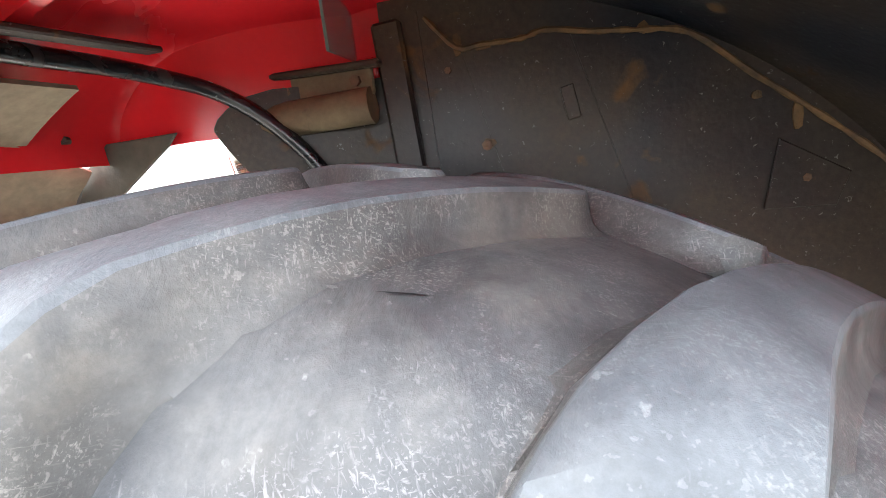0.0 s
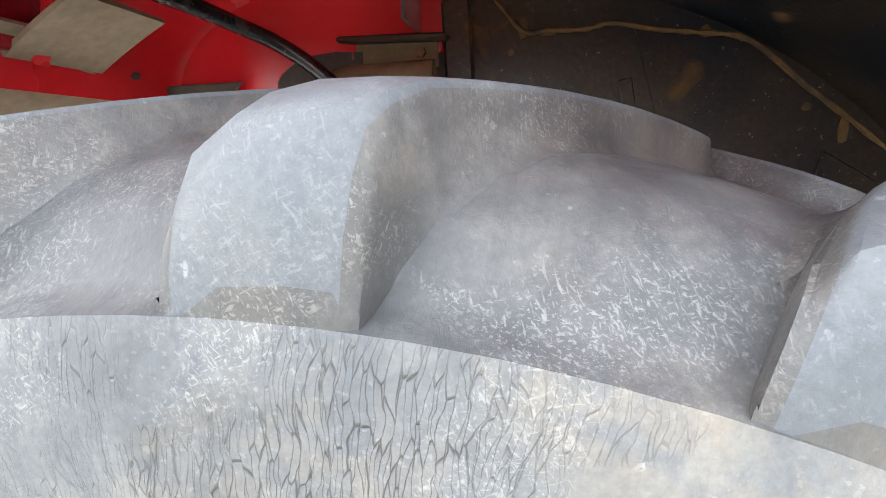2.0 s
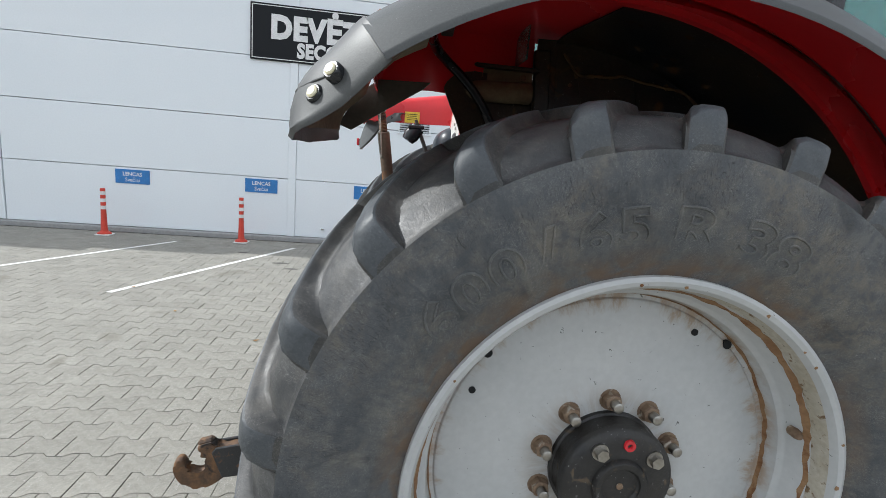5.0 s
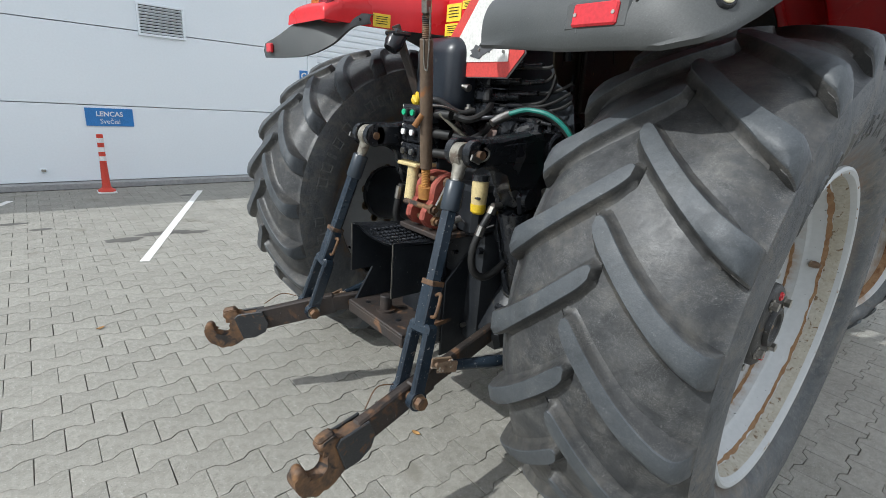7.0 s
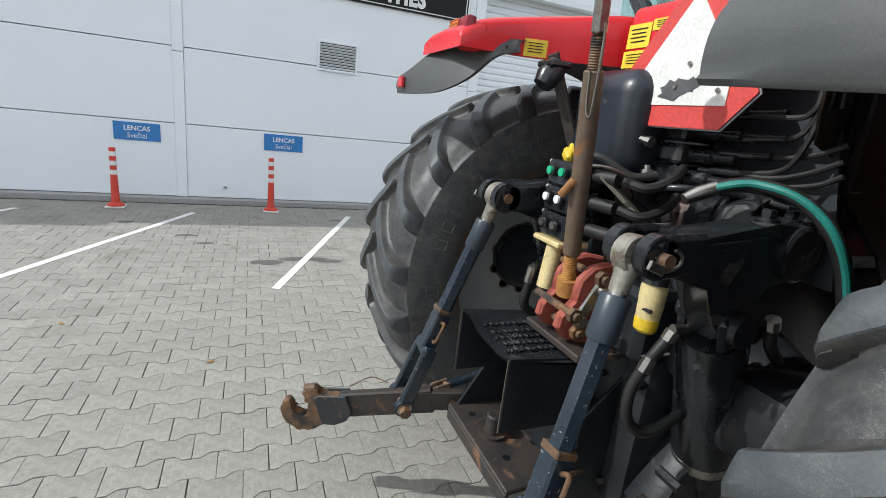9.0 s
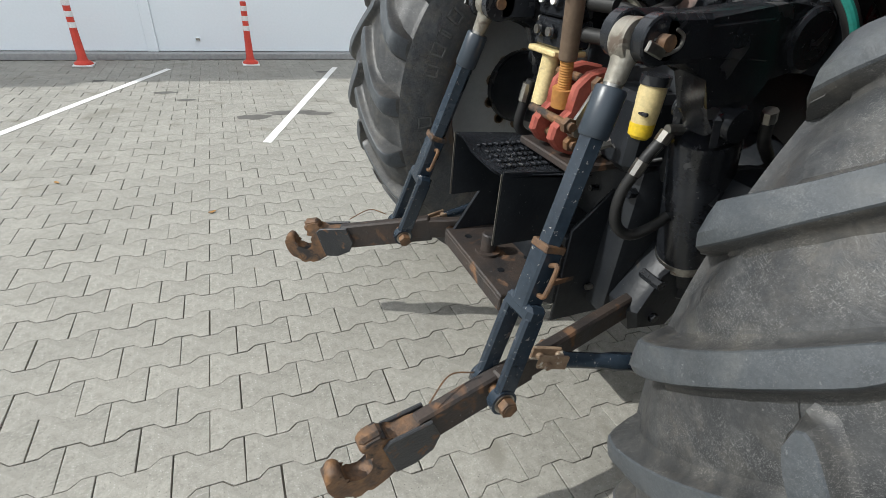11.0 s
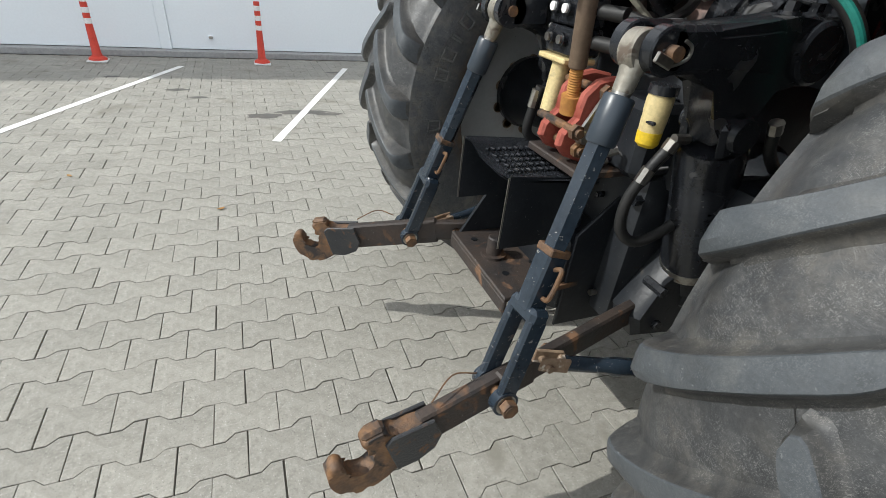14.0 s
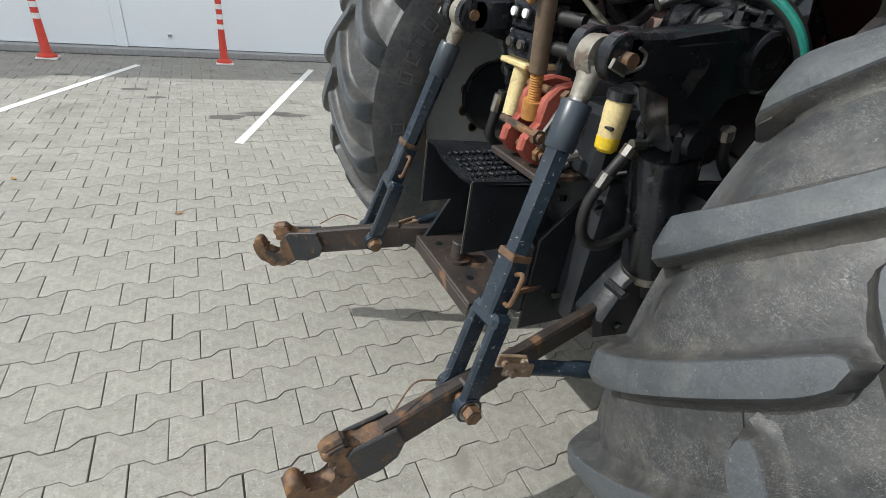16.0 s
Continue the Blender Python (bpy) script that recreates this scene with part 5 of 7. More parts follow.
    for a, b2, w in (((0.012, 1.93), (0.03, 1.55), 0.006), ((0.30, 1.86), (0.42, 1.50), 0.003), ((0.09, 1.86), (0.16, 1.60), 0.003)):
        bar(bm, (a[0], mirrored(1.2695, side), a[1]), (b2[0], mirrored(1.2695, side), b2[1]), w, 0.004, (0, 1, 0))
    part("sheet_edge", bm, DIRTYBLACK, black)
    for x, z, r in ((0.066, 1.814, 0.007), (0.131, 1.663, 0.011), (0.708, 1.545, 0.008), (0.02, 1.55, 0.007)):
        bm = bmesh.new()
        ybolt(bm, x, mirrored(1.268, side), mirrored(1.262, side), z, r)
        part("bolt", bm, RUST, black)
    bm = bmesh.new()
    prism(bm, [(0.66, 1.62), (0.78, 1.55), (0.76, 1.49), (0.64, 1.49)], xz_plane(mirrored(1.266, side)), 0.006, 0.002)
    part("patch", bm, DIRTYBLACK, black)
    bm = bmesh.new()
    box(bm, (0.297, mirrored(1.266, side), 1.727), (0.026, 0.008, 0.064), Matrix.Rotation(radians(-12), 3, "Y"), 0.002)
    part("slot", bm, DIRTYBLACK, black)
    # grey plastic widening
    bm = bmesh.new()
    shell(bm, steps(-34 if side > 0 else 4, 84, 40), [0.425, 0.428, 0.435, 0.445, 0.46, 0.49, 0.53, 0.58, 0.64, 0.68, 0.712], lambda a, y: ext_r(a, y) - fender_drop(a, side), 0.012, side)
    ext = part("fender_edge", bm, GREYPLASTIC, tractor, "dark grey plastic fender widening", 50)
    if side > 0:
        bm = bmesh.new()
        shell(bm, steps(-24, 83, 30), [0.455, 0.49, 0.53, 0.58, 0.64, 0.70], lambda a, y: ext_r(a, y) - 0.0135, 0.003, side)
        part("fender_lining", bm, RED, red, "dull red underside of the fender", 50)
        edge = [(-33.0, 0.430, 1.026), (-36.0, 0.455, 1.018), (-38.5, 0.475, 1.014), (-40.5, 0.490, 1.013), (-43.5, 0.508, 1.022), (-45.2, 0.520, 1.033), (-46.5, 0.545, 1.040), (-47.4, 0.600, 1.042)]

        def rim_at(a):
            """Where the outer edge of the tail runs at an angle: across, and its radius."""
            for (a0, y0, r0), (a1, y1, r1) in zip(edge, edge[1:]):
                if a >= a1:
                    f = max(0.0, min(1.0, (a - a0) / (a1 - a0)))
                    return y0 + (y1 - y0) * f, r0 + (r1 - r0) * f
            return edge[-1][1:]

        def tail_end(f):
            return -47.4 + 2.4 * max(0.0, (f - 0.45) / 0.55)

        def tail_top(f):
            return -33.4 - 6.2 * min(1.0, max(0.0, (f - 0.58) / 0.40)) ** 0.8

        def tail_pt(a, f, drop):
            ye, re = rim_at(a)
            y = ye + (1.12 - ye) * f
            u = max(0.0, (-a - 39.0) / (-tail_end(f) - 39.0))
            crest = 1.128 - 0.012 * min(1.0, max(0.0, (-a - 34.0) / 4.0)) - 0.026 * max(0.0, (y - 0.85) / 0.28) - 0.070 * u ** 2.4
            k = max(0.0, 1.0 - (y - ye) / 0.125)
            return fpt(a, y, max(re, crest) - (max(re, crest) - re) * k ** 2.0 - drop, side)

        def tail_sheet(f0, f1, start, end, drop, thick, nf=18, na=12):
            bm = bmesh.new()
            fs = [f0 + (f1 - f0) * (i / nf) ** 1.6 for i in range(nf + 1)]
            lay = []
            for d in (drop, drop + thick):
                lay.append(
                           [[bm.verts.new(tail_pt(start(f) + (end(f) - start(f)) * i / na, f, d)) for f in fs] for i in range(na + 1)])
            for g in lay:
                for p, q in zip(g, g[1:]):
                    for j in range(nf):
                        bm.faces.new((p[j], p[j + 1], q[j + 1], q[j]))
            a, b = lay
            for i in range(na):
                for j in (0, nf):
                    bm.faces.new((a[i][j], a[i + 1][j], b[i + 1][j], b[i][j]))
            for j in range(nf):
                for i in (0, na):
                    bm.faces.new((a[i][j], a[i][j + 1], b[i][j + 1], b[i][j]))
            return bm

        tail = part("fender_tail", tail_sheet(0.0, 1.0, tail_top, tail_end, 0.0, 0.012), GREYPLASTIC, tractor, "dark grey plastic rear end of the fender", 50)
        edge_pts = []
        for a, y in ((-46.3, 0.788), (-44.8, 0.788), (-43.9, 0.765), (-43.7, 0.70), (-43.4, 0.61), (-41.4, 0.550), (-39.2, 0.516)):
            ye = rim_at(a)[0]
            edge_pts.append(tail_pt(a, (y - ye) / (1.12 - ye), 0.0015))
        bm = bmesh.new()
        tube(bm, curve_pts(edge_pts, 5), 0.0026, 8)
        part("moulded_edge", bm, GREYPLASTIC, tail)
        bm = bmesh.new()
        sp = Vector(tail_pt(-43.9, (0.665 - rim_at(-43.9)[0]) / (1.12 - rim_at(-43.9)[0]), 0.0))
        tube(bm, [sp + Vector((0.004, 0, 0)), sp - Vector((0.004, 0, -0.001))], 0.0045, 12)
        part("screw", bm, STEEL, tail)
        part("tail_liner", tail_sheet(0.10, 0.97, lambda f: tail_top(f) + 3.0, lambda f: tail_end(f) + 1.6, 0.016, 0.006), MUD, tail, "mud-caked plate under the fender", 50)
        bm = bmesh.new()
        prism(bm, [(-0.44, 1.75), (-0.462, 1.728), (-0.575, 1.655), (-0.68, 1.585), (-0.72, 1.60), (-0.66, 1.70), (-0.60, 1.745)], xz_plane(1.112), 0.008, 0.002)
        part("inner_end_plate", bm, GRIME, tail, "mud-caked end plate")
    else:
        top = curve_pts([(-0.52, 2.035, 1.734), (-0.60, 2.09, 1.738), (-0.66, 2.21, 1.730), (-0.70, 2.36, 1.697), (-0.73, 2.50, 1.645), (-0.74, 2.635, 1.616)], 5)
        low = curve_pts([(-0.52, 2.032, 1.700), (-0.60, 2.041, 1.673), (-0.66, 2.10, 1.602), (-0.71, 2.23, 1.557), (-0.735, 2.44, 1.548), (-0.74, 2.635, 1.551)], 5)
        bm = bmesh.new()
        strips = []
        for dx in (0.0, 0.012):
            rws = []
            for p, q in zip(top, low):
                m2 = p.lerp(q, 0.5) + Vector((-0.008, 0, 0))
                rws.append([bm.verts.new(v + Vector((dx, 0, 0))) for v in (p + Vector((0.03, 0, 0.004)), p, m2, q)])
            strips.append(rws)
            for a, b in zip(rws, rws[1:]):
                for j in range(3):
                    bm.faces.new((a[j], a[j + 1], b[j + 1], b[j]))
        for a, b, c, d in zip(strips[0], strips[0][1:], strips[1], strips[1][1:]):
            bm.faces.new((a[3], b[3], d[3], c[3]))
        tail = part("fender_tail", bm, GREYPLASTIC, tractor, "dark grey plastic rear end of the fender", 50)
        bm = bmesh.new()
        box(bm, (-0.752, 2.545, 1.592), (0.016, 0.055, 0.042), None, 0.004)
        part("reflector", bm, REFLECT, tail, "red rectangular reflector")
        bm = bmesh.new()
        tube(bm, [(-0.545, 2.05, 1.706), (-0.562, 2.048, 1.708)], 0.010, 12)
        part("screw", bm, BLACK, tail)
    # lamps and reflectors on the tail
    if side > 0:
        for p in (Vector((-0.672, 0.492, 1.660)), Vector((-0.708, 0.522, 1.620))):
            a, y = -40.5, p.y
            d = (Vector(fpt(a, y, 1, side)) - Vector((0, mirrored(y, side), AXLE))) * 0.5 + Vector((-0.25, -0.75, 0.0))
            d.normalize()
            bm = bmesh.new()
            tube(bm, [p - d * 0.045, p - d * 0.006, p - d * 0.001], [0.0205, 0.0195, 0.016], 24)
            lamp = part("marker_lamp", bm, BLACK, tail, "small round marker lamp in a black rubber ring")
            bm = bmesh.new()
            tube(bm, [p - d * 0.01, p + d * 0.0015, p + d * 0.004], [0.0132, 0.0125, 0.009], 24)
            part("marker_lens", bm, LAMPLENS, tail, "pale yellow round lens")
        p = Vector((-0.768, 0.748, 1.598))
        n = Vector((-1, 0, 0.12)).normalized()
        bm = bmesh.new()
        box(bm, p, (0.045, 0.105, 0.014), turn_to(n, (0, 0, 1)), 0.004)
        refl = part("reflector", bm, REFLECT, tail, "red rectangular reflector")
        for dy in (-0.044, 0.044):
            bm = bmesh.new()
            tube(bm, [p + Vector((0, dy, 0)) + n * 0.005, p + Vector((0, dy, 0)) + n * 0.0085], 0.004, 10)
            part("screw", bm, STEEL, refl)
        bm = bmesh.new()
        box(bm, p - n * 0.006, (0.058, 0.15, 0.012), turn_to(n, (0, 0, 1)), 0.005)
        part("reflector_seat", bm, GREYPLASTIC, tail)
    # tail lamp: red half towards the middle, amber half outside
    near = side > 0
    p = Vector((-0.598, 0.795, 1.797)) if near else Vector((-0.690, 2.140, 1.752))
    n = Vector((-1, 0, 0.30 if near else 0.15)).normalized()
    w, h = (0.190, 0.074) if near else (0.150, 0.068)
    out = -1 if near else 1
    bm = bmesh.new()
    box(bm, p - n * 0.010, (h + 0.006, w + 0.006, 0.030), turn_to(n, (0, 0, 1)), 0.008, 2)
    lamp = part("tail_lamp", bm, LAMPRED, tractor, "red and amber tail lamp cluster")
    bm = bmesh.new()
    box(bm, p + Vector((0, -out * w * 0.25, 0)), (h, w * 0.49, 0.018), turn_to(n, (0, 0, 1)), 0.005, 2)
    part("red_lens", bm, LAMPRED, lamp)
    bm = bmesh.new()
    box(bm, p + Vector((0, out * w * 0.25, 0)), (h, w * 0.49, 0.018), turn_to(n, (0, 0, 1)), 0.005, 2)
    part("amber_lens", bm, AMBER, lamp)
    bm = bmesh.new()
    for k in range(6):
        box(bm, p + n * 0.0095 + Vector((0, out * w * 0.25, 0)) + turn_to(n, (0, 0, 1)) @ Vector((h * (k / 6 - 0.42), 0, 0)), (0.002, w * 0.44, 0.002), turn_to(n, (0, 0, 1)))
    part("lens_rib", bm, AMBER, lamp, "", 0)
    if not near:
        bm = bmesh.new()
        box(bm, p - n * 0.052 - Vector((0, 0, 0.012)), (h + 0.02, w + 0.03, 0.05), turn_to(n, (0, 0, 1)), 0.020, 2)
        part("lamp_seat", bm, RED, red)
    # mud-caked plates under the tail
    if side > 0:
        bm = bmesh.new()
        shell(bm, steps(-33.2, -25.4, 6), [0.80, 0.83, 0.95, 0.955], lambda a, y: 1.103, 0.008, side)
        part("stay_plate", bm, MUD, tail, "mud-caked stay")
        bm = bmesh.new()
        shell(bm, steps(-38.0, -30.0, 5), [0.56, 0.57, 0.68, 0.69], lambda a, y: 1.075 - 0.020 * math.cos((a + 34) / 4 * 1.5), 0.010, side)
        part("stay_plate", bm, RUST, tail, "rusty stay")
    if side < 0:
        return
    # support tube and bracket
    bm = bmesh.new()
    tube(bm, curve_pts([tuple((x, mirrored(y, side), z)) for x, y, z in ((-0.45, 0.79, 1.856), (-0.457, 0.86, 1.858), (-0.458, 0.93, 1.858), (-0.452, 1.0, 1.857), (-0.428, 1.09, 1.846), (-0.385, 1.155, 1.825), (-0.33, 1.185, 1.787), (-0.272, 1.205, 1.732), (-0.22, 1.225, 1.662), (-0.18, 1.24, 1.58))], 6), 0.0155, 12)
    part("support_tube", bm, BLACK, tractor, "bent black steel support tube under the fender")
    bm = bmesh.new()
    bar(bm, (-0.425, mirrored(0.79, side), 1.876), (-0.405, mirrored(1.06, side), 1.884), 0.036, 0.010, (0, 0, 1), 0.003)
    part("flat_bar", bm, DARKRUST, tractor)
    bm = bmesh.new()
    y = mirrored(1.243, side)
    tube(bm, [(-0.325, y - 0.012 * side, 1.755), (-0.085, y - 0.012 * side, 1.765)], 0.036, 14)
    box(bm, (-0.205, y, 1.812), (0.25, 0.012, 0.05), None, 0.003)
    part("bracket", bm, BRACKET, tractor, "mud-coated rolled steel bracket")
    bm = bmesh.new()
    box(bm, (-0.205, y - 0.01 * side, 1.842), (0.29, 0.03, 0.014), None, 0.004)
    part("bracket_top", bm, DIRTYBLACK, tractor)
    bm = bmesh.new()
    cols = [(-0.392, 1.752, 1.745), (-0.384, 1.768, 1.725), (-0.366, 1.786, 1.69), (-0.345, 1.803, 1.655), (-0.32, 1.81, 1.60), (-0.286, 1.818, 1.55), (-0.16, 1.822, 1.50), (-0.03, 1.822, 1.46)]
    lay = [[[bm.verts.new((x, mirrored(inner_y(x) - 0.020 + d, side), z)) for z in (zt, zl)] for x, zt, zl in cols] for d in (0.0, 0.006)]
    for g in lay:
        for p, q in zip(g, g[1:]):
            bm.faces.new((p[0], p[1], q[1], q[0]))
    for p, q, p2, q2 in zip(lay[0], lay[0][1:], lay[1], lay[1][1:]):
        bm.faces.new((p[0], q[0], q2[0], p2[0]))
        bm.faces.new((p[1], q[1], q2[1], p2[1]))
    part("gusset", bm, DIRTYBLACK, tractor, "dirty black gusset sheet")
    for x, z in ((-0.115, 1.815), (-0.265, 1.81)):
        bm = bmesh.new()
        ybolt(bm, x, mirrored(1.240, side), mirrored(1.226, side), z, 0.011)
        part("bolt", bm, RUST, red)
    for x, z in ((-0.47, 1.775), (-0.03, 1.95)):
        bm = bmesh.new()
        ybolt(bm, x, mirrored(1.332, side), mirrored(1.322, side), z, 0.012)
        part("bolt", bm, RUST, red)
    bm = bmesh.new()
    box(bm, (-0.098, mirrored(1.262, side), 1.838), (0.042, 0.012, 0.040), None, 0.005, 2)
    part("pad", bm, RED, red)
    bm = bmesh.new()
    ybolt(bm, -0.092, mirrored(1.258, side), mirrored(1.246, side), 1.832, 0.009)
    part("bolt", bm, RUST, red)
    for yy in (0.93, 1.03):
        bm = bmesh.new()
        p = Vector(fpt(-33.3, yy, 1.109, side))
        n = (p - Vector((0, p.y, AXLE))).normalized()
        tube(bm, [p, p - n * 0.010], 0.010, 6)
        part("bolt", bm, RUST, red)


fender(1)
fender(-1)

# transmission, axle and rear body
bm = bmesh.new()
box(bm, (0.30, MID, 0.86), (1.0, 0.46, 0.62), None, 0.05, 2)
part("transmission_housing", bm, FLATBLACK, tractor, "black oily transmission housing")
bm = bmesh.new()
box(bm, (-0.24, MID + 0.0, 0.66), (0.20, 0.40, 0.50), None, 0.03, 2)
box(bm, (-0.20, MID, 1.02), (0.16, 0.44, 0.30), None, 0.02, 2)
part("rear_housing", bm, FLATBLACK, tractor, "black rear gearbox cover")
for side in (1, -1):
    bm = bmesh.new()
    y0, y1 = mirrored(0.60, side), mirrored(1.40, side)
    tube(bm, [(0, y0, AXLE), (0, mirrored(0.72, side), AXLE), (0, mirrored(0.95, side), AXLE), (0, mirrored(1.25, side), AXLE), (0, y1, AXLE)], [0.16, 0.13, 0.10, 0.13, 0.19], 24)
    part("axle_housing", bm, FLATBLACK, tractor)
    if side < 0:
        bm = bmesh.new()
        tube(bm, [(0, mirrored(0.60, side), AXLE), (0, mirrored(0.565, side), AXLE)], 0.17, 32)
        fl = part("axle_flange", bm, BLACK, tractor)
        for k in range(10):
            a = radians(36 * k)
            bm = bmesh.new()
            ybolt(bm, 0.14 * math.sin(a), mirrored(0.60, side), mirrored(0.62, side), AXLE + 0.14 * math.cos(a), 0.014)
            part("bolt", bm, BLACK, fl)

# rockshaft with lift arms
bm = bmesh.new()
tube(bm, [(-0.12, 1.36, 1.27), (-0.12, 1.84, 1.27)], 0.062, 20)
part("rockshaft", bm, material("flaking_shaft_paint", (0.02, 0.02, 0.02), (0.06, 0.035, 0.03), 9, 0.5, 0, 0.3, 80, (0.22, 0.15, 0.13), 0.55, 7), tractor, "black rockshaft with flaking paint")
bm = bmesh.new()
box(bm, (-0.10, 1.73, 1.285), (0.16, 0.13, 0.13), None, 0.03, 2)
part("shaft_cap", bm, BLACK, tractor)
bm = bmesh.new()
tube(bm, [(-0.12, 1.355, 1.285), (-0.12, 1.365, 1.285), (-0.12, 1.435, 1.285), (-0.12, 1.44, 1.285), (-0.12, 1.455, 1.285), (-0.12, 1.46, 1.285), (-0.12, 1.53, 1.285)], [0.082, 0.088, 0.088, 0.075, 0.075, 0.084, 0.084], 28)
shaft_cap = part("shaft_cap", bm, BLACK, tractor, "black rockshaft bearing cap")
for x in (-0.155, -0.05):
    for y in (1.40, 1.49, 1.69, 1.77):
        bm = bmesh.new()
        tube(bm, [(x, y, 1.34), (x, y, 1.362)], 0.014, 6)
        part("bolt", bm, BLACK, shaft_cap)


def lift_arm(side):
    Yv = lambda y: mirrored(y, side)
    bm = bmesh.new()
    poly = [(-0.52, 1.205), (-0.52, 1.295), (-0.26, 1.326), (-0.13, 1.330), (-0.09, 1.305), (-0.08, 1.24), (-0.12, 1.195), (-0.20, 1.188), (-0.25, 1.19), (-0.27, 1.10), (-0.30, 1.055), (-0.36, 1.055), (-0.385, 1.10), (-0.42, 1.19)]
    prism(bm, poly, xz_plane(Yv(1.285)), 0.085, 0.012)
    arm = part("lift_arm", bm, BLACK, tractor, "heavy black cast lift arm")
    bm = bmesh.new()
    prism(bm, [(-0.47, 1.225), (-0.47, 1.28), (-0.30, 1.298), (-0.275, 1.215)], xz_plane(Yv(1.2425)), 0.010, 0.003)
    part("arm_rib", bm, BLACK, arm)
    for y in (1.248, 1.335):
        bm = bmesh.new()
        tube(bm, [(-0.585, Yv(y - 0.015), 1.252), (-0.585, Yv(y - 0.012), 1.252), (-0.585, Yv(y + 0.015), 1.252)], [0.042, 0.046, 0.046], 24)
        bar(bm, (-0.585, Yv(y), 1.252), (-0.46, Yv(y), 1.258), 0.03, 0.088, (0, 0, 1), 0.010)
        part("fork_cheek", bm, BLACK, arm)
    bm = bmesh.new()
    tube(bm, [(-0.585, Yv(1.36), 1.252), (-0.585, Yv(1.212), 1.252)], 0.0145, 14)
    part("pin", bm, RUST, arm, "worn steel hinge pin")
    bm = bmesh.new()
    tube(bm, curve_pts([(-0.575, Yv(1.216), 1.275), (-0.56, Yv(1.212), 1.265), (-0.562, Yv(1.212), 1.245), (-0.59, Yv(1.215), 1.232), (-0.618, Yv(1.215), 1.235)], 5), 0.0035, 6)
    box(bm, (-0.612, Yv(1.216), 1.240), (0.045, 0.008, 0.020), Matrix.Rotation(radians(20), 3, "Y"), 0.002)
    part("linch_pin", bm, STEEL, arm, "bright steel linch pin")
    bm = bmesh.new()
    tube(bm, [(-0.172, Yv(1.325), 1.258), (-0.172, Yv(1.232), 1.258), (-0.172, Yv(1.226), 1.258)], [0.066, 0.066, 0.058], 28)
    part("arm_boss", bm, BLACK, arm)
    for k in range(3):
        bm = bmesh.new()
        x = -0.255 + 0.075 * k
        tube(bm, [(x, Yv(1.275), 1.325), (x, Yv(1.275), 1.333)], 0.022, 14)
        tube(bm, [(x, Yv(1.275), 1.333), (x, Yv(1.275), 1.352)], 0.015, 6)
        part("bolt", bm, BLACK, arm)
    # lift cylinder
    a, b = Vector((-0.315, Yv(1.285), 1.05)), Vector((-0.135, Yv(1.335), 0.58))
    d = (b - a).normalized()
    bm = bmesh.new()
    tube(bm, [a, a + d * 0.012, a + d * 0.40], [0.072, 0.078, 0.078], 28)
    cyl = part("lift_cylinder", bm, BLACK, tractor, "black hydraulic lift cylinder")
    bm = bmesh.new()
    tube(bm, [a + d * 0.395, a + d * 0.425], 0.0795, 28)
    part("steel_band", bm, STEEL, cyl, "bare steel band")
    bm = bmesh.new()
    tube(bm, [a + d * 0.42, a + d * 0.50], 0.06, 20)
    box(bm, a + d * 0.53, (0.09, 0.10, 0.08), None, 0.012)
    part("cylinder_foot", bm, FLATBLACK, cyl)
    for off in (-0.055, 0.055):
        bm = bmesh.new()
        bar(bm, a + Vector((0, off, -0.01)), (-0.335, Yv(1.285) + off, 1.12), 0.022, 0.095, (1, 0, 0), 0.01)
        part("clevis", bm, BLACK, cyl)
    bm = bmesh.new()
    tube(bm, [(-0.335, Yv(1.36), 1.092), (-0.335, Yv(1.205), 1.092)], 0.030, 20)
    tube(bm, [(-0.335, Yv(1.215), 1.092), (-0.335, Yv(1.198), 1.092)], 0.036, 20)
    part("cylinder_pin", bm, BLACK, cyl)


lift_arm(1)
lift_arm(-1)


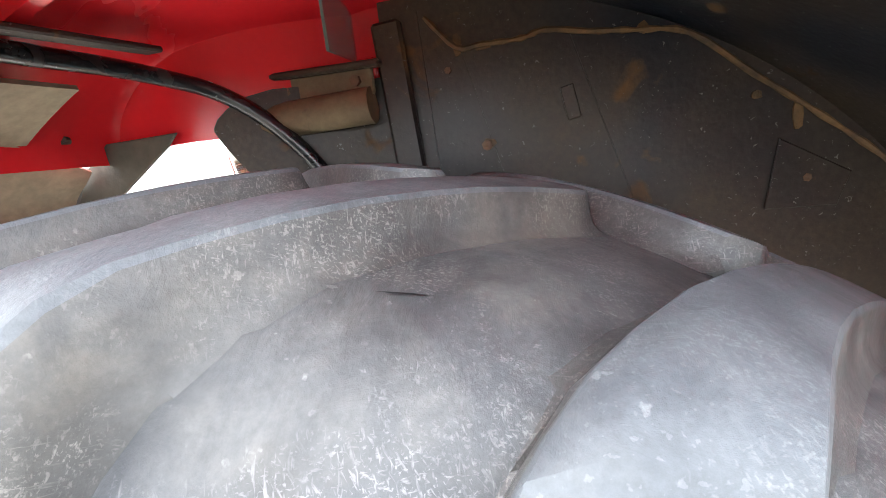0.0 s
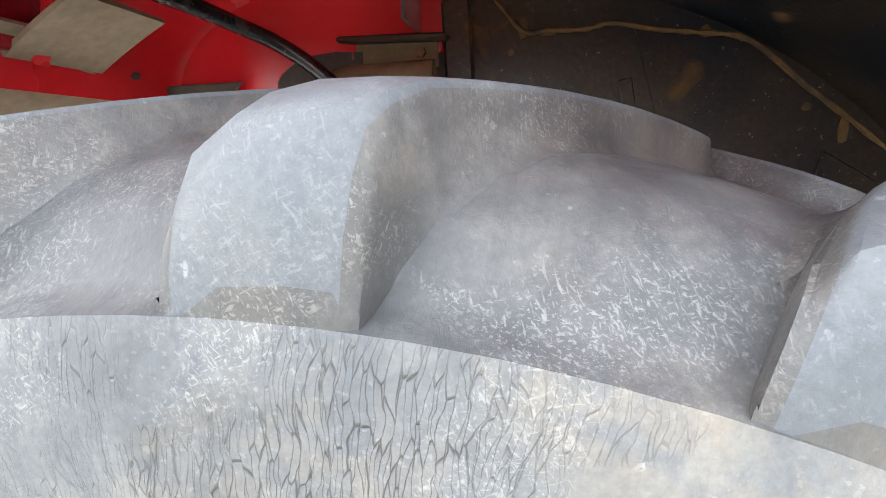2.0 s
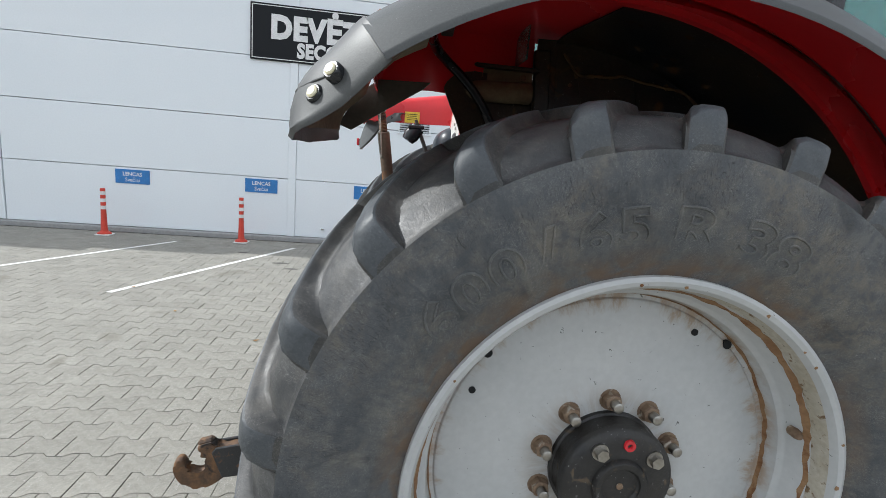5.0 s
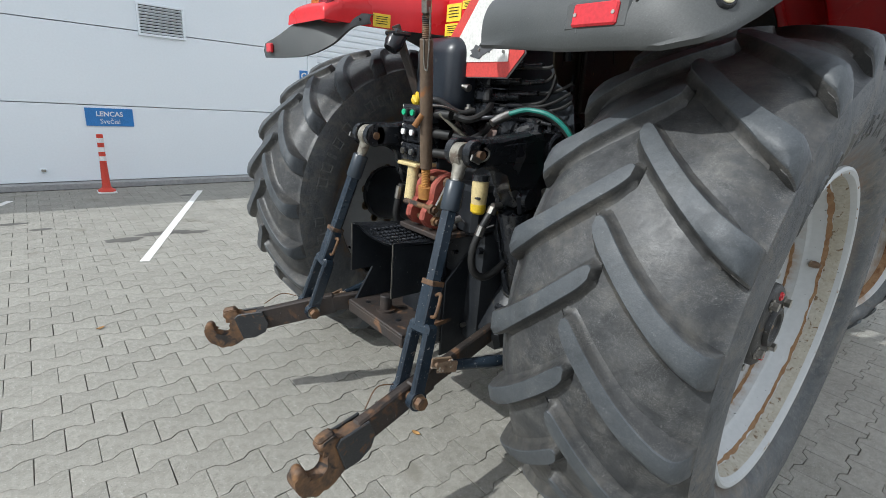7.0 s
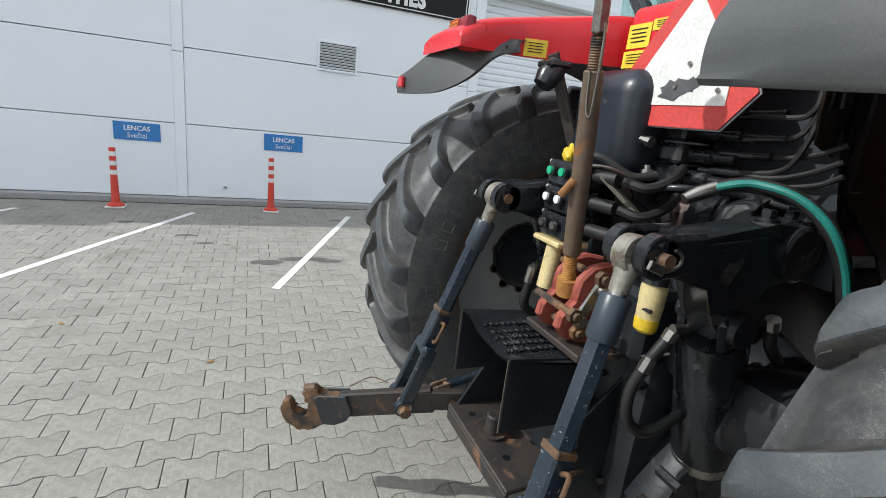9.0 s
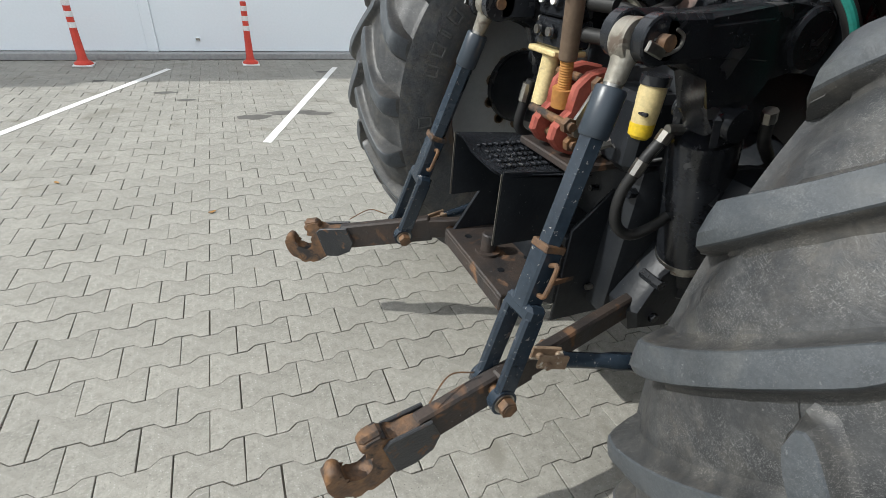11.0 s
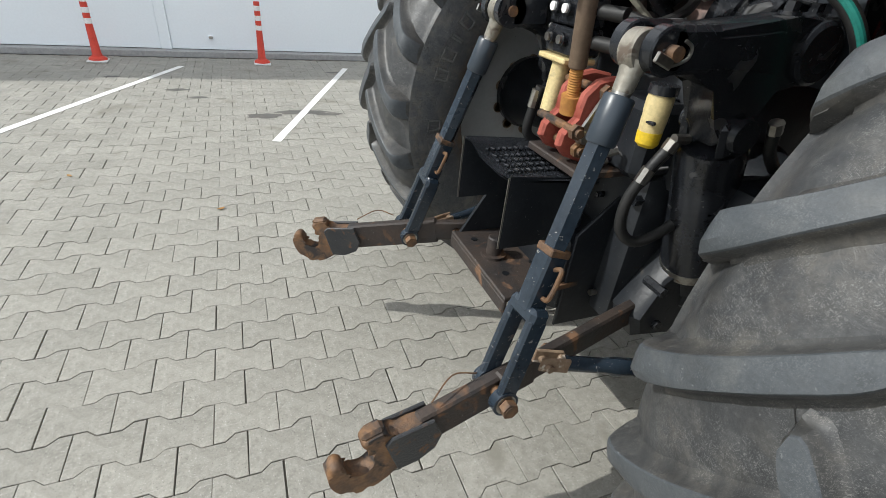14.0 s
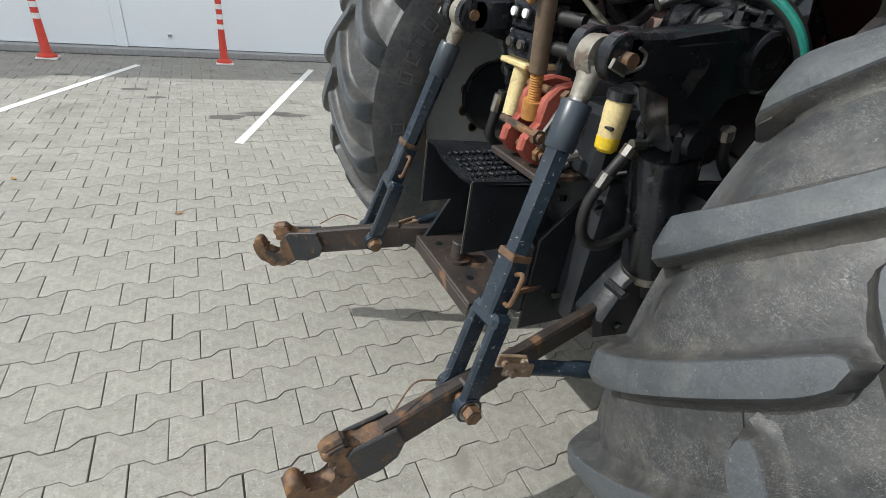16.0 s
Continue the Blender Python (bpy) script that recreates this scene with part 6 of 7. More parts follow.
def lift_rod(top, low, name):
    """An adjustable lift rod: eye, sleeve, hexagonal bar, square tube and fork."""
    top, low = Vector(top), Vector(low)
    d = (low - top).normalized()
    L = (low - top).length
    at = lambda t: top + d * (L * t)
    across = Vector((0, 1, 0)) - d * d.y
    across.normalize()
    bm = bmesh.new()
    tube(bm, [at(0.108), at(0.114), at(0.222), at(0.229)], [0.0295, 0.0325, 0.0325, 0.0295], 28)
    rod = part(name, bm, SLEEVE, tractor, "adjustable black lift rod with chipped paint")
    bm = bmesh.new()
    tube(bm, [top - across * 0.020, top - across * 0.015, top + across * 0.015, top + across * 0.020], [0.038, 0.042, 0.042, 0.038], 28)
    tube(bm, [at(0.025), at(0.055), at(0.10)], [0.029, 0.0225, 0.0205], 20)
    part("eye", bm, material("pale_worn_casting", (0.36, 0.34, 0.29), (0.25, 0.23, 0.19), 22, 0.45, 0.6, 0.3, 90, (0.11, 0.085, 0.065), 0.57, 22), rod, "pale worn cast rod end")
    bm = bmesh.new()
    tube(bm, [at(0.092), at(0.115)], 0.0195, 20)
    part("thread", bm, STEEL, rod)
    bm = bmesh.new()
    tube(bm, [at(0.225), at(0.56)], 0.0275, 6)
    part("hex_bar", bm, BLUEBLK, rod)
    bm = bmesh.new()
    bar(bm, at(0.515), at(0.538), 0.057, 0.057, across, 0.003)
    part("rust_ring", bm, RUST, rod)
    bm = bmesh.new()
    bar(bm, at(0.53), at(0.715), 0.054, 0.054, across, 0.006)
    part("square_tube", bm, BLUEBLK, rod)
    bm = bmesh.new()
    n = d.cross(across)
    bar(bm, at(0.690), at(0.740), 0.052, 0.105, across, 0.010)
    for s in (-1, 1):
        bar(bm, at(0.72) + across * 0.04 * s, at(0.99) + across * 0.044 * s, 0.052, 0.024, across, 0.006)
        tube(bm, [at(1.0) + across * 0.032 * s, at(1.0) + across * 0.058 * s], 0.034, 18)
    part("fork", bm, BLUEBLK, rod)
    for s in (-1, 1):
        bm = bmesh.new()
        tube(bm, [at(1.0) + across * (0.0585 * s), at(1.0) + across * (0.0600 * s)], 0.027, 18)
        part("worn_face", bm, STEEL, rod, "fork end worn to bare steel")
    bm = bmesh.new()
    tube(bm, [at(1.0) + across * 0.075, at(1.0) - across * 0.085], 0.015, 12)
    tube(bm, [at(1.0) - across * 0.062, at(1.0) - across * 0.083], 0.022, 6)
    part("pin", bm, RUST, rod, "rusty lower pin")
    bm = bmesh.new()
    o = across * -0.034 + n * 0.0
    tube(bm, curve_pts([at(0.57) + o * 0.8, at(0.56) + o * 1.35, at(0.58) + o * 1.5, at(0.65) + o * 1.35, at(0.66) + o * 0.8], 4), 0.006, 8)
    part("handle", bm, RUST, rod)


lift_rod((-0.605, 1.29, 1.245), (-0.83, 1.215, 0.462), "lift_rod")
lift_rod((-0.585, 1.91, 1.250), (-0.80, 2.045, 0.455), "lift_rod")


def lower_link(pivot, knee, end, droop):
    """A lower link: bar with pivot boss and an open hook end of rusty steel."""
    pivot, knee, end = Vector(pivot), Vector(knee), Vector(end)
    bm = bmesh.new()
    n = (end - knee).cross(Vector((0, 0, 1))).normalized()
    bar(bm, pivot, knee, 0.034, 0.078, (0, 0, 1), 0.006)
    bar(bm, knee + (pivot - knee).normalized() * 0.12, end, 0.036, 0.098, (0, 0, 1), 0.006)
    link = part("lower_link", bm, DARKRUST, tractor, "rusty black lower link arm of the hitch")
    bm = bmesh.new()
    tube(bm, [pivot - n * 0.04, pivot + n * 0.04], 0.062, 20)
    part("pivot", bm, FLATBLACK, link)
    out = (end - knee)
    out.z = 0
    out.normalize()
    up = Vector((0, 0, 1))
    m = Matrix(((out.x, up.x, n.x, end.x), (out.y, up.y, n.y, end.y), (out.z, up.z, n.z, end.z), (0, 0, 0, 1)))
    m = m @ Matrix.Rotation(radians(-droop), 4, "Z")
    claw = [(-0.03, 0.048), (0.055, 0.052), (0.062, 0.080), (0.075, 0.088), (0.125, 0.084), (0.130, 0.060), (0.112, 0.040), (0.105, 0.005), (0.118, -0.026), (0.150, -0.040), (0.182, -0.026), (0.192, 0.000),
            (0.188, 0.028), (0.196, 0.046), (0.214, 0.050), (0.230, 0.034), (0.238, 0.000), (0.230, -0.044), (0.204, -0.080), (0.160, -0.098), (0.110, -0.092), (0.06, -0.072), (-0.03, -0.052)]
    bm = bmesh.new()
    soft = [(p.x * 0.90 + 0.016, p.y * 0.90) for p in curve_pts([(x, y, 0) for x, y in claw], 3)]
    prism(bm, soft, m, 0.046, 0.011, 3)
    part("hook", bm, RUST, link, "rusty open hook end")
    bm = bmesh.new()
    box(bm, m @ Vector((0.102, 0.060, 0)), (0.055, 0.062, 0.034), m.to_3x3() @ Matrix.Rotation(0, 3, "X"), 0.008)
    part("catch", bm, RUST, link)
    for s in (-1, 1):
        bm = bmesh.new()
        prism(bm, [(-0.035, 0.046), (0.070, 0.058), (0.088, 0.044), (0.080, -0.062), (0.03, -0.070), (-0.02, -0.056), (-0.045, -0.02)], m @ Matrix.Translation((0, 0, 0.028 * s)), 0.010, 0.003)
        part("cheek_plate", bm, CHIPPED, link, "black cheek plate with chipped paint")
    bm = bmesh.new()
    q = knee + (end - knee) * 0.25
    tube(bm, curve_pts([q + n * 0.02 + Vector((0, 0, 0.06)), q + (end - knee) * 0.3 + n * 0.03 + Vector((0, 0, 0.085)), q + (end - knee) * 0.62 + Vector((0, 0, 0.07))], 6), 0.0022, 5)
    part("release_wire", bm, RUST, link)
    bm = bmesh.new()
    b = knee + (pivot - knee) * 0.32
    tube(bm, [b - n * 0.034, b + n * 0.034], 0.016, 6)
    part("bolt", bm, RUST, link)


lower_link((-0.23, 1.365, 0.50), (-0.82, 1.222, 0.462), (-1.03, 1.200, 0.405), 14)
lower_link((-0.23, 1.835, 0.50), (-0.80, 2.045, 0.455), (-1.00, 2.145, 0.395), 14)

# stabiliser and pivot castings
for side in (1, -1):
    bm = bmesh.new()
    y = mirrored(1.36, side)
    prism(bm, [(-0.30, 0.42), (-0.33, 0.50), (-0.26, 0.62), (-0.20, 0.70), (-0.12, 0.70), (-0.10, 0.50), (-0.16, 0.40)], xz_plane(y), 0.12, 0.02)
    cast = part("link_bracket", bm, FLATBLACK, tractor, "black cast link bracket")
    for x, z in ((-0.20, 0.66), (-0.27, 0.60), (-0.24, 0.47)):
        bm = bmesh.new()
        ybolt(bm, x, y, mirrored(1.285, side), z, 0.016)
        part("bolt", bm, BLACK, cast)
for side, y0 in ((1, 1.20), (-1, 2.09)):
    bm = bmesh.new()
    p, q = (Vector((-0.735, 1.20, 0.545)) if side > 0 else Vector((-0.66, y0, 0.440))), Vector((-0.20, mirrored(1.04, side), 0.50))
    d = (q - p).normalized()
    tube(bm, [p + d * 0.07, p + d * 0.18, p + d * 0.205, p + d * 0.26, p + d * 0.265, q], [0.020, 0.020, 0.024, 0.024, 0.021, 0.021], 14)
    st = part("stabiliser", bm, BLUEBLK, tractor, "black stabiliser bar with rusty end")
    bm = bmesh.new()
    for off in (-0.016, 0.016):
        bar(bm, p + Vector((0, off, 0.004)), p + d * 0.075 + Vector((0, off, 0.004)), 0.010, 0.042, (0, 0, 1), 0.003)
    box(bm, p + d * 0.066, (0.036, 0.040, 0.022), turn_to(d), 0.005)
    tube(bm, [p + d * 0.02 + Vector((0, -0.032, 0)), p + d * 0.02 + Vector((0, 0.032, 0))], 0.010, 10)
    part("stabiliser_end", bm, NUT, st, "rusty steel clevis")

# drawbar frame
bm = bmesh.new()
prism(bm, [(-0.685, 1.875), (-0.685, 1.46), (-0.47, 1.478), (-0.25, 1.50), (-0.25, 1.80), (-0.46, 1.86)], Matrix.Translation((0, 0, 0.522)), 0.018, 0.004)
box(bm, (-0.68, 1.667, 0.497), (0.014, 0.415, 0.046), None, 0.004)
draw = part("drawbar_frame", bm, DARKRUST, tractor, "rusty drawbar plate")
bm = bmesh.new()
tube(bm, [(-0.61, 1.69, 0.53), (-0.61, 1.69, 0.541)], 0.042, 20)
tube(bm, [(-0.61, 1.69, 0.541), (-0.61, 1.69, 0.598), (-0.61, 1.69, 0.602)], [0.026, 0.026, 0.021], 16)
part("drawbar_bolt", bm, DARKRUST, draw, "thick rusty drawbar bolt")
for x, y in ((-0.63, 1.80), (-0.50, 1.62), (-0.62, 1.58)):
    bm = bmesh.new()
    tube(bm, [(x, y, 0.5305), (x, y, 0.5325)], 0.012, 12)
    part("hole", bm, SIGNBLACK, draw)
bm = bmesh.new()
prism(bm, [(-0.46, 0.36), (-0.46, 0.70), (-0.30, 0.86), (-0.14, 0.86), (-0.14, 0.36)], xz_plane(1.49), 0.012, 0.003)
part("side_plate", bm, FLATBLACK, tractor)
bm = bmesh.new()
prism(bm, [(-0.66, 0.53), (-0.56, 0.70), (-0.30, 0.70), (-0.30, 0.40), (-0.50, 0.40)], xz_plane(1.865), 0.012, 0.003)
part("side_plate", bm, FLATBLACK, tractor)
bm = bmesh.new()
box(bm, (-0.36, 1.62, 0.55), (0.28, 0.26, 0.30), None, 0.03)
part("hitch_housing", bm, FLATBLACK, tractor)

# step box over the drawbar
bm = bmesh.new()
top = [(-0.69, 1.845, 0.893), (-0.69, 1.79, 0.893), (-0.69, 1.73, 0.872), (-0.69, 1.60, 0.868), (-0.69, 1.535, 0.876)]
back = [(-0.42, 1.865, 0.868), (-0.42, 1.80, 0.866), (-0.42, 1.73, 0.864), (-0.42, 1.60, 0.864), (-0.42, 1.50, 0.866)]
for z in (0.0, -0.006):
    f = [bm.verts.new((x, y, zz + z)) for x, y, zz in top]
    b = [bm.verts.new((x, y, zz + z)) for x, y, zz in back]
    for k in range(4):
        bm.faces.new((f[k], f[k + 1], b[k + 1], b[k]))
rs = random.Random(2)
for i in range(9):
    for j in range(5):
        x, y = -0.655 + 0.020 * i + 0.010 * (j % 2), 1.60 + 0.038 * j
        box(bm, (x, y, 0.873 + (0.008 if y > 1.72 else 0.0)), (0.011, 0.016, 0.008), Matrix.Rotation(radians(35 if (i + j) % 2 else -35), 3, "Z"), 0.002)
step = part("step", bm, BLACK, tractor, "black steel step with worn grip studs", 30)
for y, z0 in ((1.845, 0.68), (1.535, 0.66)):
    bm = bmesh.new()
    prism(bm, [(-0.69, z0), (-0.69, 0.885), (-0.42, 0.864), (-0.42, z0 + 0.0)], xz_plane(y), 0.006)
    part("step_side", bm, FLATBLACK, step)
bm = bmesh.new()
bar(bm, (-0.692, 1.535, 0.66), (-0.692, 1.535, 0.88), 0.003, 0.006)
part("worn_edge", bm, STEEL, step, "edge worn to bare steel")
bm = bmesh.new()
bar(bm, (-0.692, 1.845, 0.68), (-0.692, 1.845, 0.892), 0.003, 0.006)
part("worn_edge", bm, STEEL, step, "edge worn to bare steel")

# top link held by its bracket
bm = bmesh.new()
a, b = Vector((-0.500, 1.600, 1.050)), Vector((-0.622, 1.515, 1.845))
d = (b - a).normalized()
at = lambda t: a.lerp(b, t)
tube(bm, [at(0.13), at(0.135), at(0.70), at(0.705)], [0.021, 0.024, 0.024, 0.021], 20)
tl = part("top_link", bm, material("brown_rusty_tube", (0.15, 0.105, 0.07), (0.10, 0.07, 0.05), 10, 0.6, 0.3, 0.3, 90, (0.22, 0.09, 0.03), 0.6, 8), tractor, "brown rusty top link tube standing upright")
bm = bmesh.new()
pts = []
rr = []
for k in range(13):
    pts += [at(0.03 + 0.0083 * k), at(0.034 + 0.0083 * k)]
    rr += [0.0165, 0.0185]
tube(bm, pts, rr, 14)
tube(bm, [at(-0.02), at(0.04)], 0.03, 16)
part("lower_thread", bm, material("orange_rust", (0.42, 0.20, 0.04), (0.30, 0.13, 0.035), 20, 0.8, 0, 0.3, 90), tl, "orange rusted thread")
bm = bmesh.new()
pts, rr = [], []
for k in range(13):
    pts += [at(0.705 + 0.0072 * k), at(0.7085 + 0.0072 * k)]
    rr += [0.0150, 0.0172]
tube(bm, pts, rr, 14)
part("upper_thread", bm, RUST, tl)
bm = bmesh.new()
bar(bm, at(0.795), at(0.975), 0.026, 0.036, (1, 0, 0), 0.008)
tube(bm, [at(0.985) + Vector((0.0145, 0.003, 0)) * k for k in (-1.0, -0.7, 0.7, 1.0)], [0.026, 0.032, 0.032, 0.026], 22)
part("upper_eye", bm, STEEL, tl, "grey steel upper eye")
bm = bmesh.new()
tube(bm, [at(0.385) + Vector((-0.022, -0.004, 0.0)), at(0.33) + Vector((-0.045, 0.012, 0.0))], [0.010, 0.0115], 12)
part("turning_bar", bm, material("orange_rust_bar", (0.36, 0.17, 0.05), (0.24, 0.11, 0.04), 20, 0.8, 0, 0.3, 90), tl, "orange rusted stub")
bm = bmesh.new()
w = at(0.82) + Vector((-0.008, -0.028, 0))
tube(bm, curve_pts([w, at(0.78) + Vector((-0.008, -0.030, 0)), at(0.60) + Vector((-0.016, -0.029, 0)), at(0.575) + Vector((-0.018, -0.022, 0)), at(0.60) + Vector((-0.022, -0.015, 0)), at(0.70) + Vector((-0.022, -0.013, 0))], 5), 0.0028, 6)
part("spring_clip", bm, STEEL, tl)

brk = None
for y in (1.555, 1.645):
    bm = bmesh.new()
    prism(bm, [(-0.36, 0.90), (-0.46, 0.905), (-0.530, 0.930), (-0.556, 0.960), (-0.550, 0.995), (-0.518, 1.012), (-0.500, 1.030), (-0.512, 1.060), (-0.505, 1.095), (-0.470, 1.130), (-0.420, 1.140), (-0.36, 1.13)], xz_plane(y), 0.030, 0.007)
    ob = part("top_link_bracket", bm, ORANGE, tractor, "faded orange-red cast top link bracket")
    brk = brk or ob
for x, z in ((-0.525, 1.005), (-0.505, 0.955), (-0.455, 1.105)):
    bm = bmesh.new()
    tube(bm, [(x, 1.50, z), (x, 1.70, z)], 0.012, 10)
    tube(bm, [(x, 1.512, z), (x, 1.530, z)], 0.021, 6)
    part("bolt", bm, RUST, brk)
bm = bmesh.new()
prism(bm, [(-0.525, 0.985), (-0.495, 0.965), (-0.43, 1.075), (-0.46, 1.10)], xz_plane(1.528), 0.010, 0.003)
lock = part("lock_plate", bm, STEEL, brk, "bright steel lock plate")
for x, z in ((-0.504, 0.990), (-0.452, 1.072)):
    bm = bmesh.new()
    tube(bm, [(x, 1.524, z), (x, 1.518, z), (x, 1.516, z), (x, 1.502, z)], [0.019, 0.019, 0.015, 0.014], 14)
    part("bolt", bm, STEEL, lock)
bm = bmesh.new()
box(bm, (-0.42, 1.60, 0.90), (0.22, 0.26, 0.022), None, 0.004)
box(bm, (-0.36, 1.60, 0.93), (0.05, 0.28, 0.06), None, 0.006)
part("bracket_foot", bm, DARKRUST, tractor)

# hydraulic couplers
bm = bmesh.new()
for k in range(3):
    box(bm, (-0.425, 1.755, 1.195 + 0.078 * k), (0.105, 0.125, 0.073), None, 0.006)
blk = part("coupler_block", bm, BLACK, tractor, "black hydraulic coupler block")
bm = bmesh.new()
box(bm, (-0.44, 1.75, 1.148), (0.11, 0.135, 0.016), None, 0.004)
part("coupler_shelf", bm, CREAM, blk, "cream plastic tray")
GREEN = plain("green_cap", (0.02, 0.42, 0.20), 0.4)
for k in range(3):
    for j in range(2):
        y, z = 1.725 + 0.058 * j, 1.20 + 0.078 * k
        bm = bmesh.new()
        tube(bm, [(-0.475, y, z), (-0.492, y, z)], 0.019, 16)
        part("coupler", bm, BLACK, blk)
        bm = bmesh.new()
        tube(bm, [(-0.490, y, z), (-0.499, y, z)], 0.012, 14)
        part("coupler_plug", bm, GREEN if k == 2 else (WHITE if k == 1 else STEEL), blk)
    bm = bmesh.new()
    tube(bm, [(-0.43, 1.815, 1.215 + 0.078 * k), (-0.45, 1.85, 1.222 + 0.078 * k)], [0.005, 0.009], 8)
    part("lever", bm, STEEL, blk)
bm = bmesh.new()
tube(bm, [(-0.445, 1.765, 1.386), (-0.447, 1.762, 1.398), (-0.450, 1.772, 1.410), (-0.448, 1.785, 1.420)], [0.015, 0.021, 0.019, 0.008], 12)
tube(bm, curve_pts([(-0.45, 1.75, 1.395), (-0.46, 1.74, 1.41), (-0.455, 1.752, 1.432), (-0.445, 1.772, 1.426)], 4), 0.007, 6)
part("dust_cap", bm, YELLOW, blk, "yellow rubber dust cap")
for k in range(3):
    bm = bmesh.new()
    z = 1.20 + 0.078 * k
    tube(bm, [(-0.40, 1.69, z), (-0.38, 1.60 + 0.01 * k, z)], 0.020, 12)
    tube(bm, curve_pts([(-0.38, 1.60, z), (-0.34, 1.55, z - 0.01), (-0.27, 1.54, z + 0.02), (-0.22, 1.56, z + 0.05)], 5), 0.014, 8)
    part("coupler_hose", bm, HOSE, blk)
bm = bmesh.new()
bar(bm, (-0.40, 1.665, 1.36), (-0.27, 1.49, 1.19), 0.035, 0.012, (0, 0, 1), 0.002)
part("stay_bar", bm, material("olive_grime", (0.10, 0.095, 0.07), (0.14, 0.13, 0.10), 9, 0.8, 0, 0.3, 80), tractor)
bm = bmesh.new()
tube(bm, [(-0.47, 1.745, 1.00), (-0.455, 1.748, 1.135)], 0.026, 14)
part("drip_bottle", bm, CREAM, tractor, "cream plastic drip bottle")
bm = bmesh.new()
tube(bm, [(-0.372, 1.425, 1.13), (-0.372, 1.425, 1.115), (-0.373, 1.425, 1.06), (-0.374, 1.425, 1.03)], [0.030, 0.033, 0.032, 0.030], 20)
cup = part("filter_cup", bm, CREAM, tractor, "yellowed plastic filter cup")
bm = bmesh.new()
tube(bm, [(-0.374, 1.425, 1.036), (-0.374, 1.425, 1.005), (-0.375, 1.425, 0.995)], [0.0315, 0.030, 0.022], 20)
part("cup_base", bm, YELLOW, cup)
bm = bmesh.new()
tube(bm, [(-0.371, 1.425, 1.128), (-0.371, 1.425, 1.150)], 0.036, 20)
part("cup_head", bm, BLACK, cup)
bm = bmesh.new()
box(bm, (-0.398, 1.408, 1.062), (0.012, 0.030, 0.010), None, 0.003)
part("cup_mark", bm, BLACK, cup)

# slow vehicle sign
sv = Matrix(((0, 0, -1, -0.292), (-1, 0, 0, 1.555), (0, 1, 0, 1.51), (0, 0, 0, 1)))
bm = bmesh.new()
tri = [(-0.248, 0.0), (0.13, 0.0), (0.208, 0.085), (0.195, 0.115), (0.032, 0.345), (-0.045, 0.345), (-0.253, 0.095)]
prism(bm, tri, sv, 0.004)
sgn = part("slow_vehicle_sign", bm, plain("faded_red_film", (0.60, 0.07, 0.06), 0.35), tractor, "red-edged white reflective triangle with a peeled patch", 0)
bm = bmesh.new()
prism(bm, [(-0.216, 0.055), (0.135, 0.055), (0.135, 0.14), (0.003, 0.315), (-0.018, 0.315)], sv @ Matrix.Translation((0, 0, 0.0035)), 0.003)
part("white_field", bm, plain("white_film", (0.74, 0.74, 0.70), 0.4), sgn, smooth=0)
bm = bmesh.new()
rp = random.Random(5)
prism(bm, [((0.066 + rp.uniform(-0.010, 0.010)) * math.cos(k * math.pi / 13) * (1.0 if k % 2 else 0.88) - 0.008, (0.024 + rp.uniform(-0.009, 0.008)) * math.sin(k * math.pi / 13) + 0.098 + 0.008 * math.cos(k * math.pi / 13)) for k in range(26)], sv @ Matrix.Translation((0, 0, 0.006)), 0.002)
part("peeled_patch", bm, material("bare_patch", (0.06, 0.065, 0.07), (0.09, 0.09, 0.095), 20, 0.6), sgn, smooth=0)
bm = bmesh.new()
prism(bm, [(x * 1.02 + (0.0005), y * 1.02 - 0.004) for x, y in tri], sv @ Matrix.Translation((0, 0, -0.005)), 0.004)
part("sign_backing", bm, material("galvanised", (0.3, 0.31, 0.32), (0.24, 0.25, 0.26), 12, 0.5, 0.6), sgn, smooth=0)
for x, y in ((-0.02, 0.10), (0.012, 0.155), (0.055, 0.135), (-0.1, 0.075), (0.11, 0.09)):
    bm = bmesh.new()
    q = sv @ Vector((x, y, 0.007))
    tube(bm, [q, q - Vector((0.004, 0, 0))], 0.006, 8)
    part("rivet", bm, STEEL, sgn)

# cab rear
bm = bmesh.new()
box(bm, (-0.165, MID, 1.765), (0.09, 0.60, 0.20), None, 0.025, 2)
cabr = part("cab_rear_panel", bm, RED, tractor, "red cab rear panel")
STK = plain("sticker_yellow", (0.80, 0.60, 0.05), 0.4)


def sticker(x, y, z, w, h, nrm, parent):
    n = Vector(nrm).normalized()
    bm = bmesh.new()
    box(bm, (x, y, z), (h, w, 0.002), turn_to(n, (0, 0, 1)))
    part("sticker", bm, STK, parent, "yellow warning sticker", 0)
    bm = bmesh.new()
    side = n.cross(Vector((0, 0, 1))).normalized()
    c = Vector((x, y, z)) + n * 0.0018
    for k in range(4):
        box(bm, c + Vector((0, 0, h * (0.28 - 0.17 * k))), (h * 0.05, w * (0.7 - 0.08 * (k % 2)), 0.001), turn_to(n, (0, 0, 1)))
    part("print_bar", bm, SIGNBLACK, parent, "", 0)


sticker(-0.212, 1.845, 1.775, 0.095, 0.07, (-1, 0, 0), cabr)
sticker(-0.212, 1.85, 1.708, 0.095, 0.05, (-1, 0, 0), cabr)
sticker(-0.212, 1.75, 1.80, 0.085, 0.032, (-1, 0, 0), cabr)

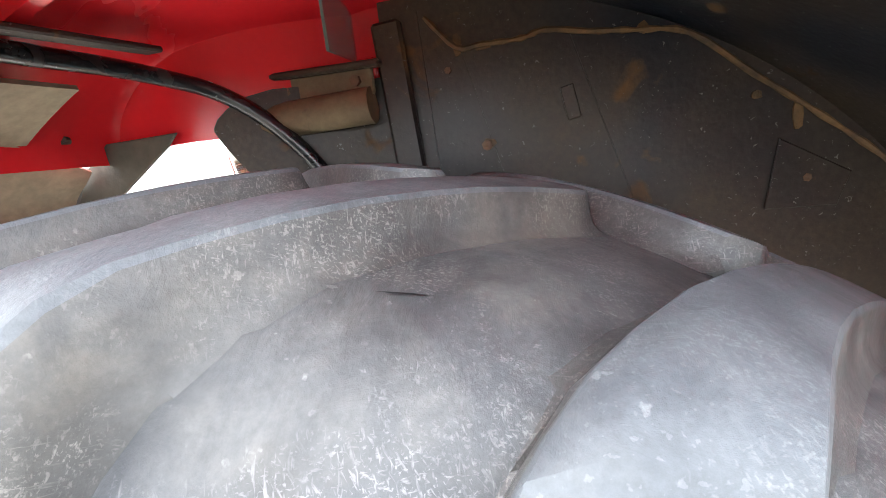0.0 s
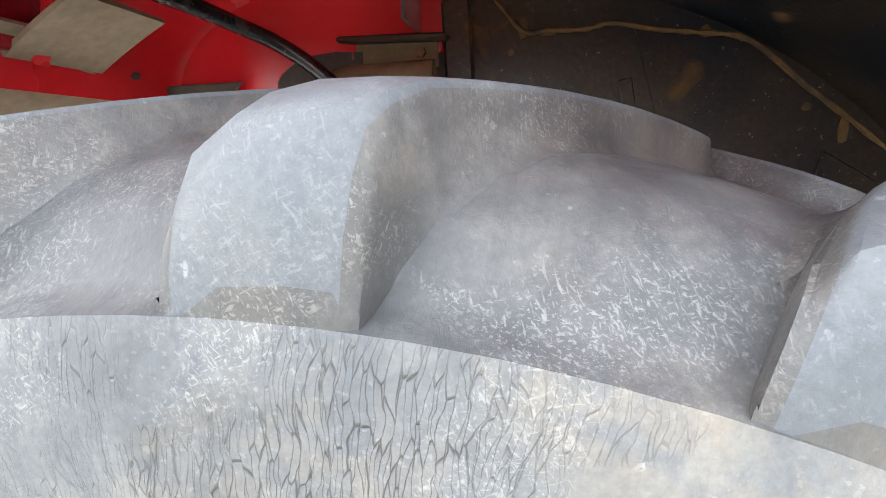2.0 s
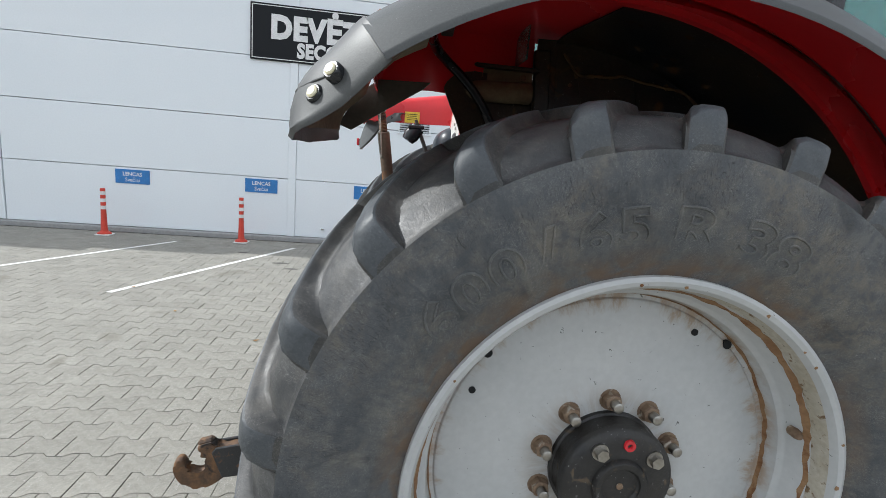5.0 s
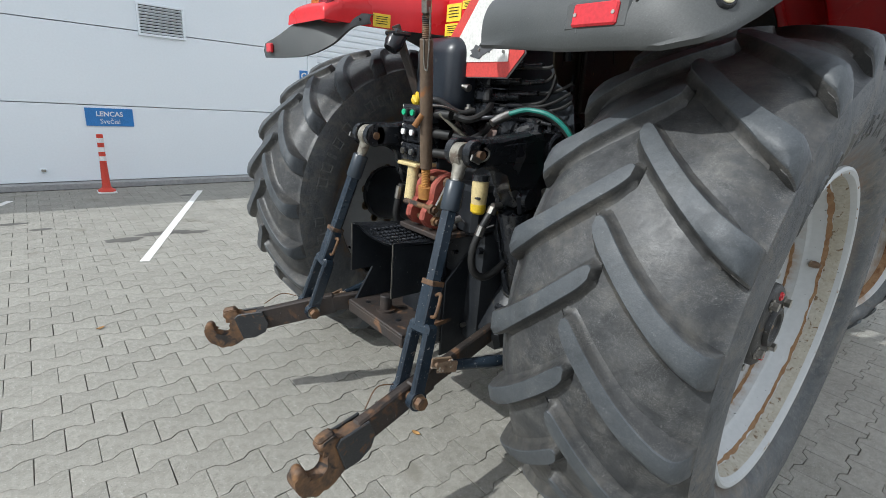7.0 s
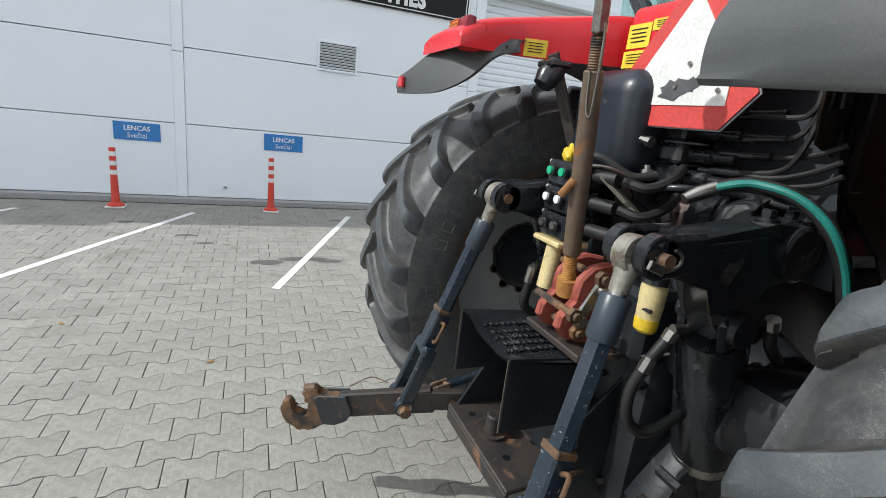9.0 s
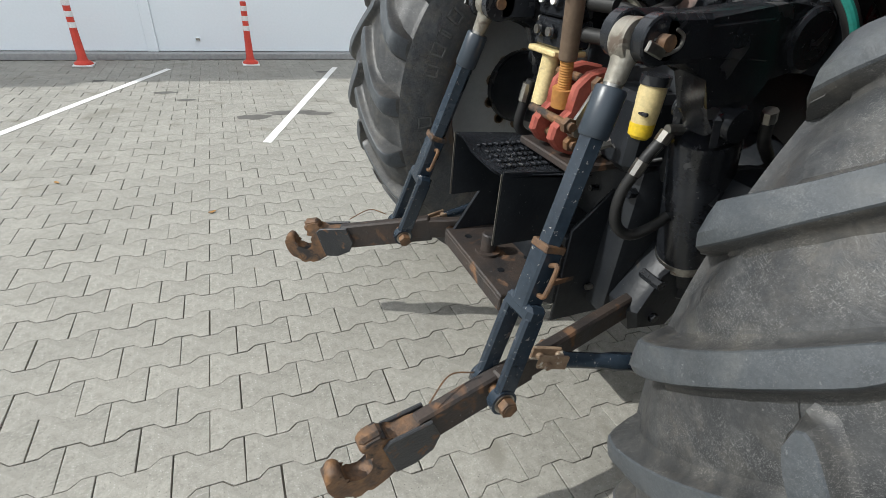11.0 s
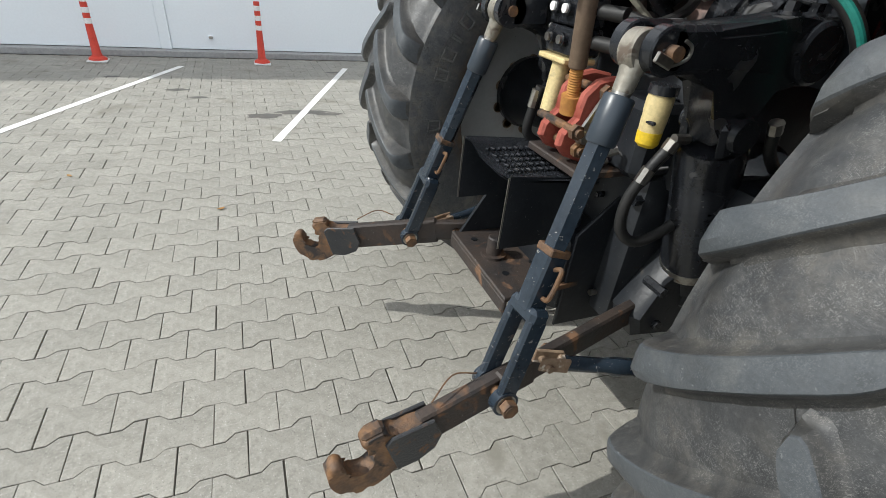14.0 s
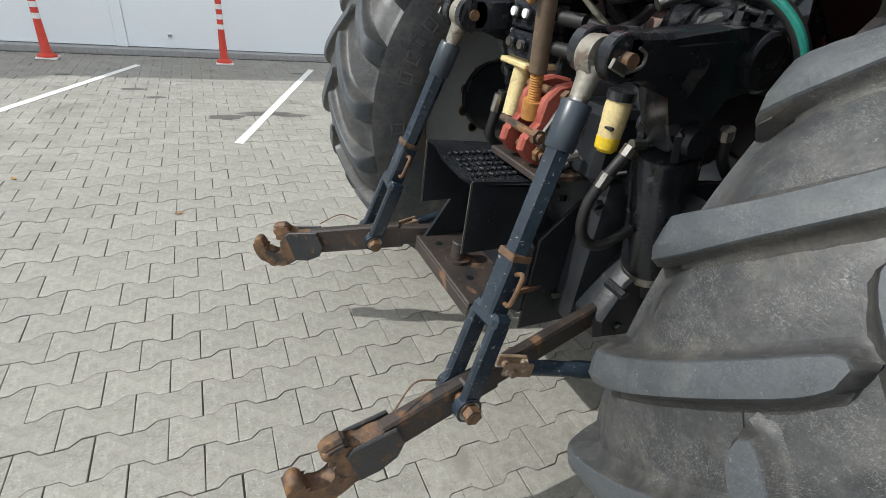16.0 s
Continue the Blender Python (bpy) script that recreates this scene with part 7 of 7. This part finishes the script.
sticker(-0.4556, 2.0345, 1.72, 0.077, 0.053, (-0.305, -0.952, 0), cabr)
GLASS = bpy.data.materials.new("tinted_glass")
GLASS.use_nodes = True
gb = GLASS.node_tree.nodes["Principled BSDF"]
gb.inputs["Base Color"].default_value = (0.42, 0.62, 0.60, 1)
gb.inputs["Roughness"].default_value = 0.03
gb.inputs["Transmission Weight"].default_value = 0.85
gb.inputs["IOR"].default_value = 1.2
for x, y, x2, y2 in ((-0.12, 1.12, -0.05, 1.04), (-0.12, 2.08, -0.05, 2.16), (0.75, 0.98, 0.75, 1.0), (0.75, 2.22, 0.75, 2.2), (1.45, 1.05, 1.3, 1.1), (1.45, 2.15, 1.3, 2.1)):
    bm = bmesh.new()
    bar(bm, (x, y, 2.0), (x2, y2, 2.75), 0.07, 0.07, (1, 0, 0), 0.015)
    part("cab_post", bm, BLACK, tractor, "black cab post")
bm = bmesh.new()
box(bm, (0.62, MID, 2.84), (1.7, 1.35, 0.20), None, 0.08, 3)
part("cab_roof", bm, RED, tractor, "red cab roof")
for side in (-1,):
    bm = bmesh.new()
    bar(bm, (-0.155, mirrored(1.31, side), 1.84), (-0.12, mirrored(1.10, side), 2.05), 0.05, 0.05, (1, 0, 0), 0.012)
    part("cab_corner", bm, BLACK, tractor, "black window frame")
for c, s in (((-0.13, MID, 2.30), (0.006, 0.90, 0.88)), ((0.32, 1.02, 2.37), (0.82, 0.006, 0.76)), ((0.32, 2.18, 2.37), (0.82, 0.006, 0.76)), ((1.40, MID, 2.28), (0.006, 1.0, 0.94)),
             ((1.08, 1.03, 2.35), (0.6, 0.006, 0.8)), ((1.08, 2.17, 2.35), (0.6, 0.006, 0.8))):
    bm = bmesh.new()
    box(bm, c, s)
    g = part("cab_window", bm, GLASS, tractor, "tinted cab window", 0)
    g.visible_shadow = False
bm = bmesh.new()
box(bm, (0.66, MID, 1.50), (1.30, 0.64, 0.62), None, 0.05)
part("cab_floor", bm, BLACK, tractor)
bm = bmesh.new()
box(bm, (0.25, MID, 2.05), (0.14, 0.46, 0.62), Matrix.Rotation(radians(-8), 3, "Y"), 0.05, 2)
box(bm, (0.48, MID, 1.88), (0.46, 0.48, 0.14), None, 0.05, 2)
part("driver_seat", bm, BLACK, tractor, "black driver seat")

# black tank and valve bank behind the sign
bm = bmesh.new()
box(bm, (-0.27, 1.795, 1.50), (0.17, 0.30, 0.33), None, 0.075, 6)
part("plastic_tank", bm, material("blue_black_plastic", (0.0075, 0.011, 0.017), (0.014, 0.019, 0.027), 5, 0.34, 0, 0.1, 120, (0.08, 0.08, 0.08), 0.66, 6), tractor, "dusty blue-black plastic tank")
bm = bmesh.new()
tube(bm, [(-0.43, 1.93, 1.665), (-0.46, 1.93, 1.625), (-0.475, 1.93, 1.60)], [0.035, 0.04, 0.030], 14)
box(bm, (-0.44, 1.93, 1.665), (0.08, 0.085, 0.02), None, 0.006)
part("trailer_socket", bm, BLACK, tractor, "black trailer socket")
bm = bmesh.new()
bar(bm, (-0.44, 1.95, 1.70), (-0.27, 1.90, 1.28), 0.05, 0.014, (1, 0, 0), 0.003)
part("strut", bm, DARKRUST, tractor)
bm = bmesh.new()
for k in range(4):
    box(bm, (-0.17, 1.655 - 0.0 * k, 1.385 + 0.06 * k), (0.13, 0.17, 0.054), None, 0.008)
vb = part("valve_bank", bm, BLACK, tractor, "black hydraulic valve bank")
for k in range(4):
    z = 1.385 + 0.06 * k
    bm = bmesh.new()
    tube(bm, [(-0.19, 1.57, z), (-0.19, 1.50, z), (-0.188, 1.495, z), (-0.185, 1.44, z)], [0.019, 0.019, 0.013, 0.013], 12)
    part("valve_spool", bm, BLACK, vb)
for pts in ([(1.562, 1.455), (1.492, 1.457), (1.34, 1.464), (1.298, 1.512), (1.283, 1.582), (1.285, 1.66)],
            [(1.548, 1.409), (1.479, 1.413), (1.345, 1.428), (1.299, 1.472), (1.280, 1.563), (1.283, 1.65)],
            [(1.53, 1.498), (1.467, 1.500), (1.338, 1.506), (1.299, 1.539), (1.288, 1.592), (1.29, 1.66)],
            [(1.55, 1.553), (1.484, 1.557), (1.331, 1.553), (1.295, 1.570), (1.289, 1.601), (1.29, 1.66)],
            [(1.42, 1.462), (1.36, 1.463), (1.311, 1.468), (1.26, 1.482), (1.215, 1.505)],
            [(1.42, 1.412), (1.36, 1.413), (1.312, 1.421), (1.26, 1.440), (1.205, 1.470)],
            [(1.40, 1.395), (1.33, 1.398), (1.253, 1.413), (1.205, 1.440)]):
    k = pts[0][1]
    bm = bmesh.new()
    tube(bm, curve_pts([(-0.165 - 0.012 * math.sin(90 * k), y, z) for y, z in pts], 6), 0.0068, 8)
    cable = part("valve_cable", bm, HOSE, vb, "thin black control cable")
    if pts[0][0] > 1.5:
        bm = bmesh.new()
        y, z = pts[1]
        tube(bm, [(-0.172, y + 0.03, z - 0.001), (-0.172, y - 0.045, z + 0.001), (-0.172, y - 0.05, z + 0.001), (-0.172, y - 0.13, z + 0.006)], [0.0135, 0.0135, 0.0105, 0.0095], 12)
        part("cable_ferrule", bm, BLACK, vb)
bm = bmesh.new()
prism(bm, [(1.20, 1.18), (1.60, 1.18), (1.60, 1.68), (1.32, 1.68)], Matrix(((0, 0, -1, -0.075), (1, 0, 0, 0), (0, 1, 0, 0), (0, 0, 0, 1))), 0.01)
part("firewall", bm, material("dusty_blue_sheet", (0.020, 0.026, 0.034), (0.036, 0.042, 0.050), 4, 0.5, 0, 0.1, 100, (0.04, 0.04, 0.04), 0.64, 5), tractor, "dusty blue-grey sheet behind the hoses", 0)
bm = bmesh.new()
TEAL = curve_pts([(-0.285, 1.395, 1.378), (-0.262, 1.36, 1.393), (-0.243, 1.33, 1.398), (-0.22, 1.27, 1.389), (-0.198, 1.22, 1.361), (-0.174, 1.18, 1.312), (-0.135, 1.16, 1.235), (-0.09, 1.15, 1.12)], 7)
tube(bm, [(-0.345, 1.425, 1.342), (-0.33, 1.42, 1.352), (-0.32, 1.415, 1.358), (-0.285, 1.395, 1.378)], [0.014, 0.016, 0.0185, 0.0185], 14)
hf = part("hose_ferrule", bm, STEEL, tractor, "dull metal hose ferrule")
bm = bmesh.new()
tube(bm, TEAL, 0.0165, 14)
part("rubber_hose", bm, HOSE, hf)
bm = bmesh.new()
tube(bm, [p + Vector((-0.008, -0.0065, 0.0015)) for p in TEAL], 0.0095, 10)
part("teal_stripe", bm, GREENHOSE, hf, "teal stripe along the hose")
# small plumbing
for pts, r, mt in (
        ([(-0.22, 1.765, 1.49), (-0.24, 1.79, 1.47), (-0.245, 1.80, 1.41), (-0.24, 1.78, 1.36)], 0.012, HOSE),
        ([(-0.27, 1.70, 1.40), (-0.25, 1.68, 1.33), (-0.20, 1.66, 1.28)], 0.022, BLACK),
        ([(-0.40, 1.325, 1.03), (-0.43, 1.335, 0.97), (-0.455, 1.35, 0.88), (-0.45, 1.345, 0.80), (-0.40, 1.33, 0.765), (-0.32, 1.32, 0.80), (-0.25, 1.32, 0.86)], 0.015, HOSE),
        ([(-0.25, 1.20, 1.10), (-0.22, 1.21, 1.05), (-0.16, 1.22, 1.00)], 0.014, HOSE),
        ([(-0.46, 1.82, 1.05), (-0.47, 1.83, 0.98), (-0.47, 1.84, 0.90), (-0.42, 1.83, 0.86)], 0.016, HOSE),
        ([(-0.30, 1.62, 1.33), (-0.28, 1.50, 1.36), (-0.16, 1.40, 1.36), (-0.12, 1.32, 1.35)], 0.010, BLACK),
        ([(-0.40, 1.48, 0.96), (-0.38, 1.42, 0.93), (-0.34, 1.36, 0.96)], 0.005, HOSE),
        ([(-0.30, 1.655, 1.475), (-0.30, 1.70, 1.462), (-0.30, 1.712, 1.43), (-0.30, 1.708, 1.39), (-0.29, 1.68, 1.355), (-0.25, 1.66, 1.34)], 0.0115, HOSE),
        ([(-0.45, 1.70, 1.40), (-0.42, 1.66, 1.41), (-0.36, 1.60, 1.37), (-0.30, 1.57, 1.38)], 0.013, HOSE),
        ([(-0.46, 1.71, 1.375), (-0.50, 1.64, 1.385), (-0.45, 1.60, 1.39), (-0.38, 1.58, 1.37)], 0.0045, STEEL),
        ([(-0.20, 1.28, 0.95), (-0.10, 1.20, 0.97), (0.0, 1.12, 0.98)], 0.012, HOSE)):
    bm = bmesh.new()
    tube(bm, curve_pts(pts, 6), r, 10)
    part("hose", bm, mt, tractor, "", 40)
for a, b, r in (((-0.30, 1.662, 1.474), (-0.30, 1.625, 1.468), 0.0105), ((-0.30, 1.63, 1.468), (-0.30, 1.612, 1.466), 0.015), ((-0.30, 1.709, 1.385), (-0.295, 1.694, 1.366), 0.0145), ((-0.29, 1.612, 1.36), (-0.29, 1.618, 1.392), 0.017), ((-0.29, 1.618, 1.39), (-0.29, 1.620, 1.404), 0.009), ((-0.395, 1.322, 1.045), (-0.405, 1.325, 1.02), 0.018), ((-0.405, 1.327, 1.015), (-0.428, 1.334, 0.975), 0.0145), ((-0.43, 1.336, 0.972), (-0.442, 1.34, 0.935), 0.017),
                ((-0.36, 1.317, 1.05), (-0.40, 1.322, 1.05), 0.013), ((-0.25, 1.20, 1.10), (-0.262, 1.197, 1.125), 0.016), ((-0.47, 1.825, 1.04), (-0.475, 1.83, 0.985), 0.016),
                ((-0.43, 1.46, 0.975), (-0.46, 1.47, 0.965), 0.014), ((-0.42, 1.50, 0.93), (-0.45, 1.50, 0.92), 0.012)):
    bm = bmesh.new()
    tube(bm, [a, b], r, 8)
    part("hose_fitting", bm, STEEL, tractor, "bright hydraulic fitting")
bm = bmesh.new()
box(bm, (-0.33, 1.50, 1.00), (0.14, 0.18, 0.20), None, 0.02)
box(bm, (-0.25, 1.30, 0.92), (0.10, 0.16, 0.10), None, 0.02)
box(bm, (-0.12, 1.18, 0.86), (0.30, 0.20, 0.22), None, 0.05, 2)
part("valve_body", bm, FLATBLACK, tractor)
rb = random.Random(9)
for k in range(26):
    x, y, z = -0.345 + rb.uniform(-0.01, 0.0), rb.uniform(1.40, 1.82), rb.uniform(0.45, 1.15)
    bm = bmesh.new()
    tube(bm, [(x + 0.05, y, z), (x - 0.012, y, z)], rb.choice([0.010, 0.013, 0.016]), 6)
    part("bolt", bm, BLACK if k % 4 else STEEL, tractor)

# front axle, bonnet and front wheels
bm = bmesh.new()
box(bm, (2.15, MID, 1.48), (1.75, 0.72, 0.62), None, 0.10, 3)
part("bonnet", bm, RED, tractor, "red engine bonnet")
bm = bmesh.new()
box(bm, (1.9, MID, 0.95), (2.4, 0.44, 0.5), None, 0.04)
part("engine_frame", bm, BLACK, tractor)
bm = bmesh.new()
tube(bm, [(2.62, 0.95, 0.62), (2.62, 2.25, 0.62)], 0.09, 16)
part("front_axle", bm, BLACK, tractor)


def front_wheel(side):
    mid = mirrored(0.78, side)
    o = -1 if side > 0 else 1
    c, R = 2.65, 0.58
    steer = Matrix.Translation((c, mid, 0)) @ Matrix.Rotation(radians(-18), 4, "Z") @ Matrix.Translation((-c, -mid, 0))

    def wheel_part(name, bm, mat, parent, label=""):
        bmesh.ops.transform(bm, matrix=steer, verts=bm.verts)
        return part(name, bm, mat, parent, label)

    half = [(0.355, 0.15), (0.38, 0.17), (0.43, 0.2), (0.485, 0.2), (0.525, 0.183), (0.545, 0.15), (0.55, 0.0)]
    bm = bmesh.new()
    lathe(bm, [(r, mid + o * w) for r, w in half] + [(r, mid - o * w) for r, w in half[::-1][1:]], 72, c, R)
    t = wheel_part("front_tyre", bm, RUBBER, tractor, "black front tractor tyre")
    for hand in (1, -1):
        bm = bmesh.new()
        rings = []
        for k in range(7):
            u = k / 6
            w = 0.205 - 0.22 * u
            rt = 0.52 if k == 0 else (0.572 if k == 1 else 0.582)
            rbb = 0.49 if k == 0 else 0.53
            ring = []
            for da, r in ((-3.2, rbb), (-2.0, rt), (2.0, rt), (3.2, rbb)):
                a = radians(20 * u + da)
                ring.append(bm.verts.new((r * math.sin(a), mid + o * w * hand, r * math.cos(a))))
            rings.append(ring)
        for p, q in zip(rings, rings[1:]):
            for k in range(3):
                bm.faces.new((p[k], p[k + 1], q[k + 1], q[k]))
        bm.faces.new(rings[0])
        bm.faces.new(rings[-1])
        bmesh.ops.recalc_face_normals(bm, faces=bm.faces)
        me = bpy.data.meshes.new("lug")
        bm.to_mesh(me)
        bm.free()
        me.materials.append(LUG)
        for k in range(20):
            ob = new("lug", me)
            ob.parent = t
            ob.matrix_basis = steer @ Matrix.Translation((c, 0, R)) @ Matrix.Rotation(radians(18 * k + (9 if hand < 0 else 0)), 4, "Y")
    Yr = lambda w: mid + o * w
    bm = bmesh.new()
    lathe(bm, [(0.37, Yr(0.165)), (0.385, Yr(0.18)), (0.375, Yr(0.187)), (0.355, Yr(0.16)), (0.335, Yr(0.10)), (0.325, Yr(0.02)), (0.30, Yr(0.01)), (0.20, Yr(0.05)), (0.0, Yr(0.05))], 48, c, R)
    r = wheel_part("front_rim", bm, RIM, tractor, "pale grey front rim with rusty edge")
    bm = bmesh.new()
    lathe(bm, [(0.353, Yr(0.161)), (0.334, Yr(0.121)), (0.36, Yr(0.12))], 48, c, R, True)
    wheel_part("rust_band", bm, RIM_RUST, r)
    bm = bmesh.new()
    lathe(bm, [(0.0, Yr(0.14)), (0.09, Yr(0.14)), (0.11, Yr(0.12)), (0.12, Yr(0.051)), (0.0, Yr(0.051))], 32, c, R)
    wheel_part("hub", bm, BLACK, r)
    for k in range(4):
        a = radians(90 * k + 40)
        bm = bmesh.new()
        tube(bm, [(c + 0.30 * math.sin(a), Yr(0.03), R + 0.30 * math.cos(a)), (c + 0.30 * math.sin(a), Yr(0.10), R + 0.30 * math.cos(a))], 0.018, 8)
        wheel_part("rim_lug", bm, RIM_RUST, r)
    bm = bmesh.new()
    ang = steps(-55, 60, 16)
    ys = [mid - o * 0.2, mid, mid + o * 0.17, mid + o * 0.205]
    for dr in (0.0, -0.012):
        g = [[bm.verts.new((c + (0.665 + dr - (0.03 if j == 3 else 0)) * math.sin(radians(a)), y, R + (0.665 + dr - (0.03 if j == 3 else 0)) * math.cos(radians(a)))) for j, y in enumerate(ys)] for a in ang]
        for p, q in zip(g, g[1:]):
            for j in range(3):
                bm.faces.new((p[j], p[j + 1], q[j + 1], q[j]))
    wheel_part("front_fender", bm, BLACK, tractor, "black plastic front fender")


front_wheel(1)
front_wheel(-1)
bm = bmesh.new()
box(bm, (1.35, 0.72, 2.10), (0.10, 0.20, 0.10), None, 0.02, 2)
box(bm, (1.37, 0.72, 1.93), (0.10, 0.20, 0.10), None, 0.02, 2)
bar(bm, (1.42, 0.76, 2.02), (1.40, 1.05, 2.02), 0.03, 0.03, (0, 0, 1))
part("work_lamp", bm, BLACK, tractor, "black work lamps on an arm")
